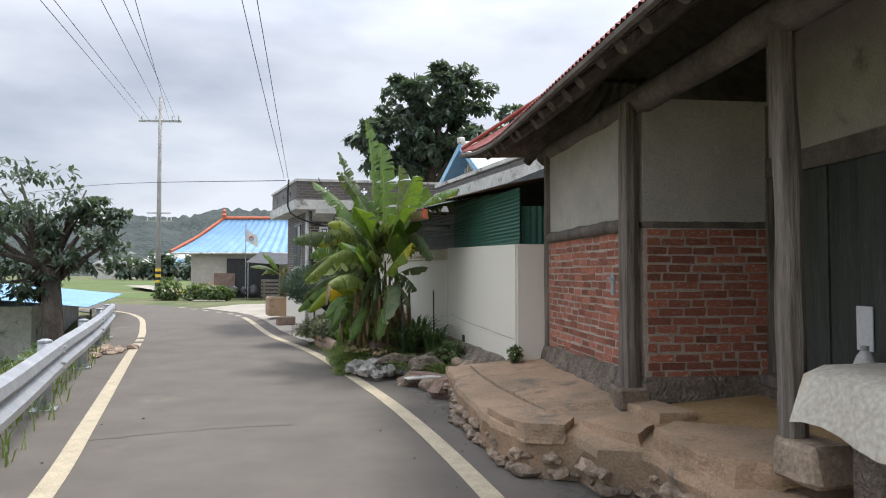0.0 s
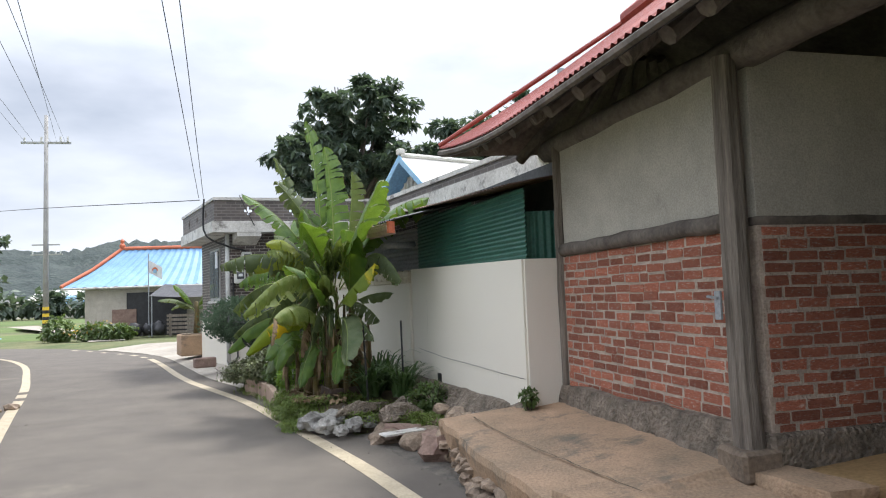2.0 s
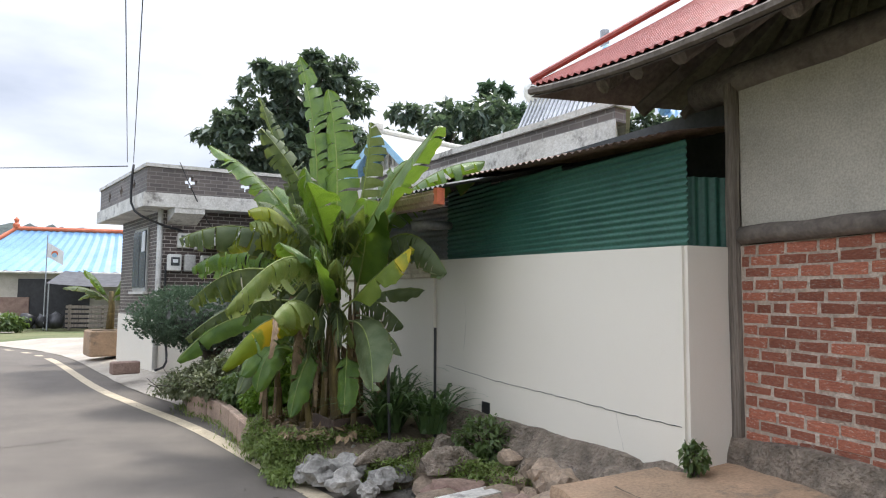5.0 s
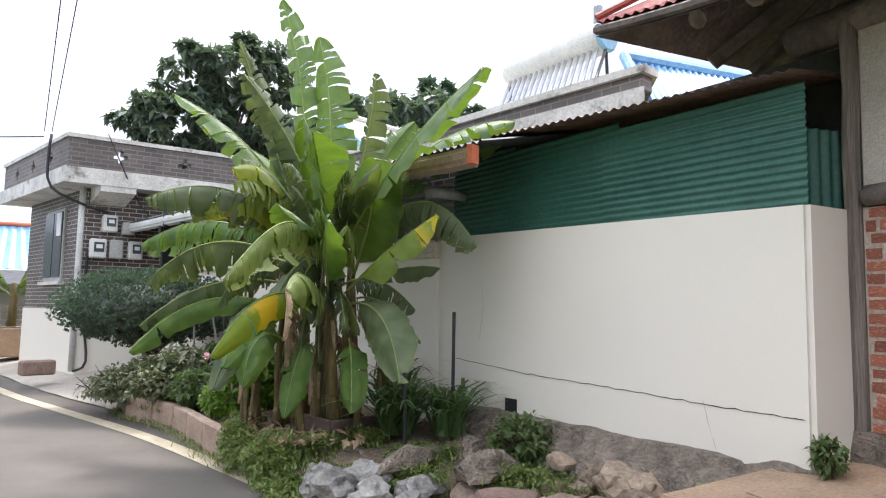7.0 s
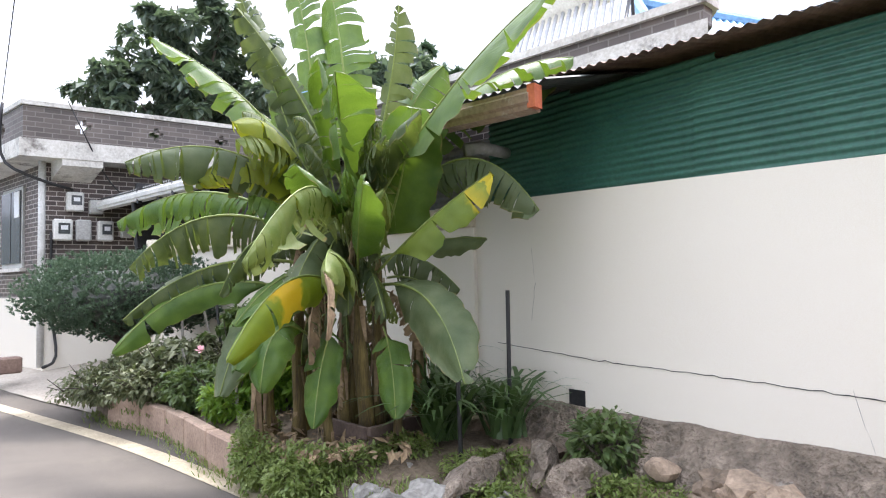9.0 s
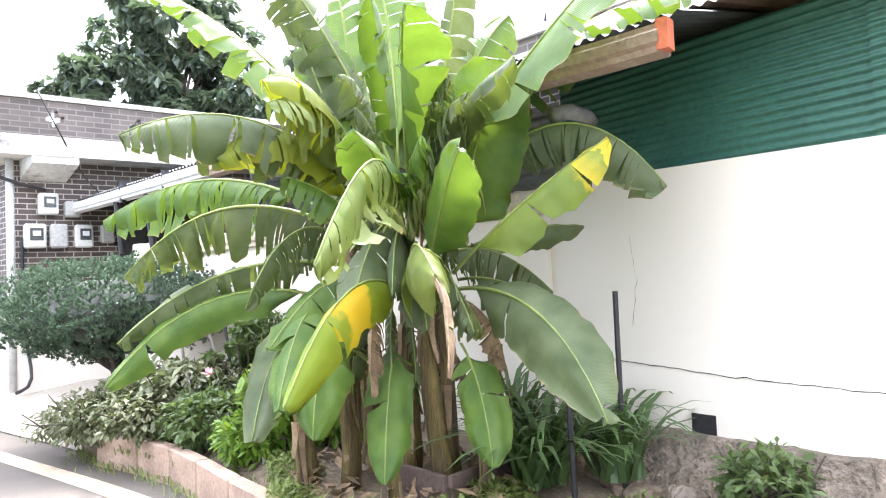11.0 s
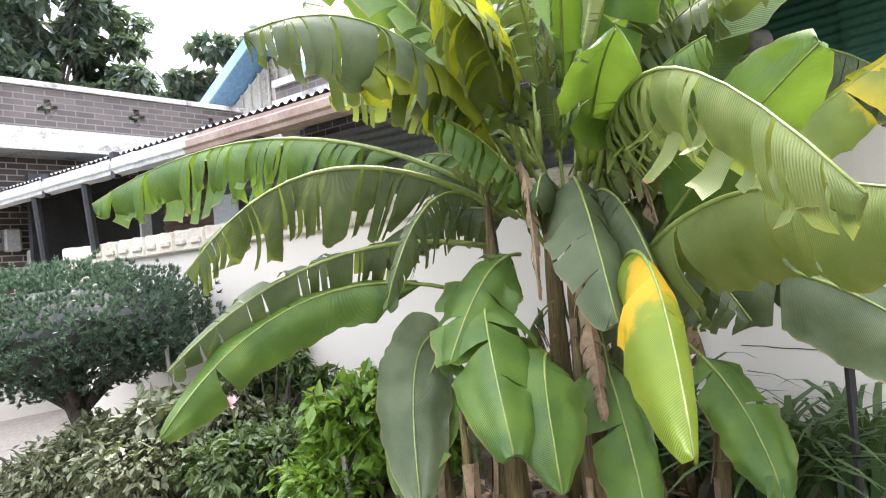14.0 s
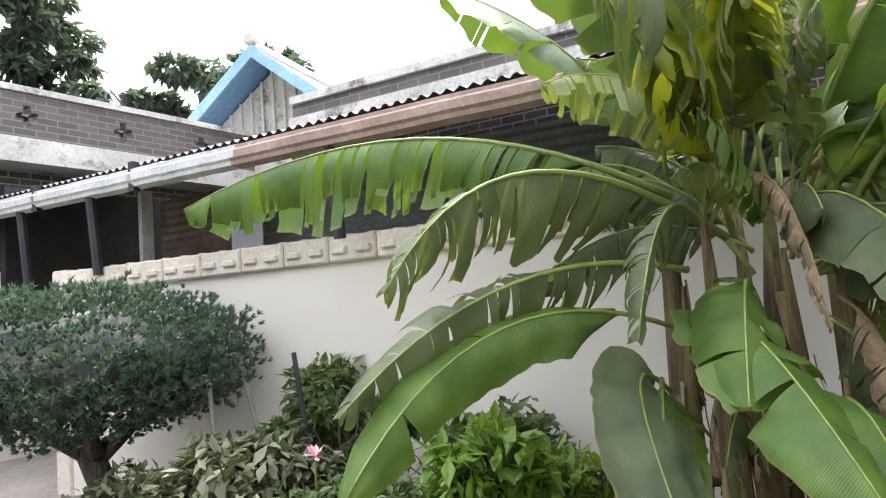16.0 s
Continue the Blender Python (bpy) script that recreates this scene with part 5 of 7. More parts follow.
# electricity meters
for k, (a, z, w, h, mt) in enumerate(((0.33, 2.43, 0.22, 0.27, M_PLASTIC), (0.60, 2.37, 0.19, 0.2, M_GREYBOX), (0.18, 2.03, 0.24, 0.3, M_PLASTIC), (0.44, 2.03, 0.2, 0.3, M_GREYBOX), (0.72, 2.03, 0.21, 0.29, M_PLASTIC), (1.0, 2.06, 0.16, 0.24, M_GREYBOX))):
    box_ = thing("electricity_meter", ch(a, -0.06, z - h / 2), "grey-white electricity meter box fixed to the brick wall", "meter box", "meters on the house wall")
    case = part("case", boxed(ch(a, -0.065, z), (w, 0.13, h), rz=hz1, bevel=0.02), mt, box_)
    if mt is M_PLASTIC:
        part("dial_window", boxed(ch(a, -0.134, z + 0.02), (w * 0.6, 0.012, h * 0.5), rz=hz1), M_GLASS, box_, "dark dial window")
        part("dial_plate", boxed(ch(a, -0.142, z + 0.03), (w * 0.36, 0.008, h * 0.2), rz=hz1), M_PAPER, box_)


def cable(pts, r, label, sag=0.0, name="cable"):
    pts = [Vector(p) for p in pts]
    if sag:
        a, b = pts
        pts = [a.lerp(b, k / 16) - V(0, 0, sag * 4 * (k / 16) * (1 - k / 16)) for k in range(17)]
    else:
        pts = spline(pts, 0.15)
    return solid(name, tubed(pts, r, 6), M_BLACK, label, "cable", smooth=True)


cable([ch(-0.50, 0.1, 3.76), ch(-0.52, 0.12, 3.4), ch(-0.47, 0.05, 2.93), ch(0.02, -0.12, 2.66), ch(0.3, -0.08, 2.6)], 0.022, "thick black cable bundle over the slab edge")
cable([ch(0.1, -0.47, 3.76), ch(0.3, -0.5, 3.3), ch(0.7, -0.3, 2.7), ch(1.3, -0.2, 2.2)], 0.009, "thin cable hanging down the house wall")
cable([ch(0.05, -0.05, 2.0), ch(0.05, -0.06, 1.0), ch(0.1, -0.12, 0.3), ch(-0.2, -0.6, 0.2)], 0.02, "black hose running down beside the pipe")
part("wall_lamp_ledge", boxed(ch(1.35, -0.2, 1.75), (0.5, 0.3, 0.4), rz=hz1, bevel=0.02), M_CONCW, house)

# ---- guardrail ----
rail_line = resample(spline([(-0.75, -1.8), (-2.2, 2.6), (-3.93, 6.6), (-5.25, 9.65), (-6.65, 12.7), (-7.5, 14.5)]), 90)
rail = thing("guardrail", (-3.9, 6.6, 0), "galvanised steel W-beam guardrail beside the road", "guardrail")
prof = [(0.0, 0.40), (0.07, 0.43), (0.085, 0.50), (0.02, 0.555), (0.02, 0.585), (0.085, 0.64), (0.07, 0.71), (0.0, 0.745), (-0.012, 0.735), (0.055, 0.70), (0.068, 0.645), (0.004, 0.59), (0.004, 0.55), (0.068, 0.495), (0.055, 0.44), (-0.012, 0.41)]
for k in range(4):
    seg = rail_line[k * 22:k * 22 + 24]
    bm = bmesh.new()
    prev = None
    for i, p in enumerate(seg):
        t = (seg[min(i + 1, len(seg) - 1)] - seg[max(i - 1, 0)]).normalized()
        r = V(t.y, -t.x)
        lift = 0.004 * (k % 2)
        col = [bm.verts.new((p.x + r.x * (o + lift), p.y + r.y * (o + lift), z)) for o, z in prof]
        if prev:
            for q in range(len(col)):
                s = (q + 1) % len(col)
                bm.faces.new((prev[q], col[q], col[s], prev[s]))
        prev = col
    part("beam", bm, M_STEEL, rail, smooth=False)
    for dz in (0.46, 0.52, 0.62, 0.68):
        p = seg[-2]
        part("bolt", tubed([(p.x + 0.06, p.y, dz), (p.x + 0.10, p.y + 0.02, dz)], 0.015, 6), M_GREYBOX, rail)
for p in [V(-1.35, 0.2), V(-2.75, 3.45), V(-4.08, 6.61), V(-5.40, 9.65), V(-6.80, 12.7), V(-7.5, 14.3)]:
    po = part("post", tubed([(p.x, p.y, 0.0), (p.x, p.y, 0.70)], 0.068, 12), M_STEEL, rail, "round steel post", smooth=True)
    part("post_cap", tubed([(p.x, p.y, 0.70), (p.x, p.y, 0.72), (p.x, p.y, 0.735)], [0.074, 0.07, 0.03], 12), M_STEEL, po)
    part("base_plate", boxed((p.x, p.y, 0.012), (0.24, 0.24, 0.02), rz=0.4), M_STEEL, po)
    part("spacer", boxed((p.x + 0.07, p.y + 0.03, 0.56), (0.12, 0.12, 0.2), rz=0.4), M_STEEL, po)

# ---- utility poles and wires ----
def power_pole(base, h, label, r=0.17, arm=1.9, band=True):
    t = thing("utility_pole", base, label, "utility pole")
    b = Vector(base)
    part("pole", tubed([b, b + V(0, 0, h * 0.5), b + V(0, 0, h)], [r, r * 0.8, r * 0.6], 12), M_POLE, t, smooth=True)
    part("crossarm", boxed(b + V(0, 0, h - 1.4), (arm, 0.1, 0.1), rz=0.1), M_GREYBOX, t, "steel crossarm")
    part("crossarm", boxed(b + V(0, 0, h * 0.42), (arm * 0.55, 0.06, 0.06), rz=0.1), M_GREYBOX, t)
    for e in (-0.45, -0.1, 0.3, 0.45):
        part("insulator", tubed([b + V(e * arm, 0, h - 1.35), b + V(e * arm, 0, h - 1.1)], 0.05, 6), M_PLASTIC, t)
    if band:
        for k in range(6):
            part("warning_band", tubed([b + V(0, 0, 0.7 + 0.16 * k), b + V(0, 0, 0.86 + 0.16 * k)], r + 0.006, 12), M_YELLOW if k % 2 else M_BLACK, t)
    return t


POLE = V(-16.6, 36.9, 0)
power_pole(POLE, 11.3, "tall concrete utility pole with steel crossarms", r=0.145, arm=2.3)
power_pole(V(-27, 60, 0), 7.5, "distant slim utility pole beside the fields", r=0.13, arm=2.4, band=False)
top = POLE + V(0, 0, 9.95)
for e, q in ((-1.0, V(-5.91, 9.37, 5.34)), (-0.6, V(-5.71, 9.37, 5.34)), (0.2, V(-5.04, 9.39, 5.34)), (0.9, V(-4.72, 9.4, 5.34)), (0.5, V(-4.56, 9.4, 5.35))):
    a = top + V(e, 0, 0)
    cable([a, a + (q - a) * 1.45], 0.006, "black overhead power line between poles", sag=0.0, name="power_line")
for a, q in ((V(-4.2, 16.4, 3.76), V(-2.25, 6.49, 4.18)), (V(-4.1, 16.4, 3.76), V(-2.05, 6.5, 4.18))):
    cable([a, q + V(0, 0, 0.9), q + V(1.2, -6.5, 2.6)], 0.006, "black service cable running to the house roof", name="power_line")
cable([V(-4.3, 16.9, 3.78), V(-15.7, 29.1, 5.3), V(-30, 44, 6.6)], 0.010, "black cable crossing above the road", name="power_line")

# ---- far farmhouse with a blue hipped roof ----
farm = thing("farmhouse", (-11, 40, 0), "farmhouse with a blue hipped roof and orange ridges", "house")
part("wall", boxed((-10.1, 41.5, 1.4), (9.8, 5, 2.8), rz=0.05), M_PLASTER, farm, "grey rendered wall")
ea, eb, ec, ed = V(-15.9, 38.4, 2.75), V(-4.5, 38.9, 2.75), V(-4.6, 45, 2.75), V(-16.0, 44.6, 2.75)
ra_, rb_ = V(-13.9, 41.4, 4.9), V(-6.5, 41.7, 4.9)
for q, nm in (((ea, eb, rb_, ra_), 1), ((ea, ed, ra_, ra_), 2), ((eb, ec, rb_, rb_), 3)):
    bm = bmesh.new()
    n = 90 if nm == 1 else 50
    prev = None
    for i in range(n + 1):
        f = i / n
        w = V(0, 0, 0.035 * math.sin(i * math.pi / 2))
        a, b = q[0].lerp(q[1], f) + w, q[3].lerp(q[2], f) + w
        col = [bm.verts.new(a.lerp(b, j / 5) - V(0, 0, 0.16 * math.sin(math.pi * j / 5))) for j in range(6)]
        if prev:
            for j in range(5):
                bm.faces.new((prev[j], col[j], col[j + 1], prev[j + 1]))
        prev = col
    part("roof", bm, M_BLUE, farm, "light blue ribbed roof sheet")
part("ridge", tubed([ra_ + V(0, 0, 0.06), rb_ + V(0, 0, 0.06)], 0.11, 8), M_ORANGE, farm, "orange ridge")
part("hip_ridge", tubed([ea + V(0, 0, 0.05), ea.lerp(ra_, 0.5) - V(0, 0, 0.08), ra_ + V(0, 0, 0.05)], 0.1, 8), M_ORANGE, farm, "orange hip ridge")
part("finial", tubed([ra_ + V(0, 0, h) for h in (0.1, 0.25, 0.35, 0.5, 0.62)], [0.14, 0.16, 0.08, 0.12, 0.02], 10), M_ORANGE, farm, "small orange finial")
part("fascia", tubed([ea - V(0, 0, 0.06), eb - V(0, 0, 0.06)], 0.06, 6), M_CONCW, farm)
# black panel on the solid wall stands in for a shaded opening
part("dark_opening", boxed((-11.3, 38.90, 1.25), (3.0, 0.08, 2.3), rz=0.05), M_BLACK, farm)
part("door", boxed((-12.9, 38.75, 1.0), (1.2, 0.08, 1.1), rz=0.05), M_TERRA, farm, "red-brown panel")
awn = thing("net_awning", (-8.5, 37.5, 0), "dark net awning on poles in front of the farmhouse", "awning")
bm = bmesh.new()
g = [[bm.verts.new((-10.8 + 4.4 * i / 10, 36.0 + 2.6 * j / 4, 2.0 + 0.16 * j + 0.12 * noise.noise(V(i, j, 0)) - 0.12 * math.sin(math.pi * i / 10))) for i in range(11)] for j in range(5)]
for j in range(4):
    for i in range(10):
        bm.faces.new((g[j][i], g[j][i + 1], g[j + 1][i + 1], g[j + 1][i]))
part("net", bm, M_NET, awn)
for x in (-10.7, -6.5):
    part("pole", tubed([(x, 36.1, 0), (x, 36.1, 2.05)], 0.03, 6), M_STEEL, awn)
pal = thing("pallet_fence", (-8.6, 36.3, 0), "weathered wooden pallet fence", "fence")
for k in range(5):
    part("slat", boxed((-8.6, 36.3, 0.2 + k * 0.2), (2.9, 0.04, 0.13)), M_WOOD, pal)
for k in range(3):
    part("upright", boxed((-9.9 + 1.3 * k, 36.36, 0.55), (0.1, 0.08, 1.1)), M_WOOD, pal)
flagp = thing("flagpole", (-10.9, 36.3, 0), "thin flagpole with a limp white flag", "flag")
part("pole", tubed([(-10.9, 36.3, 0), (-10.9, 36.3, 4.1)], 0.025, 6), M_STEEL, flagp)
bm = bmesh.new()
g = [[bm.verts.new((-10.88 + 0.62 * i / 6, 36.3 + 0.05 * math.sin(i * 1.3), 3.75 - 0.62 * j / 4 - 0.35 * (i / 6) ** 1.2)) for i in range(7)] for j in range(5)]
for j in range(4):
    for i in range(6):
        bm.faces.new((g[j][i], g[j][i + 1], g[j + 1][i + 1], g[j + 1][i]))
cloth = part("cloth", bm, M_PAPER, flagp)
part("emblem", tubed([(-10.57, 36.22, 3.28), (-10.57, 36.20, 3.28)], 0.13, 12), M_ORANGE, cloth, "round red and blue emblem")
part("emblem", tubed([(-10.57, 36.215, 3.22), (-10.57, 36.195, 3.22)], 0.10, 12), M_BLUETRIM, cloth)
sacks = []
for k in range(5):
    x = -12.6 + 0.55 * k
    sacks.append(solid("sack", rock(bmesh.new(), (x, 36.2 + 0.3 * (k % 2), 0.33), (0.75, 0.6, 0.7), k + 80), M_BLACK, "filled dark sack piled by the farmhouse", "sack", group="sacks by the farmhouse", smooth=True))
gh = solid("greenhouse", tubed([(-19.5, 52, 0.6), (-15.0, 53.5, 0.6)], 1.3, 14), M_PLASTIC, "white plastic tunnel greenhouse", "greenhouse", smooth=True)
for ob in (farm, awn, pal, flagp, gh, *sacks):
    ob.location += V(-0.55, -0.2, -0.15 if ob is farm else 0.0)
for k, (x, y, w, h, mt) in enumerate(((-62, 150, 11, 4.0, M_BLUE), (-70, 165, 14, 5.5, M_GREYROOF), (-82, 160, 9, 4.5, M_SIDING))):
    hh = thing("distant_house", (x, y, 0), "distant low farmhouse at the foot of the hill", "house", "distant farmhouses")
    part("wall", boxed((x, y, h * 0.35), (w, 5, h * 0.7 + 0.6)), M_CONCW, hh)
    bm = bmesh.new()
    v = [bm.verts.new(q) for q in ((x - w / 2 - 0.5, y - 3, h * 0.72), (x + w / 2 + 0.5, y - 3, h * 0.72), (x + w / 2 - 1, y, h * 1.15), (x - w / 2 + 1, y, h * 1.15), (x - w / 2 - 0.5, y + 3, h * 0.72), (x + w / 2 + 0.5, y + 3, h * 0.72))]
    for q in ((0, 1, 2, 3), (3, 2, 5, 4), (0, 3, 4), (1, 5, 2)):
        bm.faces.new([v[i] for i in q])
    part("roof", bm, mt, hh)

# ---- lower house on the valley side ----
low = thing("lower_house", (-14.2, 17.3, -0.78), "low house below the road with a blue sheet roof", "house")
part("wall", boxed((-14.5, 17.3, -0.05), (7.2, 8, 1.4), rz=0.40), M_CONCW, low)
bm = bmesh.new()
c0 = Matrix.Translation((-14.2, 17.3, -0.14)) @ Matrix.Rotation(0.40, 4, "Z")
prev = None
for i in range(121):
    f = i / 120
    w = 0.02 * math.sin(i * math.pi / 2)
    col = [bm.verts.new(c0 @ V(4.6 - 4.6 * j / 3, -5 + 10 * f, 0.80 + 0.50 * j / 3 + w)) for j in range(4)]
    if prev:
        for j in range(3):
            bm.faces.new((prev[j], col[j], col[j + 1], prev[j + 1]))
    prev = col
part("roof", bm, M_BLUE, low, "blue ribbed roof sheet")
part("window", boxed(c0 @ V(4.32, -1.5, 0.25), (0.05, 0.8, 0.7), rz=0.40), M_GLASS, low)
lw = part("yard_wall", boxed((-8.3, 10.6, -0.35), (0.15, 5.5, 0.75), rz=0.43), M_PBRICK, low, "low brick yard wall")
uv_planar(lw, (0, 0, 0), (-0.42, 0.9))


# ---- trees ----
def tree(name, base, trunk_h, r, crowns, mat_, leaf, count, label, seed, limbs=7):
    t = thing(name, base, label, "tree")
    b = Vector(base)
    rg = random.Random(seed)
    bm = bmesh.new()
    c0 = sum((Vector(c) for c, _ in crowns), V(0, 0, 0)) / len(crowns)
    topp = b.lerp(c0, 0.6)
    pts = [b, b + V(0.05, 0.02, trunk_h * 0.5), b + V(-0.05, 0.05, trunk_h), topp, c0]
    tube(bm, pts, [r, r * 0.8, r * 0.7, r * 0.45, r * 0.2], 10)
    for c, rad in crowns:
        for _ in range(limbs):
            e = Vector(c) + V(rg.uniform(-0.7, 0.7) * rad[0], rg.uniform(-0.7, 0.7) * rad[1], rg.uniform(-0.4, 0.7) * rad[2])
            s = pts[2].lerp(pts[3], rg.random())
            tube(bm, [s, s.lerp(e, 0.5) + V(0, 0, 0.12 * rad[2]), e], [r * 0.38, r * 0.2, r * 0.06], 6)
    part("trunk", bm, M_BARK, t, "dark branching trunk", smooth=True)
    bm = bmesh.new()
    for c, rad in crowns:
        foliage(bm, c, rad, count, leaf, rg, clumps=46)
    part("crown", bm, mat_, t)
    return t


tree("tree", (-1.4, 28.2, 0), 4.5, 0.35, [((-0.9, 28.5, 8.7), (2.5, 2.2, 1.55)), ((-2.6, 28.0, 6.7), (2.1, 2.0, 1.3)), ((0.2, 28.5, 6.6), (1.7, 1.8, 1.2))], M_LEAFDK, 0.22, 5200, "large dark broad-leaved tree behind the houses", 3)
tree("tree", (3.6, 24.5, 0), 4.0, 0.25, [((3.6, 24.5, 6.4), (2.2, 2, 1.5)), ((1.6, 26, 6.2), (1.6, 1.6, 1.0))], M_LEAFDK, 0.2, 3400, "dark broad-leaved tree behind the roofs", 5)
tree("pine_tree", (6.0, 26.5, 0), 5, 0.22, [((6.0, 26.5, 7.4), (1.5, 1.5, 1.9))], M_NEEDLE, 0.22, 4000, "tall dark pine behind the roofs", 6)
tree("tree", (11, 25, 0), 4, 0.25, [((11, 25, 6.3), (3.2, 2.5, 1.7))], M_LEAFDK, 0.2, 4000, "dark tree behind the blue tiled roof", 8)
tree("persimmon_tree", (-7.1, 11.6, -0.75), 2.3, 0.22, [((-7.7, 11.6, 2.75), (1.2, 1.1, 0.7)), ((-6.75, 11.9, 1.9), (0.75, 0.9, 0.55)), ((-8.6, 11.8, 1.9), (1.0, 1.0, 1.0)), ((-6.5, 12.0, 2.5), (0.55, 0.7, 0.3)), ((-7.7, 11.7, 1.3), (0.8, 0.8, 0.5))], M_LEAFDK, 0.085, 1000, "dark-trunked persimmon tree below the guardrail", 11, limbs=5)
rng = random.Random(14)
bm = bmesh.new()
for k in range(60):
    x, y = -70 + rng.uniform(0, 62), rng.uniform(125, 175)
    foliage(bm, (x, y, 2.6), (4, 3, 3.4), 90, 1.1, rng)
solid("far_woods", bm, M_LEAFDK, "belt of dark trees beyond the fields", "woods", "stuff")
bm = bmesh.new()
for c, rr in (((-15.2, 35.0, 0.5), (1.0, 0.8, 0.8)), ((-13.4, 34.6, 0.4), (1.1, 0.8, 0.6)), ((-12.2, 34.2, 0.35), (1.0, 0.7, 0.5))):
    foliage(bm, c, rr, 700, 0.13, rng, zmin=0.0)
solid("flower_bed", bm, M_LEAFMID, "bushy flower bed at the road bend", "shrub")
bm = bmesh.new()
for c, rr in (((-12.9, 34.4, 0.55), (1.3, 0.7, 0.5)), ((-14, 34.5, 0.45), (0.9, 0.7, 0.4))):
    foliage(bm, c, rr, 40, 0.08, rng, zmin=0.1)
solid("flowers", bm, M_FLOWERY, "small orange and yellow garden flowers", "flowers", "stuff")
# weeds on the valley side of the guardrail
spots = []
for _ in range(5200):
    p = rng.choice(rail_line)
    d = rng.uniform(0.12, 2.6)
    x, y = p.x - d * 0.92 + rng.uniform(-0.1, 0.1), p.y - d * 0.38 + rng.uniform(-0.3, 0.3)
    spots.append((x, y, ground_height(x, y)))
solid("weeds", blades(bmesh.new(), spots, rng, 0.22, 0.010), M_GRASS, "overgrown weeds below the guardrail", "weeds", "stuff")
bm = bmesh.new()
for _ in range(34):
    p = rng.choice(rail_line)
    d = rng.uniform(0.5, 2.4)
    x, y = p.x - d * 0.92, p.y - d * 0.38
    foliage(bm, (x, y, ground_height(x, y) + 0.15), (0.35, 0.35, 0.28), 90, 0.07, rng)
solid("undergrowth", bm, M_LEAFMID, "leafy undergrowth on the bank", "undergrowth", "stuff")
bm = bmesh.new()
for k in range(14):
    rock(bm, (-6.1 + rng.uniform(-0.35, 0.35), 11.4 + rng.uniform(-0.9, 0.9), 0.03), (0.25, 0.2, 0.14), k + 200)
solid("rubble_heap", bm, M_STONE, "small heap of rubble at the road edge", "rubble", "stuff")

# seams in the asphalt
for k, (y0, dx) in enumerate(((14.9, 0.2), (10.6, -0.15), (5.4, 0.1))):
    la = min(fine_l, key=lambda p: abs(p.y - y0))
    lb = min(fine_r, key=lambda p: abs(p.y - y0 - 1.1))
    bm = bmesh.new()
    prev = None
    for i in range(31):
        p = la.lerp(lb, i / 30 * (0.62 if k else 1.0)) + V(0.05 * noise.noise(V(i * 0.4, k, 0)), 0.07 * noise.noise(V(i * 0.5, k, 4)) + dx * math.sin(i * 0.1))
        w = 0.006 + 0.012 * abs(noise.noise(V(i * 0.6, k, 8)))
        col = (bm.verts.new((p.x, p.y - w, 0.003)), bm.verts.new((p.x, p.y + w, 0.003)))
        if prev:
            bm.faces.new((prev[0], prev[1], col[1], col[0]))
        prev = col
    solid("road_crack", bm, M_VERGE, "dark crack across the worn asphalt", "crack", "structure")
bm = bmesh.new()
rg_ = random.Random(61)
for _ in range(420):
    q = rg_.choice(fine_r if rg_.random() < 0.75 else fine_l)
    if not -3 < q.y < 18:
        continue
    o = V(q.x + rg_.gauss(0.25, 0.35), q.y + rg_.uniform(-0.2, 0.2), 0.004)
    s_ = rg_.uniform(0.006, 0.018)
    a_ = rg_.uniform(0, 6.28)
    u_, w_ = V(math.cos(a_), math.sin(a_), 0) * s_, V(-math.sin(a_), math.cos(a_), 0) * s_ * 0.6
    vv = [bm.verts.new(o + t) for t in (u_, w_, -u_, -w_)] + [bm.verts.new(o + V(0, 0, s_ * 0.7))]
    for i in range(4):
        bm.faces.new((vv[i], vv[(i + 1) % 4], vv[4]))
solid("road_grit", bm, M_VERGE, "scattered grit and crumbs along the road edge", "grit", "stuff")

# ---- planting bed ----
BED = 0.26
bm = bmesh.new()
outer = spline([V(-2.75, 13.2), V(-2.5, 12.5), V(-2.2, 12.05), V(-1.98, 11.3), V(-1.82, 10.6), V(-1.6, 9.9), V(-1.25, 9.3), V(-0.75, 9.05), V(-0.2, 8.75), V(0.15, 8.3)], 0.15)
prev = None
for i, p in enumerate(outer):
    f = i / (len(outer) - 1)
    q = V(-1.35, 13.2).lerp(V(0.4, 8.9), f)
    hz = (BED - 0.03) * (1 if f < 0.62 else max(0.25, 1 - (f - 0.62) * 2.2))
    col = [bm.verts.new((p.x, p.y, -0.03))]
    for g in (0.02, 0.2, 0.45, 0.7, 1.0):
        w = p.lerp(q, g)
        col.append(bm.verts.new((w.x, w.y, (0.3 + 0.7 * min(1, g / 0.1)) * hz + 0.06 * g + 0.03 * noise.noise(V(w.x * 3, w.y * 3, 0)))))
    if prev:
        for a, b, c, d in zip(prev, col, col[1:], prev[1:]):
            bm.faces.new((a, b, c, d))
    prev = col
solid("planting_bed", bm, M_DIRT, "raised bed of brown soil along the garden wall", "soil", "structure", smooth=True)
kl = [p for p in outer if 10.0 < p.y < 12.75]
for i in range(0, len(kl) - 3, 3):
    a, b = kl[i], kl[i + 3]
    c = (a + b) / 2
    solid("kerb_block", boxed((c.x, c.y, 0.11), ((b - a).length - 0.012, 0.09, 0.27), rz=math.atan2((b - a).y, (b - a).x), bevel=0.012), M_KERB, "reddish-brown concrete kerb block edging the bed", "kerb", group="kerb blocks of the bed")
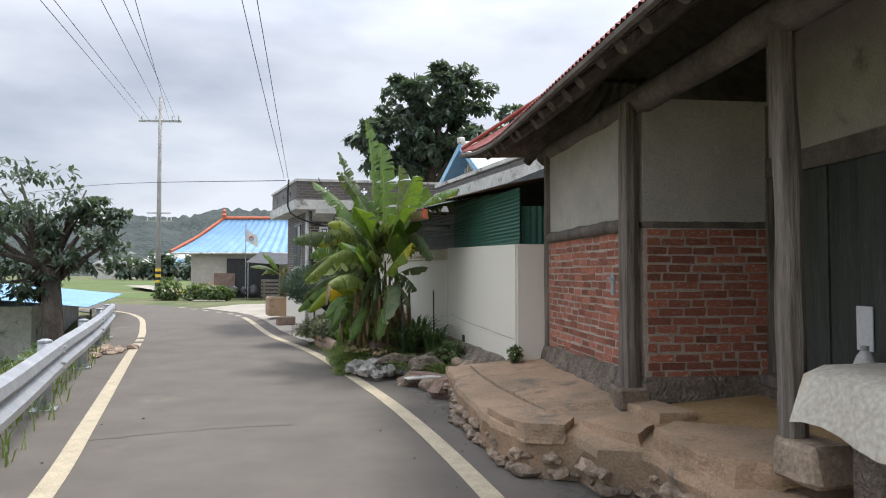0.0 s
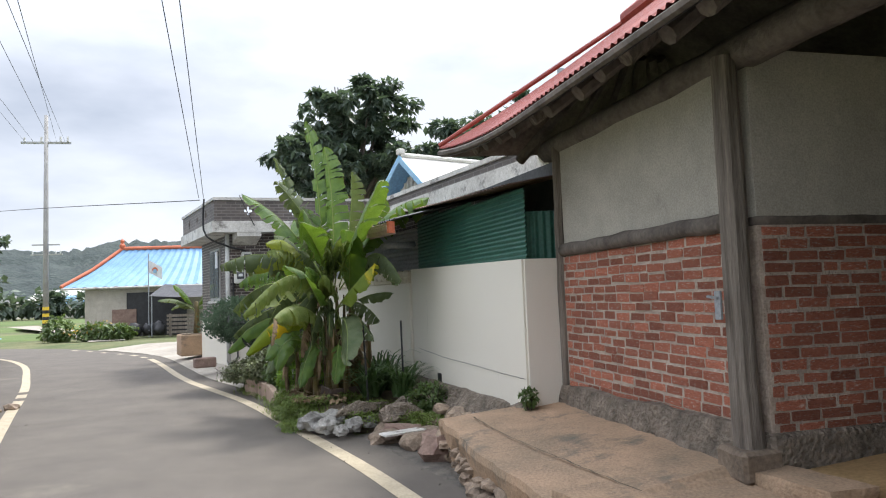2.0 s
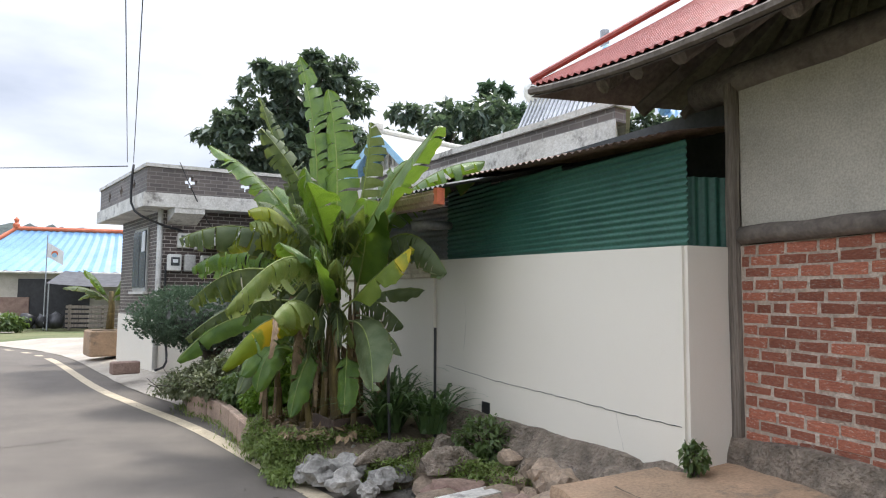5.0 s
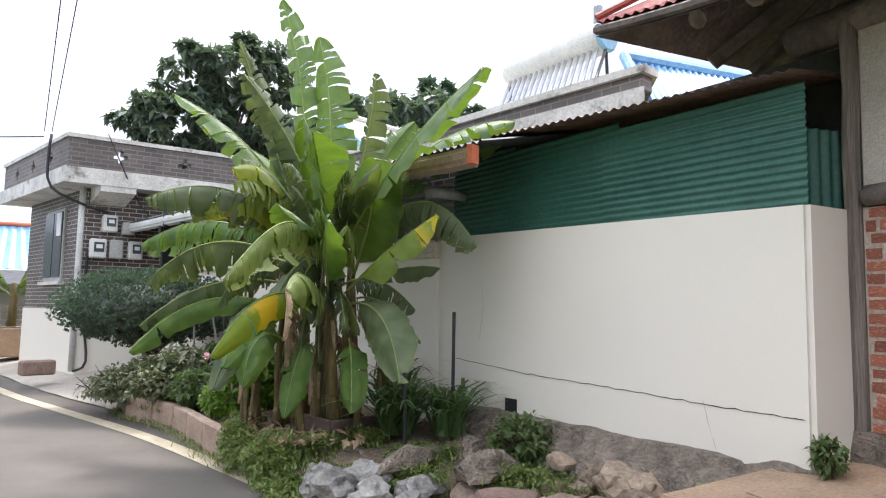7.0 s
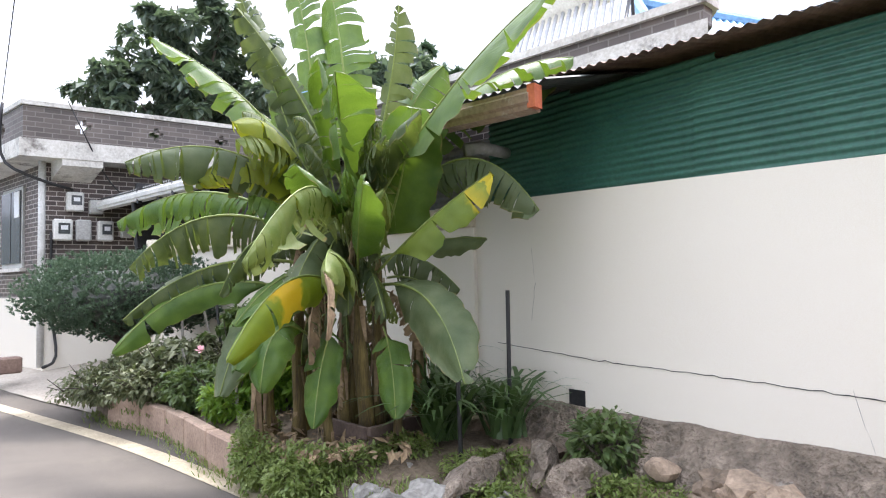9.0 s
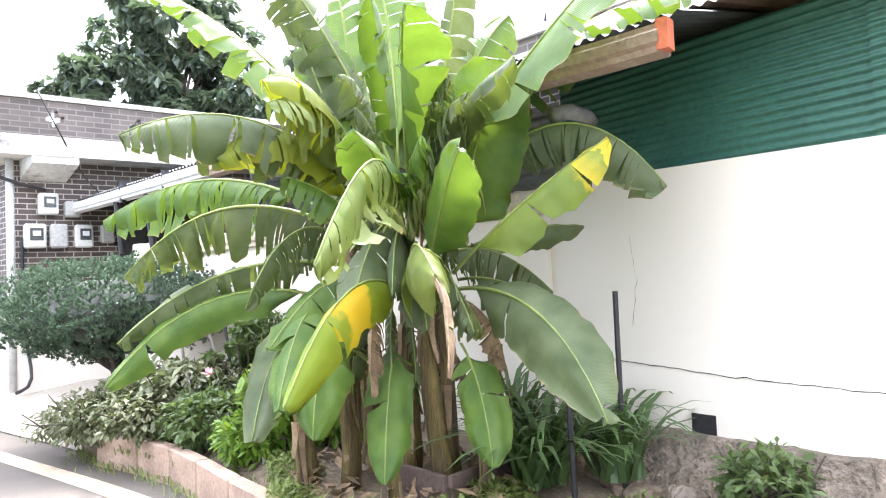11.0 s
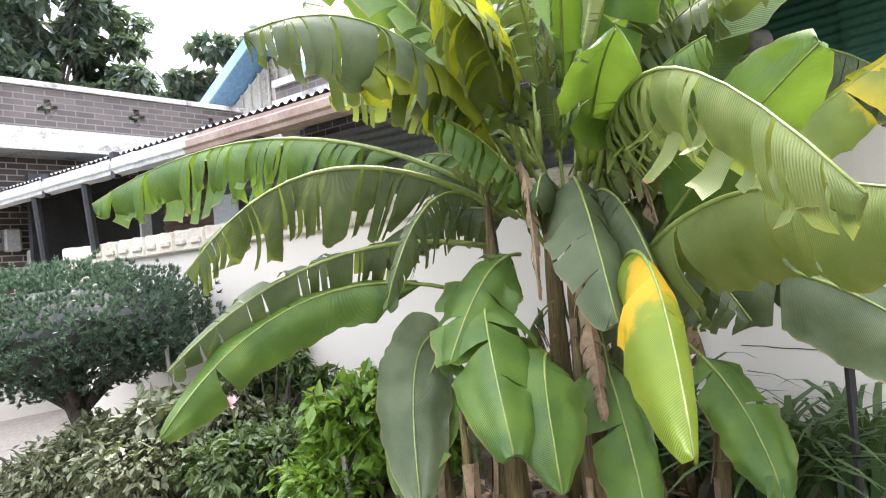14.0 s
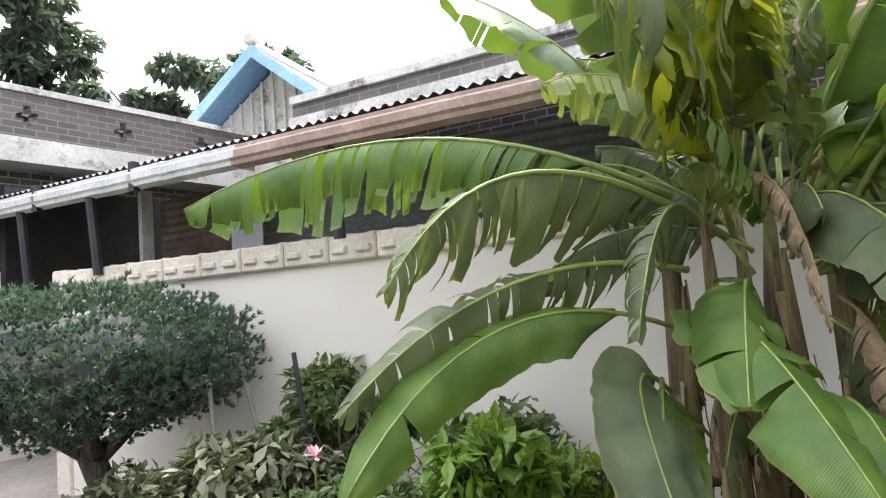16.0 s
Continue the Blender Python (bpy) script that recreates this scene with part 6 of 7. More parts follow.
for a, b in ((V(-1.20, 10.15), V(-1.08, 9.76)), (V(-1.07, 9.74), V(-0.57, 10.0))):
    c = (a + b) / 2
    solid("wooden_edging", boxed((c.x, c.y, 0.26), ((b - a).length, 0.03, 0.22), rz=math.atan2((b - a).y, (b - a).x), bevel=0.004), M_BOXWOOD, "old brown board edging the banana clump", "edging")
for a, b in ((V(-1.0, 8.98), V(-0.45, 9.12)), (V(-0.45, 9.12), V(0.0, 9.25)), (V(-0.5, 8.85), V(-0.1, 8.7))):
    c = (a + b) / 2
    solid("edging_stone", rock(bmesh.new(), (c.x, c.y, 0.20), ((b - a).length * 1.15, 0.2, 0.2), a.x * 7), M_BASE, "long grey edging stone in the bed", "stone")
rng = random.Random(44)
for k, (x, y, s) in enumerate(((-1.20, 8.95, 0.26), (-1.0, 8.98, 0.30), (-0.92, 9.5, 0.22), (-0.68, 9.62, 0.2), (-1.22, 9.25, 0.2), (-1.05, 8.7, 0.24), (-1.32, 9.05, 0.17), (-0.78, 8.72, 0.2), (-0.62, 8.9, 0.16), (-0.9, 8.55, 0.15))):
    solid("pale_rock", rock(bmesh.new(), (x, y, 0.05 + s * 0.28), (s, s * 0.85, s * 0.8), k * 2.3, 3), M_PALE, "pale grey rough rock at the bed corner", "rock", group="rocks at the bed corner")
for k, (x, y, s, h) in enumerate(((-0.30, 8.55, 0.42, 0.12), (-0.05, 8.30, 0.38, 0.11), (-0.45, 8.35, 0.3, 0.1), (0.02, 8.02, 0.3, 0.15), (0.12, 7.75, 0.34, 0.2), (-0.18, 8.05, 0.3, 0.12), (-0.02, 7.5, 0.26, 0.18), (-0.35, 8.75, 0.35, 0.1))):
    solid("flat_stone", rock(bmesh.new(), (x, y, h * 0.4), (s * 1.25, s, h * 1.6), k * 1.9 + 4), M_STONE if k % 3 else M_TERRA, "flat reddish rubble stone below the wall", "stone", group="flat stones below the wall")
solid("roof_tile_scrap", boxed((-0.28, 8.22, 0.11), (0.45, 0.16, 0.018), rz=0.45), M_CONCW, "scrap of pale sheet on the stones", "scrap")
planter = thing("concrete_planter", (-5.2, 20.1, 0.15), "grey square concrete planter", "planter")
part("tub", boxed((-5.2, 20.1, 0.42), (0.9, 0.8, 0.55), rz=0.4, bevel=0.03), M_CONC, planter)
part("soil", boxed((-5.2, 20.1, 0.70), (0.75, 0.66, 0.02), rz=0.4), M_DIRT, planter)
pot = solid("clay_trough", boxed((-3.95, 15.7, 0.28), (0.42, 0.2, 0.2), rz=0.5, bevel=0.02), M_TERRA, "small red-brown trough on the yard", "trough")


# ---- banana plants ----
def bez(a, c, b, t):
    return a * (1 - t) ** 2 + c * 2 * t * (1 - t) + b * t * t


def banana_leaf(owner, base, tip, bow, half, mat_, seed, splits=4, fold=25, normal=None, stalk=0.14, curl=0.0, ragged=0.2, taper=1.0):
    """One leaf: a stalk and midrib along an arch, and a blade on either side, torn into strips."""
    rg = random.Random(seed)
    a, b = Vector(base), Vector(tip)
    c = (a + b) / 2 + Vector(bow)
    bm = bmesh.new()
    uvl = bm.loops.layers.uv.new("leaf")
    N = 40
    if splits > 8:
        splits = int(splits * 1.7)

    def frame_at(t):
        p = bez(a, c, b, t)
        d = (bez(a, c, b, min(1, t + 0.02)) - bez(a, c, b, max(0, t - 0.02))).normalized()
        up = Vector(normal) if normal else V(0, 0, 1)
        n = (up - d * up.dot(d))
        n = n.normalized() if n.length > 0.05 else V(-0.6, -0.7, 0.3).normalized()
        return p, d, n, d.cross(n).normalized()

    def width(s):
        return half * max(0.02, min(1, (s / 0.13)) ** 0.7 * (1 - max(0, (s - 0.55) / 0.45) ** 2.2 * taper) ** 0.75)

    for side in (-1, 1):
        cuts = sorted([0.0, 1.0] + [rg.uniform(0.06, 0.97) for _ in range(splits)])
        base_fold = radians(fold + rg.uniform(-8, 8))
        for s0, s1 in zip(cuts, cuts[1:]):
            if s1 - s0 < 0.012:
                continue
            ang = base_fold + radians(rg.uniform(-18, 26)) * (splits > 0) * (0.5 if splits > 8 else 0.35)
            m_ = max(2, int((s1 - s0) * N))
            short = 1 - ragged * (1.3 if splits > 8 else 0.5) * rg.random()
            hang = rg.uniform(0.0, 0.4) if splits > 7 else 0.0
            slim = 0.26 if splits > 8 else 0.10
            grid = []
            for i in range(m_ + 1):
                f = i / m_
                s = s0 + (s1 - s0) * f
                row = []
                for k in range(6):
                    q = k / 5
                    ss = s + (0.5 - f) * (s1 - s0) * slim * q * (splits > 0)
                    ss = min(1, max(0, ss + 0.045 * q))
                    p, d, n, w = frame_at(stalk + (1 - stalk) * ss)
                    wd = width(s) * short * q * (1 + 0.02 * math.sin(s * 60) * q + 0.10 * noise.noise(V(s * 9, side * 3, seed)) * q)
                    aa = ang * (0.55 + 0.75 * q) + curl * q
                    lift = 0.012 * math.sin(3.3 * s * side + seed + 9 * q) * q + 0.034 * noise.noise(V(s * 8, q * 2, seed * 1.3 + side)) * q
                    row.append((bm.verts.new(p + w * side * wd * math.cos(aa) - n * (wd * math.sin(aa) - lift) - V(0, 0, wd * hang * q)), (s, q)))
                grid.append(row)
            for r0, r1 in zip(grid, grid[1:]):
                for k in range(5):
                    q = (r0[k], r0[k + 1], r1[k + 1], r1[k])
                    fc = bm.faces.new([x[0] for x in q])
                    fc.smooth = True
                    for lp, x in zip(fc.loops, q):
                        lp[uvl].uv = x[1]
    me = bpy.data.meshes.new("leaf")
    bm.to_mesh(me)
    bm.free()
    me.materials.append(mat_)
    ob = new("leaf", me)
    ob.parent = owner
    ob.matrix_parent_inverse = Matrix.Translation(-owner.location)
    rib = [bez(a, c, b, t / 14) + V(0, 0, 0.002) for t in range(15)]
    part("midrib", tubed(rib, [max(0.003, half * 0.058 * (1 - t / 14.5)) for t in range(15)], 6), M_PETIOLE if mat_ is not M_DEAD else M_DEAD, ob, smooth=True)
    return ob


ban = thing("banana_plant", (-1.05, 10.15, BED), "tall clump of banana plants with torn arching leaves", "banana plant")
rng = random.Random(77)
for k, (x, y, h, r, lx, ly) in enumerate(((-1.38, 10.25, 1.55, 0.065, 0.03, 0.05), (-1.02, 9.92, 1.45, 0.075, -0.05, 0.1), (-0.78, 10.40, 1.7, 0.085, -0.05, -0.1), (-1.15, 10.55, 1.8, 0.08, 0.0, 0.0), (-1.25, 9.95, 1.0, 0.045, -0.06, 0.0), (-0.9, 9.75, 0.85, 0.042, 0.05, -0.03), (-1.5, 10.5, 1.1, 0.05, -0.08, 0.05), (-0.62, 10.1, 1.2, 0.06, 0.02, 0.0), (-1.62, 10.2, 0.8, 0.04, -0.05, -0.05), (-1.12, 10.12, 1.4, 0.06, 0.04, 0.05), (-0.9, 10.05, 1.5, 0.055, 0.0, 0.05), (-1.3, 10.45, 1.3, 0.05, 0.05, 0.0), (-1.0, 10.35, 1.6, 0.07, 0.0, 0.0))):
    r *= 0.8
    pts = [V(x + lx * f + 0.015 * noise.noise(V(f * 4, k, 0)), y + ly * f, BED - 0.05 + (h - BED + 0.05) * f) for f in (0, 0.15, 0.4, 0.7, 1.0)]
    part("stem", tubed(pts, [r * 1.05, r * 0.85, r * 0.8, r * 0.55, r * 0.2], 10), M_STEM, ban, "brown-yellow sheathed stem", smooth=True)
    for j in range(6):
        a = rng.uniform(0, 6.28)
        p = pts[rng.choice((1, 2, 3))]
        o = V(math.cos(a), math.sin(a), 0) * r
        bm = bmesh.new()
        w = V(-math.sin(a), math.cos(a), 0) * rng.uniform(0.010, 0.022)
        L = rng.uniform(0.15, 0.4)
        rows = [(p + o * (0.85 + 0.9 * f * f) + V(0.02 * noise.noise(V(f * 3, j, k)), 0.02 * noise.noise(V(j, f * 3, k)), -L * f), w * (1 - 0.6 * f)) for f in (0, 0.33, 0.66, 1)]
        vv = [(bm.verts.new(c - ww), bm.verts.new(c + ww)) for c, ww in rows]
        for q0, q1 in zip(vv, vv[1:]):
            bm.faces.new((q0[0], q0[1], q1[1], q1[0]))
        part("dry_sheath", bm, M_DEAD, ban, "dry brown leaf sheath hanging down")
CAMW = (-0.55, -0.8, 0.25)
LEAVES = [
    # base, tip, bow, half width, material, splits, fold, normal
    ((-1.20, 10.30, 1.45), (-2.38, 10.66, 1.34), (-0.10, 0.20, 0.58), 0.25, M_BANDARK, 20, 58, (-0.25, -0.75, 0.6)),
    ((-1.30, 10.45, 1.15), (-2.48, 10.78, 0.79), (-0.10, 0.10, 0.48), 0.15, M_BAN, 1, 32, (-0.2, -0.7, 0.7)),
    ((-1.35, 10.40, 1.60), (-2.50, 11.75, 1.73), (0.05, 0.0, 0.48), 0.21, M_BAN, 24, 72, None),
    ((-1.30, 10.40, 1.35), (-2.42, 10.87, 1.00), (-0.05, 0.05, 0.34), 0.20, M_BANDARK, 14, 48, (-0.2, -0.75, 0.6)),
    ((-1.30, 10.30, 1.45), (-1.86, 10.25, 1.16), (-0.05, 0.0, 0.44), 0.15, M_BANDARK, 18, 64, (-0.3, -0.7, 0.6)),
    ((-1.30, 10.30, 1.00), (-1.83, 9.70, 0.76), (-0.03, 0.16, 0.54), 0.18, M_BAN, 5, 20, (-0.55, -0.72, 0.45)),
    ((-1.30, 10.05, 0.85), (-1.70, 9.67, 0.63), (-0.14, -0.06, 0.44), 0.14, M_BAN, 1, 20, (-0.5, -0.75, 0.4)),
    ((-1.40, 10.45, 0.95), (-1.87, 10.13, 0.56), (-0.03, 0.22, 0.46), 0.14, M_BANDARK, 0, 16, (-0.6, -0.7, 0.4)),
    ((-1.15, 9.90, 1.15), (-1.93, 9.07, 0.88), (-0.06, -0.13, 0.46), 0.17, M_BANYEL, 2, 58, (-0.5, -0.6, 0.6)),
    ((-1.15, 9.85, 1.15), (-1.57, 8.68, 1.27), (-0.04, 0.07, 0.34), 0.22, M_BANPALE, 5, 60, (-0.3, -0.35, 0.88)),
    ((-0.95, 9.90, 1.20), (-0.84, 8.88, 0.72), (0.10, -0.10, 0.32), 0.18, M_BANDARK, 2, 28, (-0.6, -0.5, 0.6)),
    ((-0.85, 10.20, 1.40), (-0.82, 9.60, 2.26), (0.06, -0.05, 0.0), 0.24, M_BAN, 0, 12, (-0.6, -0.78, 0.1)),
    ((-1.00, 9.75, 1.28), (-0.51, 9.20, 1.82), (0.0, 0.0, 0.08), 0.17, M_BANTIP, 2, 30, (-0.7, -0.3, 0.6)),
    ((-0.75, 10.10, 1.70), (-0.20, 9.20, 1.62), (0.0, -0.15, 0.62), 0.19, M_BANDARK, 14, 66, None),
    ((-0.80, 10.20, 1.38), (-0.30, 9.68, 1.49), (0, 0, 0.10), 0.10, M_BANDARK, 1, 36, (-0.5, -0.4, 0.7)),
    ((-1.15, 9.95, 1.45), (-1.90, 8.75, 1.31), (0.15, 0.20, 0.72), 0.20, M_BANPALE, 17, 82, None),
    ((-1.00, 10.20, 1.45), (-1.58, 9.52, 1.08), (0.0, 0.05, 0.50), 0.18, M_BANDARK, 5, 36, (-0.4, -0.6, 0.7)),
    ((-1.12, 9.75, 1.28), (-1.28, 9.07, 1.72), (-0.02, 0.0, 0.04), 0.13, M_BAN, 0, 14, (-0.6, -0.75, 0.2)),
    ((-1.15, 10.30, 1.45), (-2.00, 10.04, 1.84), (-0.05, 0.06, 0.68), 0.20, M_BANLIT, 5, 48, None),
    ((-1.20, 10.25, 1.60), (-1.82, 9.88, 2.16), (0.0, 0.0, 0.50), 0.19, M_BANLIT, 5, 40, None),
    ((-1.15, 10.4, 1.6), (-1.46, 10.55, 2.65), (0, 0, 0.1), 0.2, M_BAN, 4, 20, (-0.5, -0.8, 0.2)),
    ((-1.45, 10.45, 1.0), (-1.88, 10.22, 0.56), (-0.05, -0.05, 0.2), 0.15, M_BAN, 2, 16, (-0.6, -0.7, 0.4)),
    ((-1.20, 10.5, 1.7), (-1.40, 10.95, 3.95), (0.15, -0.2, 0.2), 0.17, M_BAN, 10, 24, (-0.6, -0.8, 0.2)),
    ((-1.05, 10.3, 1.7), (-1.12, 10.55, 3.50), (0.12, -0.1, 0.1), 0.24, M_BAN, 9, 22, (-0.5, -0.85, 0.1)),
    ((-0.95, 9.95, 1.7), (-0.42, 8.62, 2.68), (0.05, 0.1, 0.30), 0.22, M_BAN, 4, 20, (-0.55, -0.2, 0.8)),
    ((-0.90, 10.1, 1.7), (0.16, 9.34, 2.60), (-0.05, 0, 0.50), 0.20, M_BAN, 9, 34, None),
    ((-1.15, 10.25, 1.7), (-2.26, 10.82, 2.92), (0.1, 0, 0.30), 0.18, M_BAN, 10, 34, None),
    ((-1.2, 10.3, 1.65), (-2.38, 9.92, 1.90), (0, 0, 0.50), 0.19, M_BANDARK, 18, 62, None),
    ((-1.25, 10.4, 1.8), (-1.78, 10.5, 3.35), (0, 0, 0.1), 0.12, M_BANDARK, 16, 40, CAMW),
    ((-1.15, 10.25, 1.6), (-1.80, 9.85, 2.05), (0.0, 0.05, 0.45), 0.20, M_BANPALE, 10, 44, None),
    ((-1.05, 10.1, 1.6), (-1.35, 9.35, 2.35), (0.0, 0.1, 0.22), 0.21, M_BAN, 5, 30, (-0.6, -0.3, 0.7)),
    ((-0.95, 10.3, 1.7), (-0.75, 10.0, 3.05), (0.1, 0, 0.0), 0.20, M_BANDARK, 11, 34, (-0.6, -0.8, 0.1)),
    ((-1.0, 10.35, 1.75), (-1.75, 10.3, 3.0), (0.05, 0, 0.2), 0.20, M_BANDARK, 13, 40, (-0.3, -0.9, 0.3)),
    ((-0.85, 10.4, 1.7), (-0.35, 10.2, 2.75), (0, 0, 0.3), 0.20, M_BAN, 7, 36, (-0.2, -0.8, 0.5)),
    ((-1.05, 10.5, 1.7), (-1.6, 11.2, 2.6), (0, 0, 0.3), 0.20, M_BAN, 5, 30, None),
    ((-0.9, 10.5, 1.7), (-0.6, 11.2, 2.5), (0, 0, 0.3), 0.20, M_BAN, 6, 34, None),
    ((-1.1, 10.05, 1.45), (-1.55, 9.45, 1.85), (0, 0, 0.2), 0.16, M_BAN, 3, 30, (-0.5, -0.6, 0.5)),
    ((-1.0, 10.0, 1.4), (-1.1, 9.3, 1.72), (0, 0, 0.22), 0.18, M_BANPALE, 8, 50, None),
    ((-1.2, 9.98, 1.0), (-1.42, 9.62, 0.42), (-0.05, -0.08, 0.12), 0.12, M_BAN, 1, 20, CAMW),
    ((-0.95, 9.8, 0.95), (-1.0, 9.45, 0.46), (0, -0.08, 0.10), 0.11, M_BAN, 1, 16, CAMW),
    ((-1.3, 10.2, 1.3), (-1.80, 10.0, 0.98), (0, 0, 0.18), 0.14, M_BAN, 2, 30, (-0.4, -0.7, 0.5)),
    ((-0.85, 10.0, 1.25), (-0.55, 9.35, 0.95), (0, 0, 0.2), 0.14, M_BANDARK, 3, 40, None),
    ((-1.1, 10.1, 1.35), (-1.25, 9.5, 1.05), (0, -0.05, 0.22), 0.15, M_BANDARK, 5, 55, None),
    ((-1.2, 10.3, 1.6), (-1.5, 9.9, 1.15), (-0.05, -0.1, 0.4), 0.07, M_DEAD, 9, 66, None),
    ((-1.0, 10.2, 1.6), (-1.2, 9.65, 1.35), (0, -0.1, 0.4), 0.06, M_DEAD, 9, 70, None),
]
fill = random.Random(19)
for k in range(16):
    ang = fill.uniform(0, 6.283)
    d = V(math.cos(ang), math.sin(ang), 0)
    b0 = V(-1.12, 10.18, fill.uniform(0.85, 1.25)) + d * fill.uniform(0.05, 0.3)
    LEAVES.append((b0, b0 + d * fill.uniform(0.12, 0.3) + V(0, 0, -fill.uniform(0.35, 0.55)), d * 0.12 + V(0, 0, 0.14), fill.uniform(0.06, 0.10), M_DEAD if k % 2 else M_BANDARK, 9, 62, None))
for k in range(30):
    ang = fill.uniform(0, 6.283) if k % 3 else fill.uniform(3.6, 4.9)
    lvl = fill.random()
    d = V(math.cos(ang), math.sin(ang), 0)
    b0 = V(-1.05, 10.18, 1.25 + 0.45 * lvl) + d * 0.10
    reach = fill.uniform(0.35, 0.8)
    rise = fill.uniform(-0.45, 0.35) + 0.8 * lvl
    LEAVES.append((b0, b0 + d * reach + V(0, 0, rise), (0, 0, fill.uniform(0.15, 0.4)), fill.uniform(0.11, 0.18), fill.choice((M_BAN, M_BANDARK, M_BANDARK, M_BANPALE)), fill.randint(8, 20), fill.uniform(38, 74), None))
for k, (a, b, bow, half, mt, sp, fo, nm) in enumerate(LEAVES):
    banana_leaf(ban, a, b, bow, half * 1.08, mt, k + 5, splits=sp, fold=fo, normal=nm)
banana_leaf(ban, (-1.57, 8.70, 1.27), (-1.59, 8.58, 0.99), (0.02, -0.04, 0.08), 0.045, M_DEAD, 501, splits=2, fold=62, normal=CAMW, stalk=0.02)
young = thing("young_banana_plant", (-5.2, 20.1, 0.7), "young banana plant in a concrete planter", "banana plant")
part("stem", tubed([(-5.2, 20.1, 0.68), (-5.18, 20.1, 1.2), (-5.2, 20.1, 1.55)], [0.09, 0.07, 0.05], 8), M_STEM, young, smooth=True)
for k, (dx, dy, dz, b_) in enumerate(((-0.95, -0.1, 0.35, 0.35), (0.6, -0.5, 0.5, 0.4), (0.35, 0.1, 0.95, 0.1), (-0.5, -0.3, 0.75, 0.3), (-0.7, 0.2, 0.1, 0.4), (0.5, -0.2, 0.05, 0.35))):
    banana_leaf(young, (-5.2, 20.1, 1.25), (-5.2 + dx, 20.1 + dy, 1.25 + dz), (0, 0, b_), 0.17, M_BAN if k % 2 else M_BANDARK, 300 + k, splits=3, fold=30)

# ---- clipped pine ----
pine = thing("clipped_pine", (-2.42, 13.4, 0.2), "clipped low pine with a broad flat crown", "pine")
part("trunk", tubed([(-2.42, 13.40, 0.12), (-2.40, 13.38, 0.45), (-2.48, 13.42, 0.7), (-2.40, 13.5, 0.95)], [0.09, 0.075, 0.07, 0.03], 10), M_BARK, pine, "thick dark trunk", smooth=True)
for e in ((-3.0, 13.5, 0.95), (-2.0, 13.2, 0.95), (-2.5, 13.9, 0.95), (-2.6, 13.0, 0.95)):
    part("branch", tubed([(-2.43, 13.4, 0.6), ((-2.43 + e[0]) / 2, (13.4 + e[1]) / 2, 0.82), e], [0.05, 0.035, 0.012], 8), M_BARK, pine, smooth=True)
rng = random.Random(88)
bm = bmesh.new()
for k in range(6400):
    d = V(rng.gauss(0, 1), rng.gauss(0, 1), rng.gauss(0, 1)).normalized()
    rr = rng.uniform(0.72, 1.0)
    lump = 1 + 0.16 * noise.noise(d * 3.2) + 0.15 * noise.noise(d * 9)
    p = V(-2.48, 13.45, 1.12) + V(d.x * 0.98, d.y * 0.86, (d.z * 0.46 if d.z > 0 else d.z * 0.42)) * rr * lump
    ax = (d * 0.7 + V(rng.uniform(-0.4, 0.4), rng.uniform(-0.4, 0.4), 0.75)).normalized()
    for _ in range(13):
        t = (ax + V(rng.gauss(0, 0.5), rng.gauss(0, 0.5), rng.gauss(0, 0.5))).normalized()
        w = t.cross(V(rng.gauss(0, 1), rng.gauss(0, 1), rng.gauss(0, 1))).normalized() * 0.0055
        L = rng.uniform(0.026, 0.048)
        bm.faces.new([bm.verts.new(q) for q in (p - w, p + w, p + t * L)])
part("crown", bm, M_NEEDLE, pine, "dense bluish-green needle tufts")
# added solid core, coloured dark in place of shade between the needle tufts
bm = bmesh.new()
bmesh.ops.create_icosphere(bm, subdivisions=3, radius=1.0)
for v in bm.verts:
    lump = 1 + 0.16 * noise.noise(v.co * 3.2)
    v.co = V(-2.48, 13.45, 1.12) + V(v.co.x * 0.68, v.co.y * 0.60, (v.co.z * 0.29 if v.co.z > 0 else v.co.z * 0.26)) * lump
part("inner_growth", bm, M_DOOR, pine, "added dark core for the shade between tufts")

# ---- shrubs, strap leaves, weeds ----
rng = random.Random(5)


def shrub(c, r, n, size, mt, label, name="shrub", stems=10, **k):
    t = thing(name, (c[0], c[1], BED), label, "shrub")
    bm = bmesh.new()
    for _ in range(stems):
        e = V(c[0] + rng.uniform(-0.8, 0.8) * r[0], c[1] + rng.uniform(-0.8, 0.8) * r[1], c[2] + rng.uniform(0, 0.8) * r[2])
        tube(bm, [(c[0] + rng.uniform(-0.1, 0.1), c[1] + rng.uniform(-0.1, 0.1), BED - 0.03), (c[0] * 0.4 + e.x * 0.6, c[1] * 0.4 + e.y * 0.6, c[2]), e], [0.008, 0.006, 0.003], 5)
    part("woody_base", bm, M_BARK, t)
    bm = foliage(bmesh.new(), c, r, int(n * 2.2), size * 0.62, rng, zmin=BED - 0.1, **k)
    part("foliage", bm, mt, t)
    return t


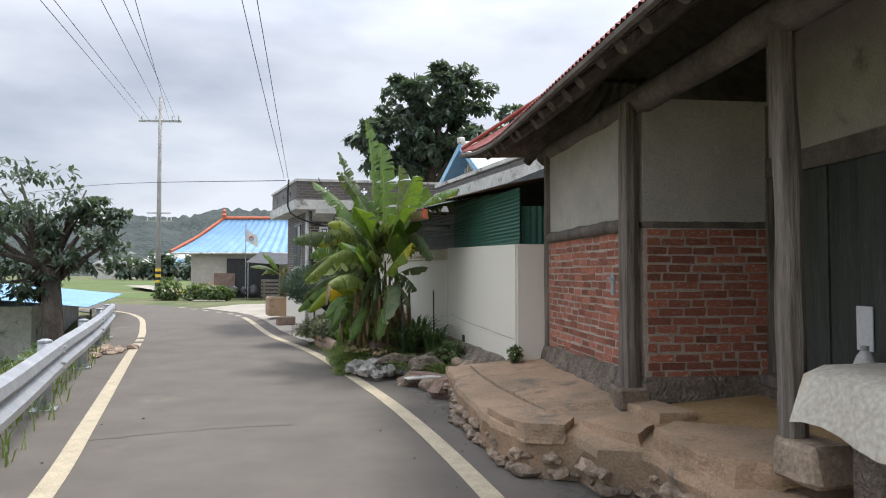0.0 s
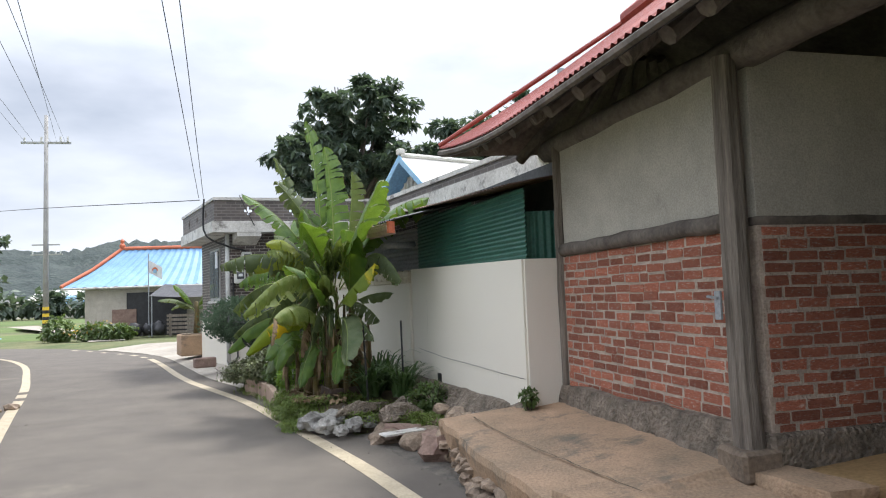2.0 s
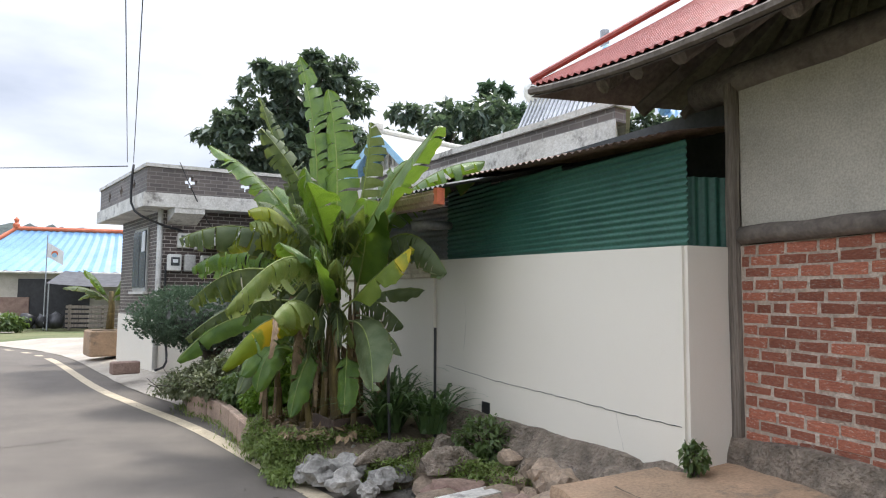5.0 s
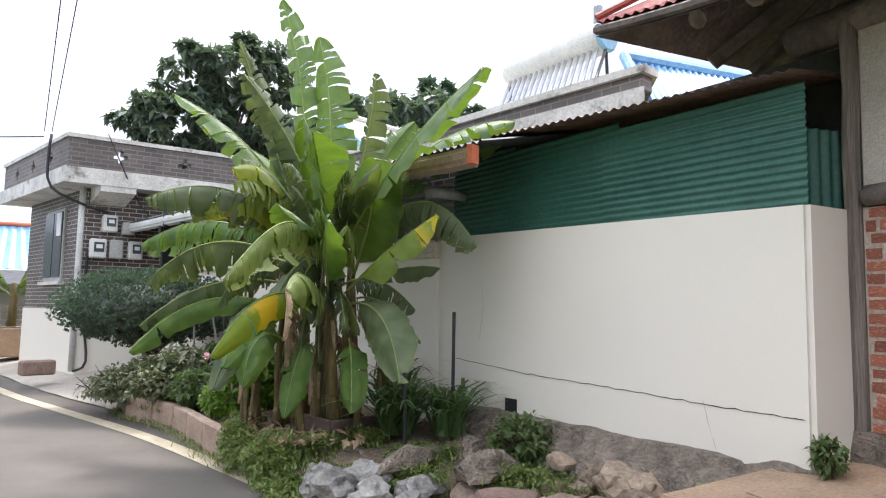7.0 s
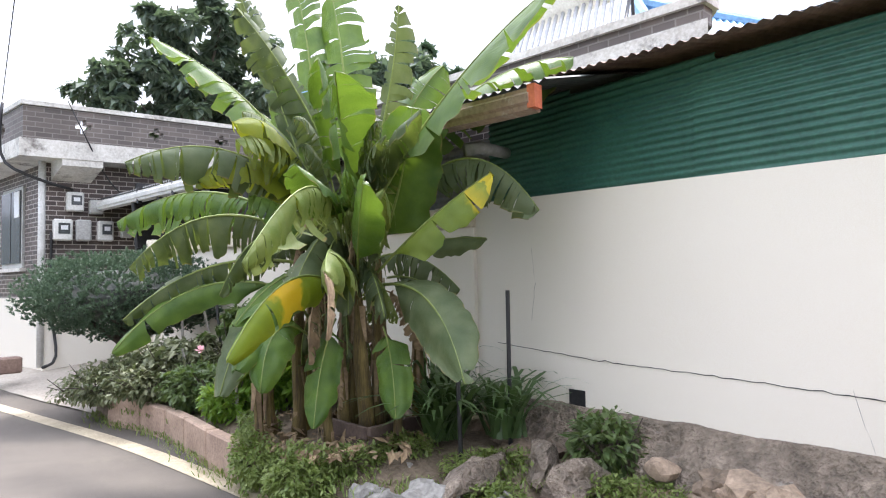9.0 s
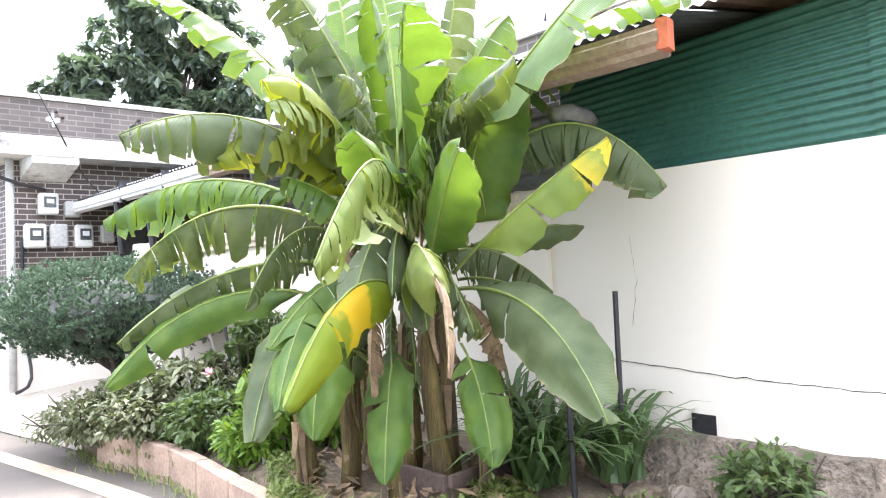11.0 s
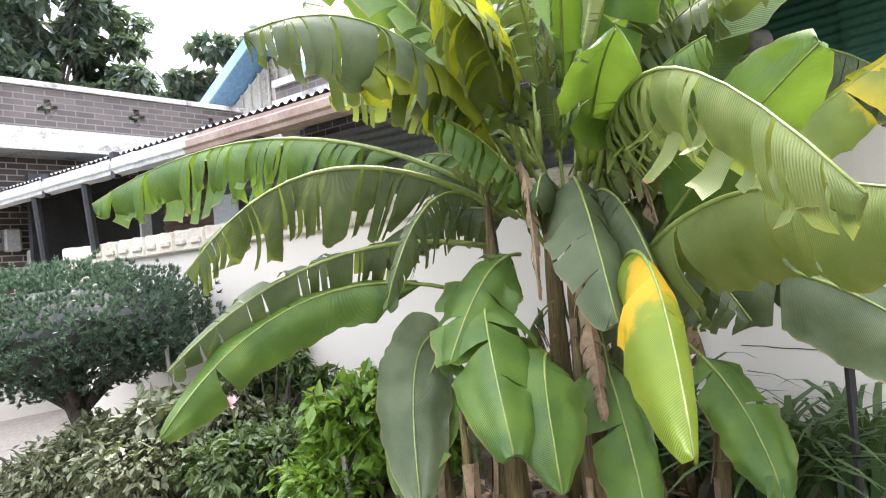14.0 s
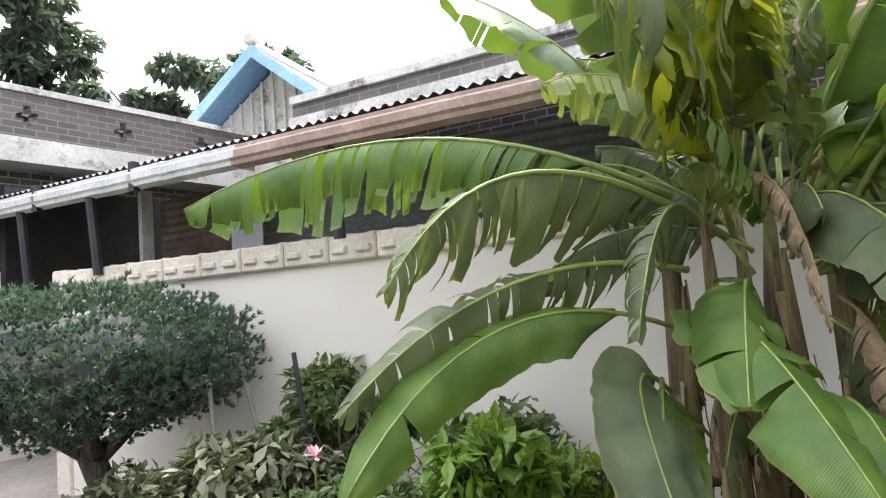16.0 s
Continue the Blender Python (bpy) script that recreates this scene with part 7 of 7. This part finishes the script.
shrub((-2.0, 12.45, 0.52), (0.50, 0.5, 0.34), 900, 0.085, M_LEAFGREY, "greyish broad-leaved shrub in the bed", droop=0.5)
shrub((-2.35, 12.75, 0.42), (0.42, 0.5, 0.3), 800, 0.06, M_LEAFGREY, "sprawling dusty shrub at the bed end", droop=0.4)
shrub((-1.55, 12.3, 0.62), (0.45, 0.4, 0.42), 900, 0.075, M_LEAFMID, "leafy green garden shrub", clumps=14)
shrub((-1.5, 11.25, 0.55), (0.34, 0.34, 0.34), 650, 0.085, M_LEAFBR, "bright green young shrub beside the banana", long=2.0)
shrub((-1.05, 11.6, 0.52), (0.45, 0.4, 0.34), 650, 0.085, M_LEAFMID, "green shrub behind the banana clump")
shrub((-1.75, 11.7, 0.42), (0.32, 0.4, 0.24), 500, 0.06, M_LEAFMID, "low leafy shrub by the kerb")
shrub((0.05, 9.0, 0.30), (0.28, 0.26, 0.26), 420, 0.06, M_LEAFMID, "broad-leaved weed clump under the wall")
shrub((0.78, 7.28, 0.52), (0.11, 0.10, 0.12), 120, 0.045, M_LEAFMID, "small green weed in the wall corner", stems=4)
shrub((-2.75, 13.0, 0.28), (0.45, 0.4, 0.22), 500, 0.045, M_LEAFGREY, "twiggy weeds at the yard edge")
shrub((-2.25, 12.3, 0.40), (0.42, 0.5, 0.26), 800, 0.055, M_LEAFGREY, "dusty sprawling shrub along the kerb", droop=0.4)
shrub((-1.95, 11.85, 0.40), (0.30, 0.40, 0.24), 650, 0.06, M_LEAFMID, "low leafy shrub along the kerb")
shrub((-1.72, 11.25, 0.36), (0.26, 0.36, 0.2), 520, 0.055, M_LEAFBR, "bright low weeds along the kerb")
shrub((-2.6, 12.75, 0.34), (0.45, 0.45, 0.28), 800, 0.05, M_LEAFGREY, "twiggy dusty bush at the bed end", droop=0.5)
shrub((-1.35, 12.75, 0.75), (0.32, 0.35, 0.42), 560, 0.07, M_LEAFMID, "upright leafy plant by the garden wall")
shrub((-1.68, 12.22, 0.46), (0.32, 0.28, 0.24), 500, 0.07, M_LEAFGREY, "broad-leaved shrub around the pink flower", droop=0.5)
shrub((-1.2, 11.15, 0.45), (0.34, 0.34, 0.26), 480, 0.075, M_LEAFBR, "bright young plants behind the stems", long=2.0)
flower = thing("dahlia", (-1.83, 12.1, BED), "single pink flower on a stalk", "flower")
part("stalk", tubed([(-1.83, 12.08, BED), (-1.86, 12.0, 0.655)], 0.006, 5), M_PETIOLE, flower)
for k in range(22):
    a, e = rng.uniform(0, 6.28), rng.uniform(-0.2, 1.2)
    d = V(math.cos(a) * math.cos(e), math.sin(a) * math.cos(e), math.sin(e))
    w = d.cross(V(0, 0, 1)).normalized() * 0.012
    c = V(-1.86, 12.0, 0.665)
    bm = bmesh.new()
    bm.faces.new([bm.verts.new(q) for q in (c, c + d * 0.034 + w * 1.2, c + d * 0.06, c + d * 0.034 - w * 1.2)])
    part("petal", bm, M_PINK, flower)


def strap_clump(c, n, h, label, spread=0.9):
    t = thing("strap_leaf_clump", c, label, "plant")
    for _ in range(n):
        bm = bmesh.new()
        a = rng.uniform(0, 6.28)
        d, s = V(math.cos(a), math.sin(a), 0), V(-math.sin(a), math.cos(a), 0)
        hh, l = h * rng.uniform(0.6, 1.15), h * spread * rng.uniform(0.35, 1.15)
        o = Vector(c) + V(rng.uniform(-0.1, 0.1), rng.uniform(-0.1, 0.1), 0)
        w = rng.uniform(0.011, 0.020)
        prev = None
        for f in (0, 0.25, 0.5, 0.7, 0.85, 1.0):
            p = o + d * l * f ** 1.3 + V(0, 0, hh * (1.9 * f - 1.25 * f ** 2.2))
            ww = s * w * (1 - f ** 3)
            col = (bm.verts.new(p - ww), bm.verts.new(p + ww))
            if prev:
                bm.faces.new((prev[0], prev[1], col[1], col[0]))
            prev = col
        part("leaf", bm, M_STRAP, t)


strap_clump((-0.58, 9.75, BED), 110, 0.46, "clump of dark arching strap leaves under the wall", 1.35)
strap_clump((-0.22, 9.62, BED), 80, 0.44, "clump of dark arching strap leaves under the wall", 1.25)
strap_clump((-0.45, 10.25, BED), 70, 0.58, "tall clump of strap leaves beside the banana")
strap_clump((-0.95, 12.1, BED), 40, 0.6, "strap leaves by the far wall")
spots = []
for _ in range(5000):
    p = rng.choice(outer)
    if p.y > 13.1:
        continue
    x, y = p.x + rng.gauss(0.05, 0.08), p.y + rng.gauss(0, 0.1)
    spots.append((x, y, 0.02 if x < p.x else 0.14))
solid("weeds", blades(bmesh.new(), [s for s in spots if not (9.6 > s[1] and rng.random() < 0.5)], rng, 0.05, 0.004, 1.3), M_GRASS, "low weeds along the bed edge", "weeds", "stuff")
bm = bmesh.new()
for c, r_, n in (((-1.50, 9.65, 0.16), (0.24, 0.42, 0.22), 1500), ((-1.68, 10.1, 0.18), (0.18, 0.4, 0.2), 1000), ((-0.15, 8.75, 0.12), (0.35, 0.2, 0.14), 700), ((-0.75, 8.95, 0.14), (0.3, 0.2, 0.12), 700), ((0.1, 8.6, 0.1), (0.3, 0.3, 0.14), 500), ((-0.5, 9.3, 0.2), (0.4, 0.25, 0.1), 500), ((0.35, 8.1, 0.1), (0.12, 0.3, 0.12), 250), ((-1.45, 9.3, 0.05), (0.22, 0.35, 0.07), 700), ((-1.2, 9.62, 0.22), (0.3, 0.2, 0.12), 700), ((-1.55, 10.75, 0.24), (0.2, 0.4, 0.12), 700), ((-0.85, 9.7, 0.24), (0.25, 0.2, 0.12), 450)):
    foliage(bm, c, r_, int(n * 2.6), 0.019, rng, zmin=0.0)
litter = foliage(bmesh.new(), (-1.15, 10.2, BED + 0.02), (0.62, 0.85, 0.03), 420, 0.05, rng, shell=1.0, zmin=BED)
solid("leaf_litter", litter, M_DEAD, "dry brown leaf litter on the soil under the banana", "litter", "stuff")
solid("creeping_weeds", bm, M_GRASS, "mat of bright creeping weeds spilling onto the road edge", "weeds", "stuff")
for a, b, mt, lb in (((-0.20, 9.60, 0.2), (-0.21, 9.58, 1.16), M_BLACK, "thin dark steel stake"), ((-0.62, 9.42, 0.2), (-0.66, 9.38, 1.12), M_BLACK, "thin dark steel stake"), ((-1.93, 12.05, 0.2), (-2.0, 12.18, 0.68), M_STAKE, "grey weathered wooden stake"), ((-1.66, 11.05, 0.2), (-1.67, 11.09, 0.50), M_STAKE, "grey weathered wooden stake"), ((-1.62, 12.4, 0.2), (-1.70, 12.45, 1.12), M_BLACK, "thin dark steel stake"), ((-1.62, 12.85, 0.2), (-1.80, 12.9, 1.10), M_STAKE, "weathered wooden stake"), ((-1.95, 12.85, 0.2), (-1.98, 12.9, 0.98), M_STAKE, "weathered wooden stake")):
    solid("garden_stake", tubed([a, b], 0.013, 6), mt, lb + " in the bed", "stake", group="garden stakes")
cable([(-1.97, 12.12, 0.5), (-1.85, 11.9, 0.36), (-1.80, 11.75, 0.28), (-1.74, 11.4, 0.27)], 0.005, "thin cord tied to the stake", name="cord")

# ---- bricks of the old house ----
brick_mesh = []
for k in range(5):
    bm = bmesh.new()
    box(bm, (0, 0, 0), (1, 1, 1))
    for v in bm.verts:
        v.co += V(0.045 * noise.noise(v.co * 3 + V(k * 5, 0, 0)), 0.0, 0.20 * noise.noise(v.co * 2.5 + V(0, k * 4, 0)))
    bmesh.ops.bevel(bm, geom=bm.edges[:], offset=0.05, segments=1, affect="EDGES")
    brick_mesh.append(mesh_of("brick", bm, M_BRICK))


def lay(parent, place, length, z0, z1, pitch, seed, rz):
    rg = random.Random(seed)
    rows = int(round((z1 - z0) / pitch))
    for j in range(rows):
        s = -0.10 * (j % 2) + rg.uniform(-0.03, 0.03)
        while s < length - 0.02:
            L = 0.182 + rg.uniform(-0.014, 0.012)
            if rg.random() < 0.08:
                L *= 0.55
            a, b = max(0.0, s), min(length, s + L)
            if b - a > 0.03:
                ob = new("brick", rg.choice(brick_mesh))
                ob.parent = parent
                ob.matrix_basis = Matrix.Translation(place((a + b) / 2, z0 + (j + 0.5) * pitch + rg.uniform(-0.005, 0.005) + 0.008 * noise.noise(V(a * 1.7, j * 0.3, seed)), rg.uniform(-0.005, 0.003))) @ Matrix.Rotation(rz, 4, "Z") @ Matrix.Diagonal((b - a, 0.05, 0.053 + rg.uniform(-0.007, 0.005), 1))
            s += L + rg.uniform(0.012, 0.02)


lay(wall_lo, lambda s, z, o: hp(0.06 + s, 0.052 + o, z), S1 - 0.16, 0.59, 1.74, 0.0678, 1, RZ)
lay(side_lo, lambda s, z, o: hp(S1 + 0.050 + o, 0.12 + s, z), 1.0, 0.60, 1.74, 0.0678, 2, RZ + math.pi / 2)
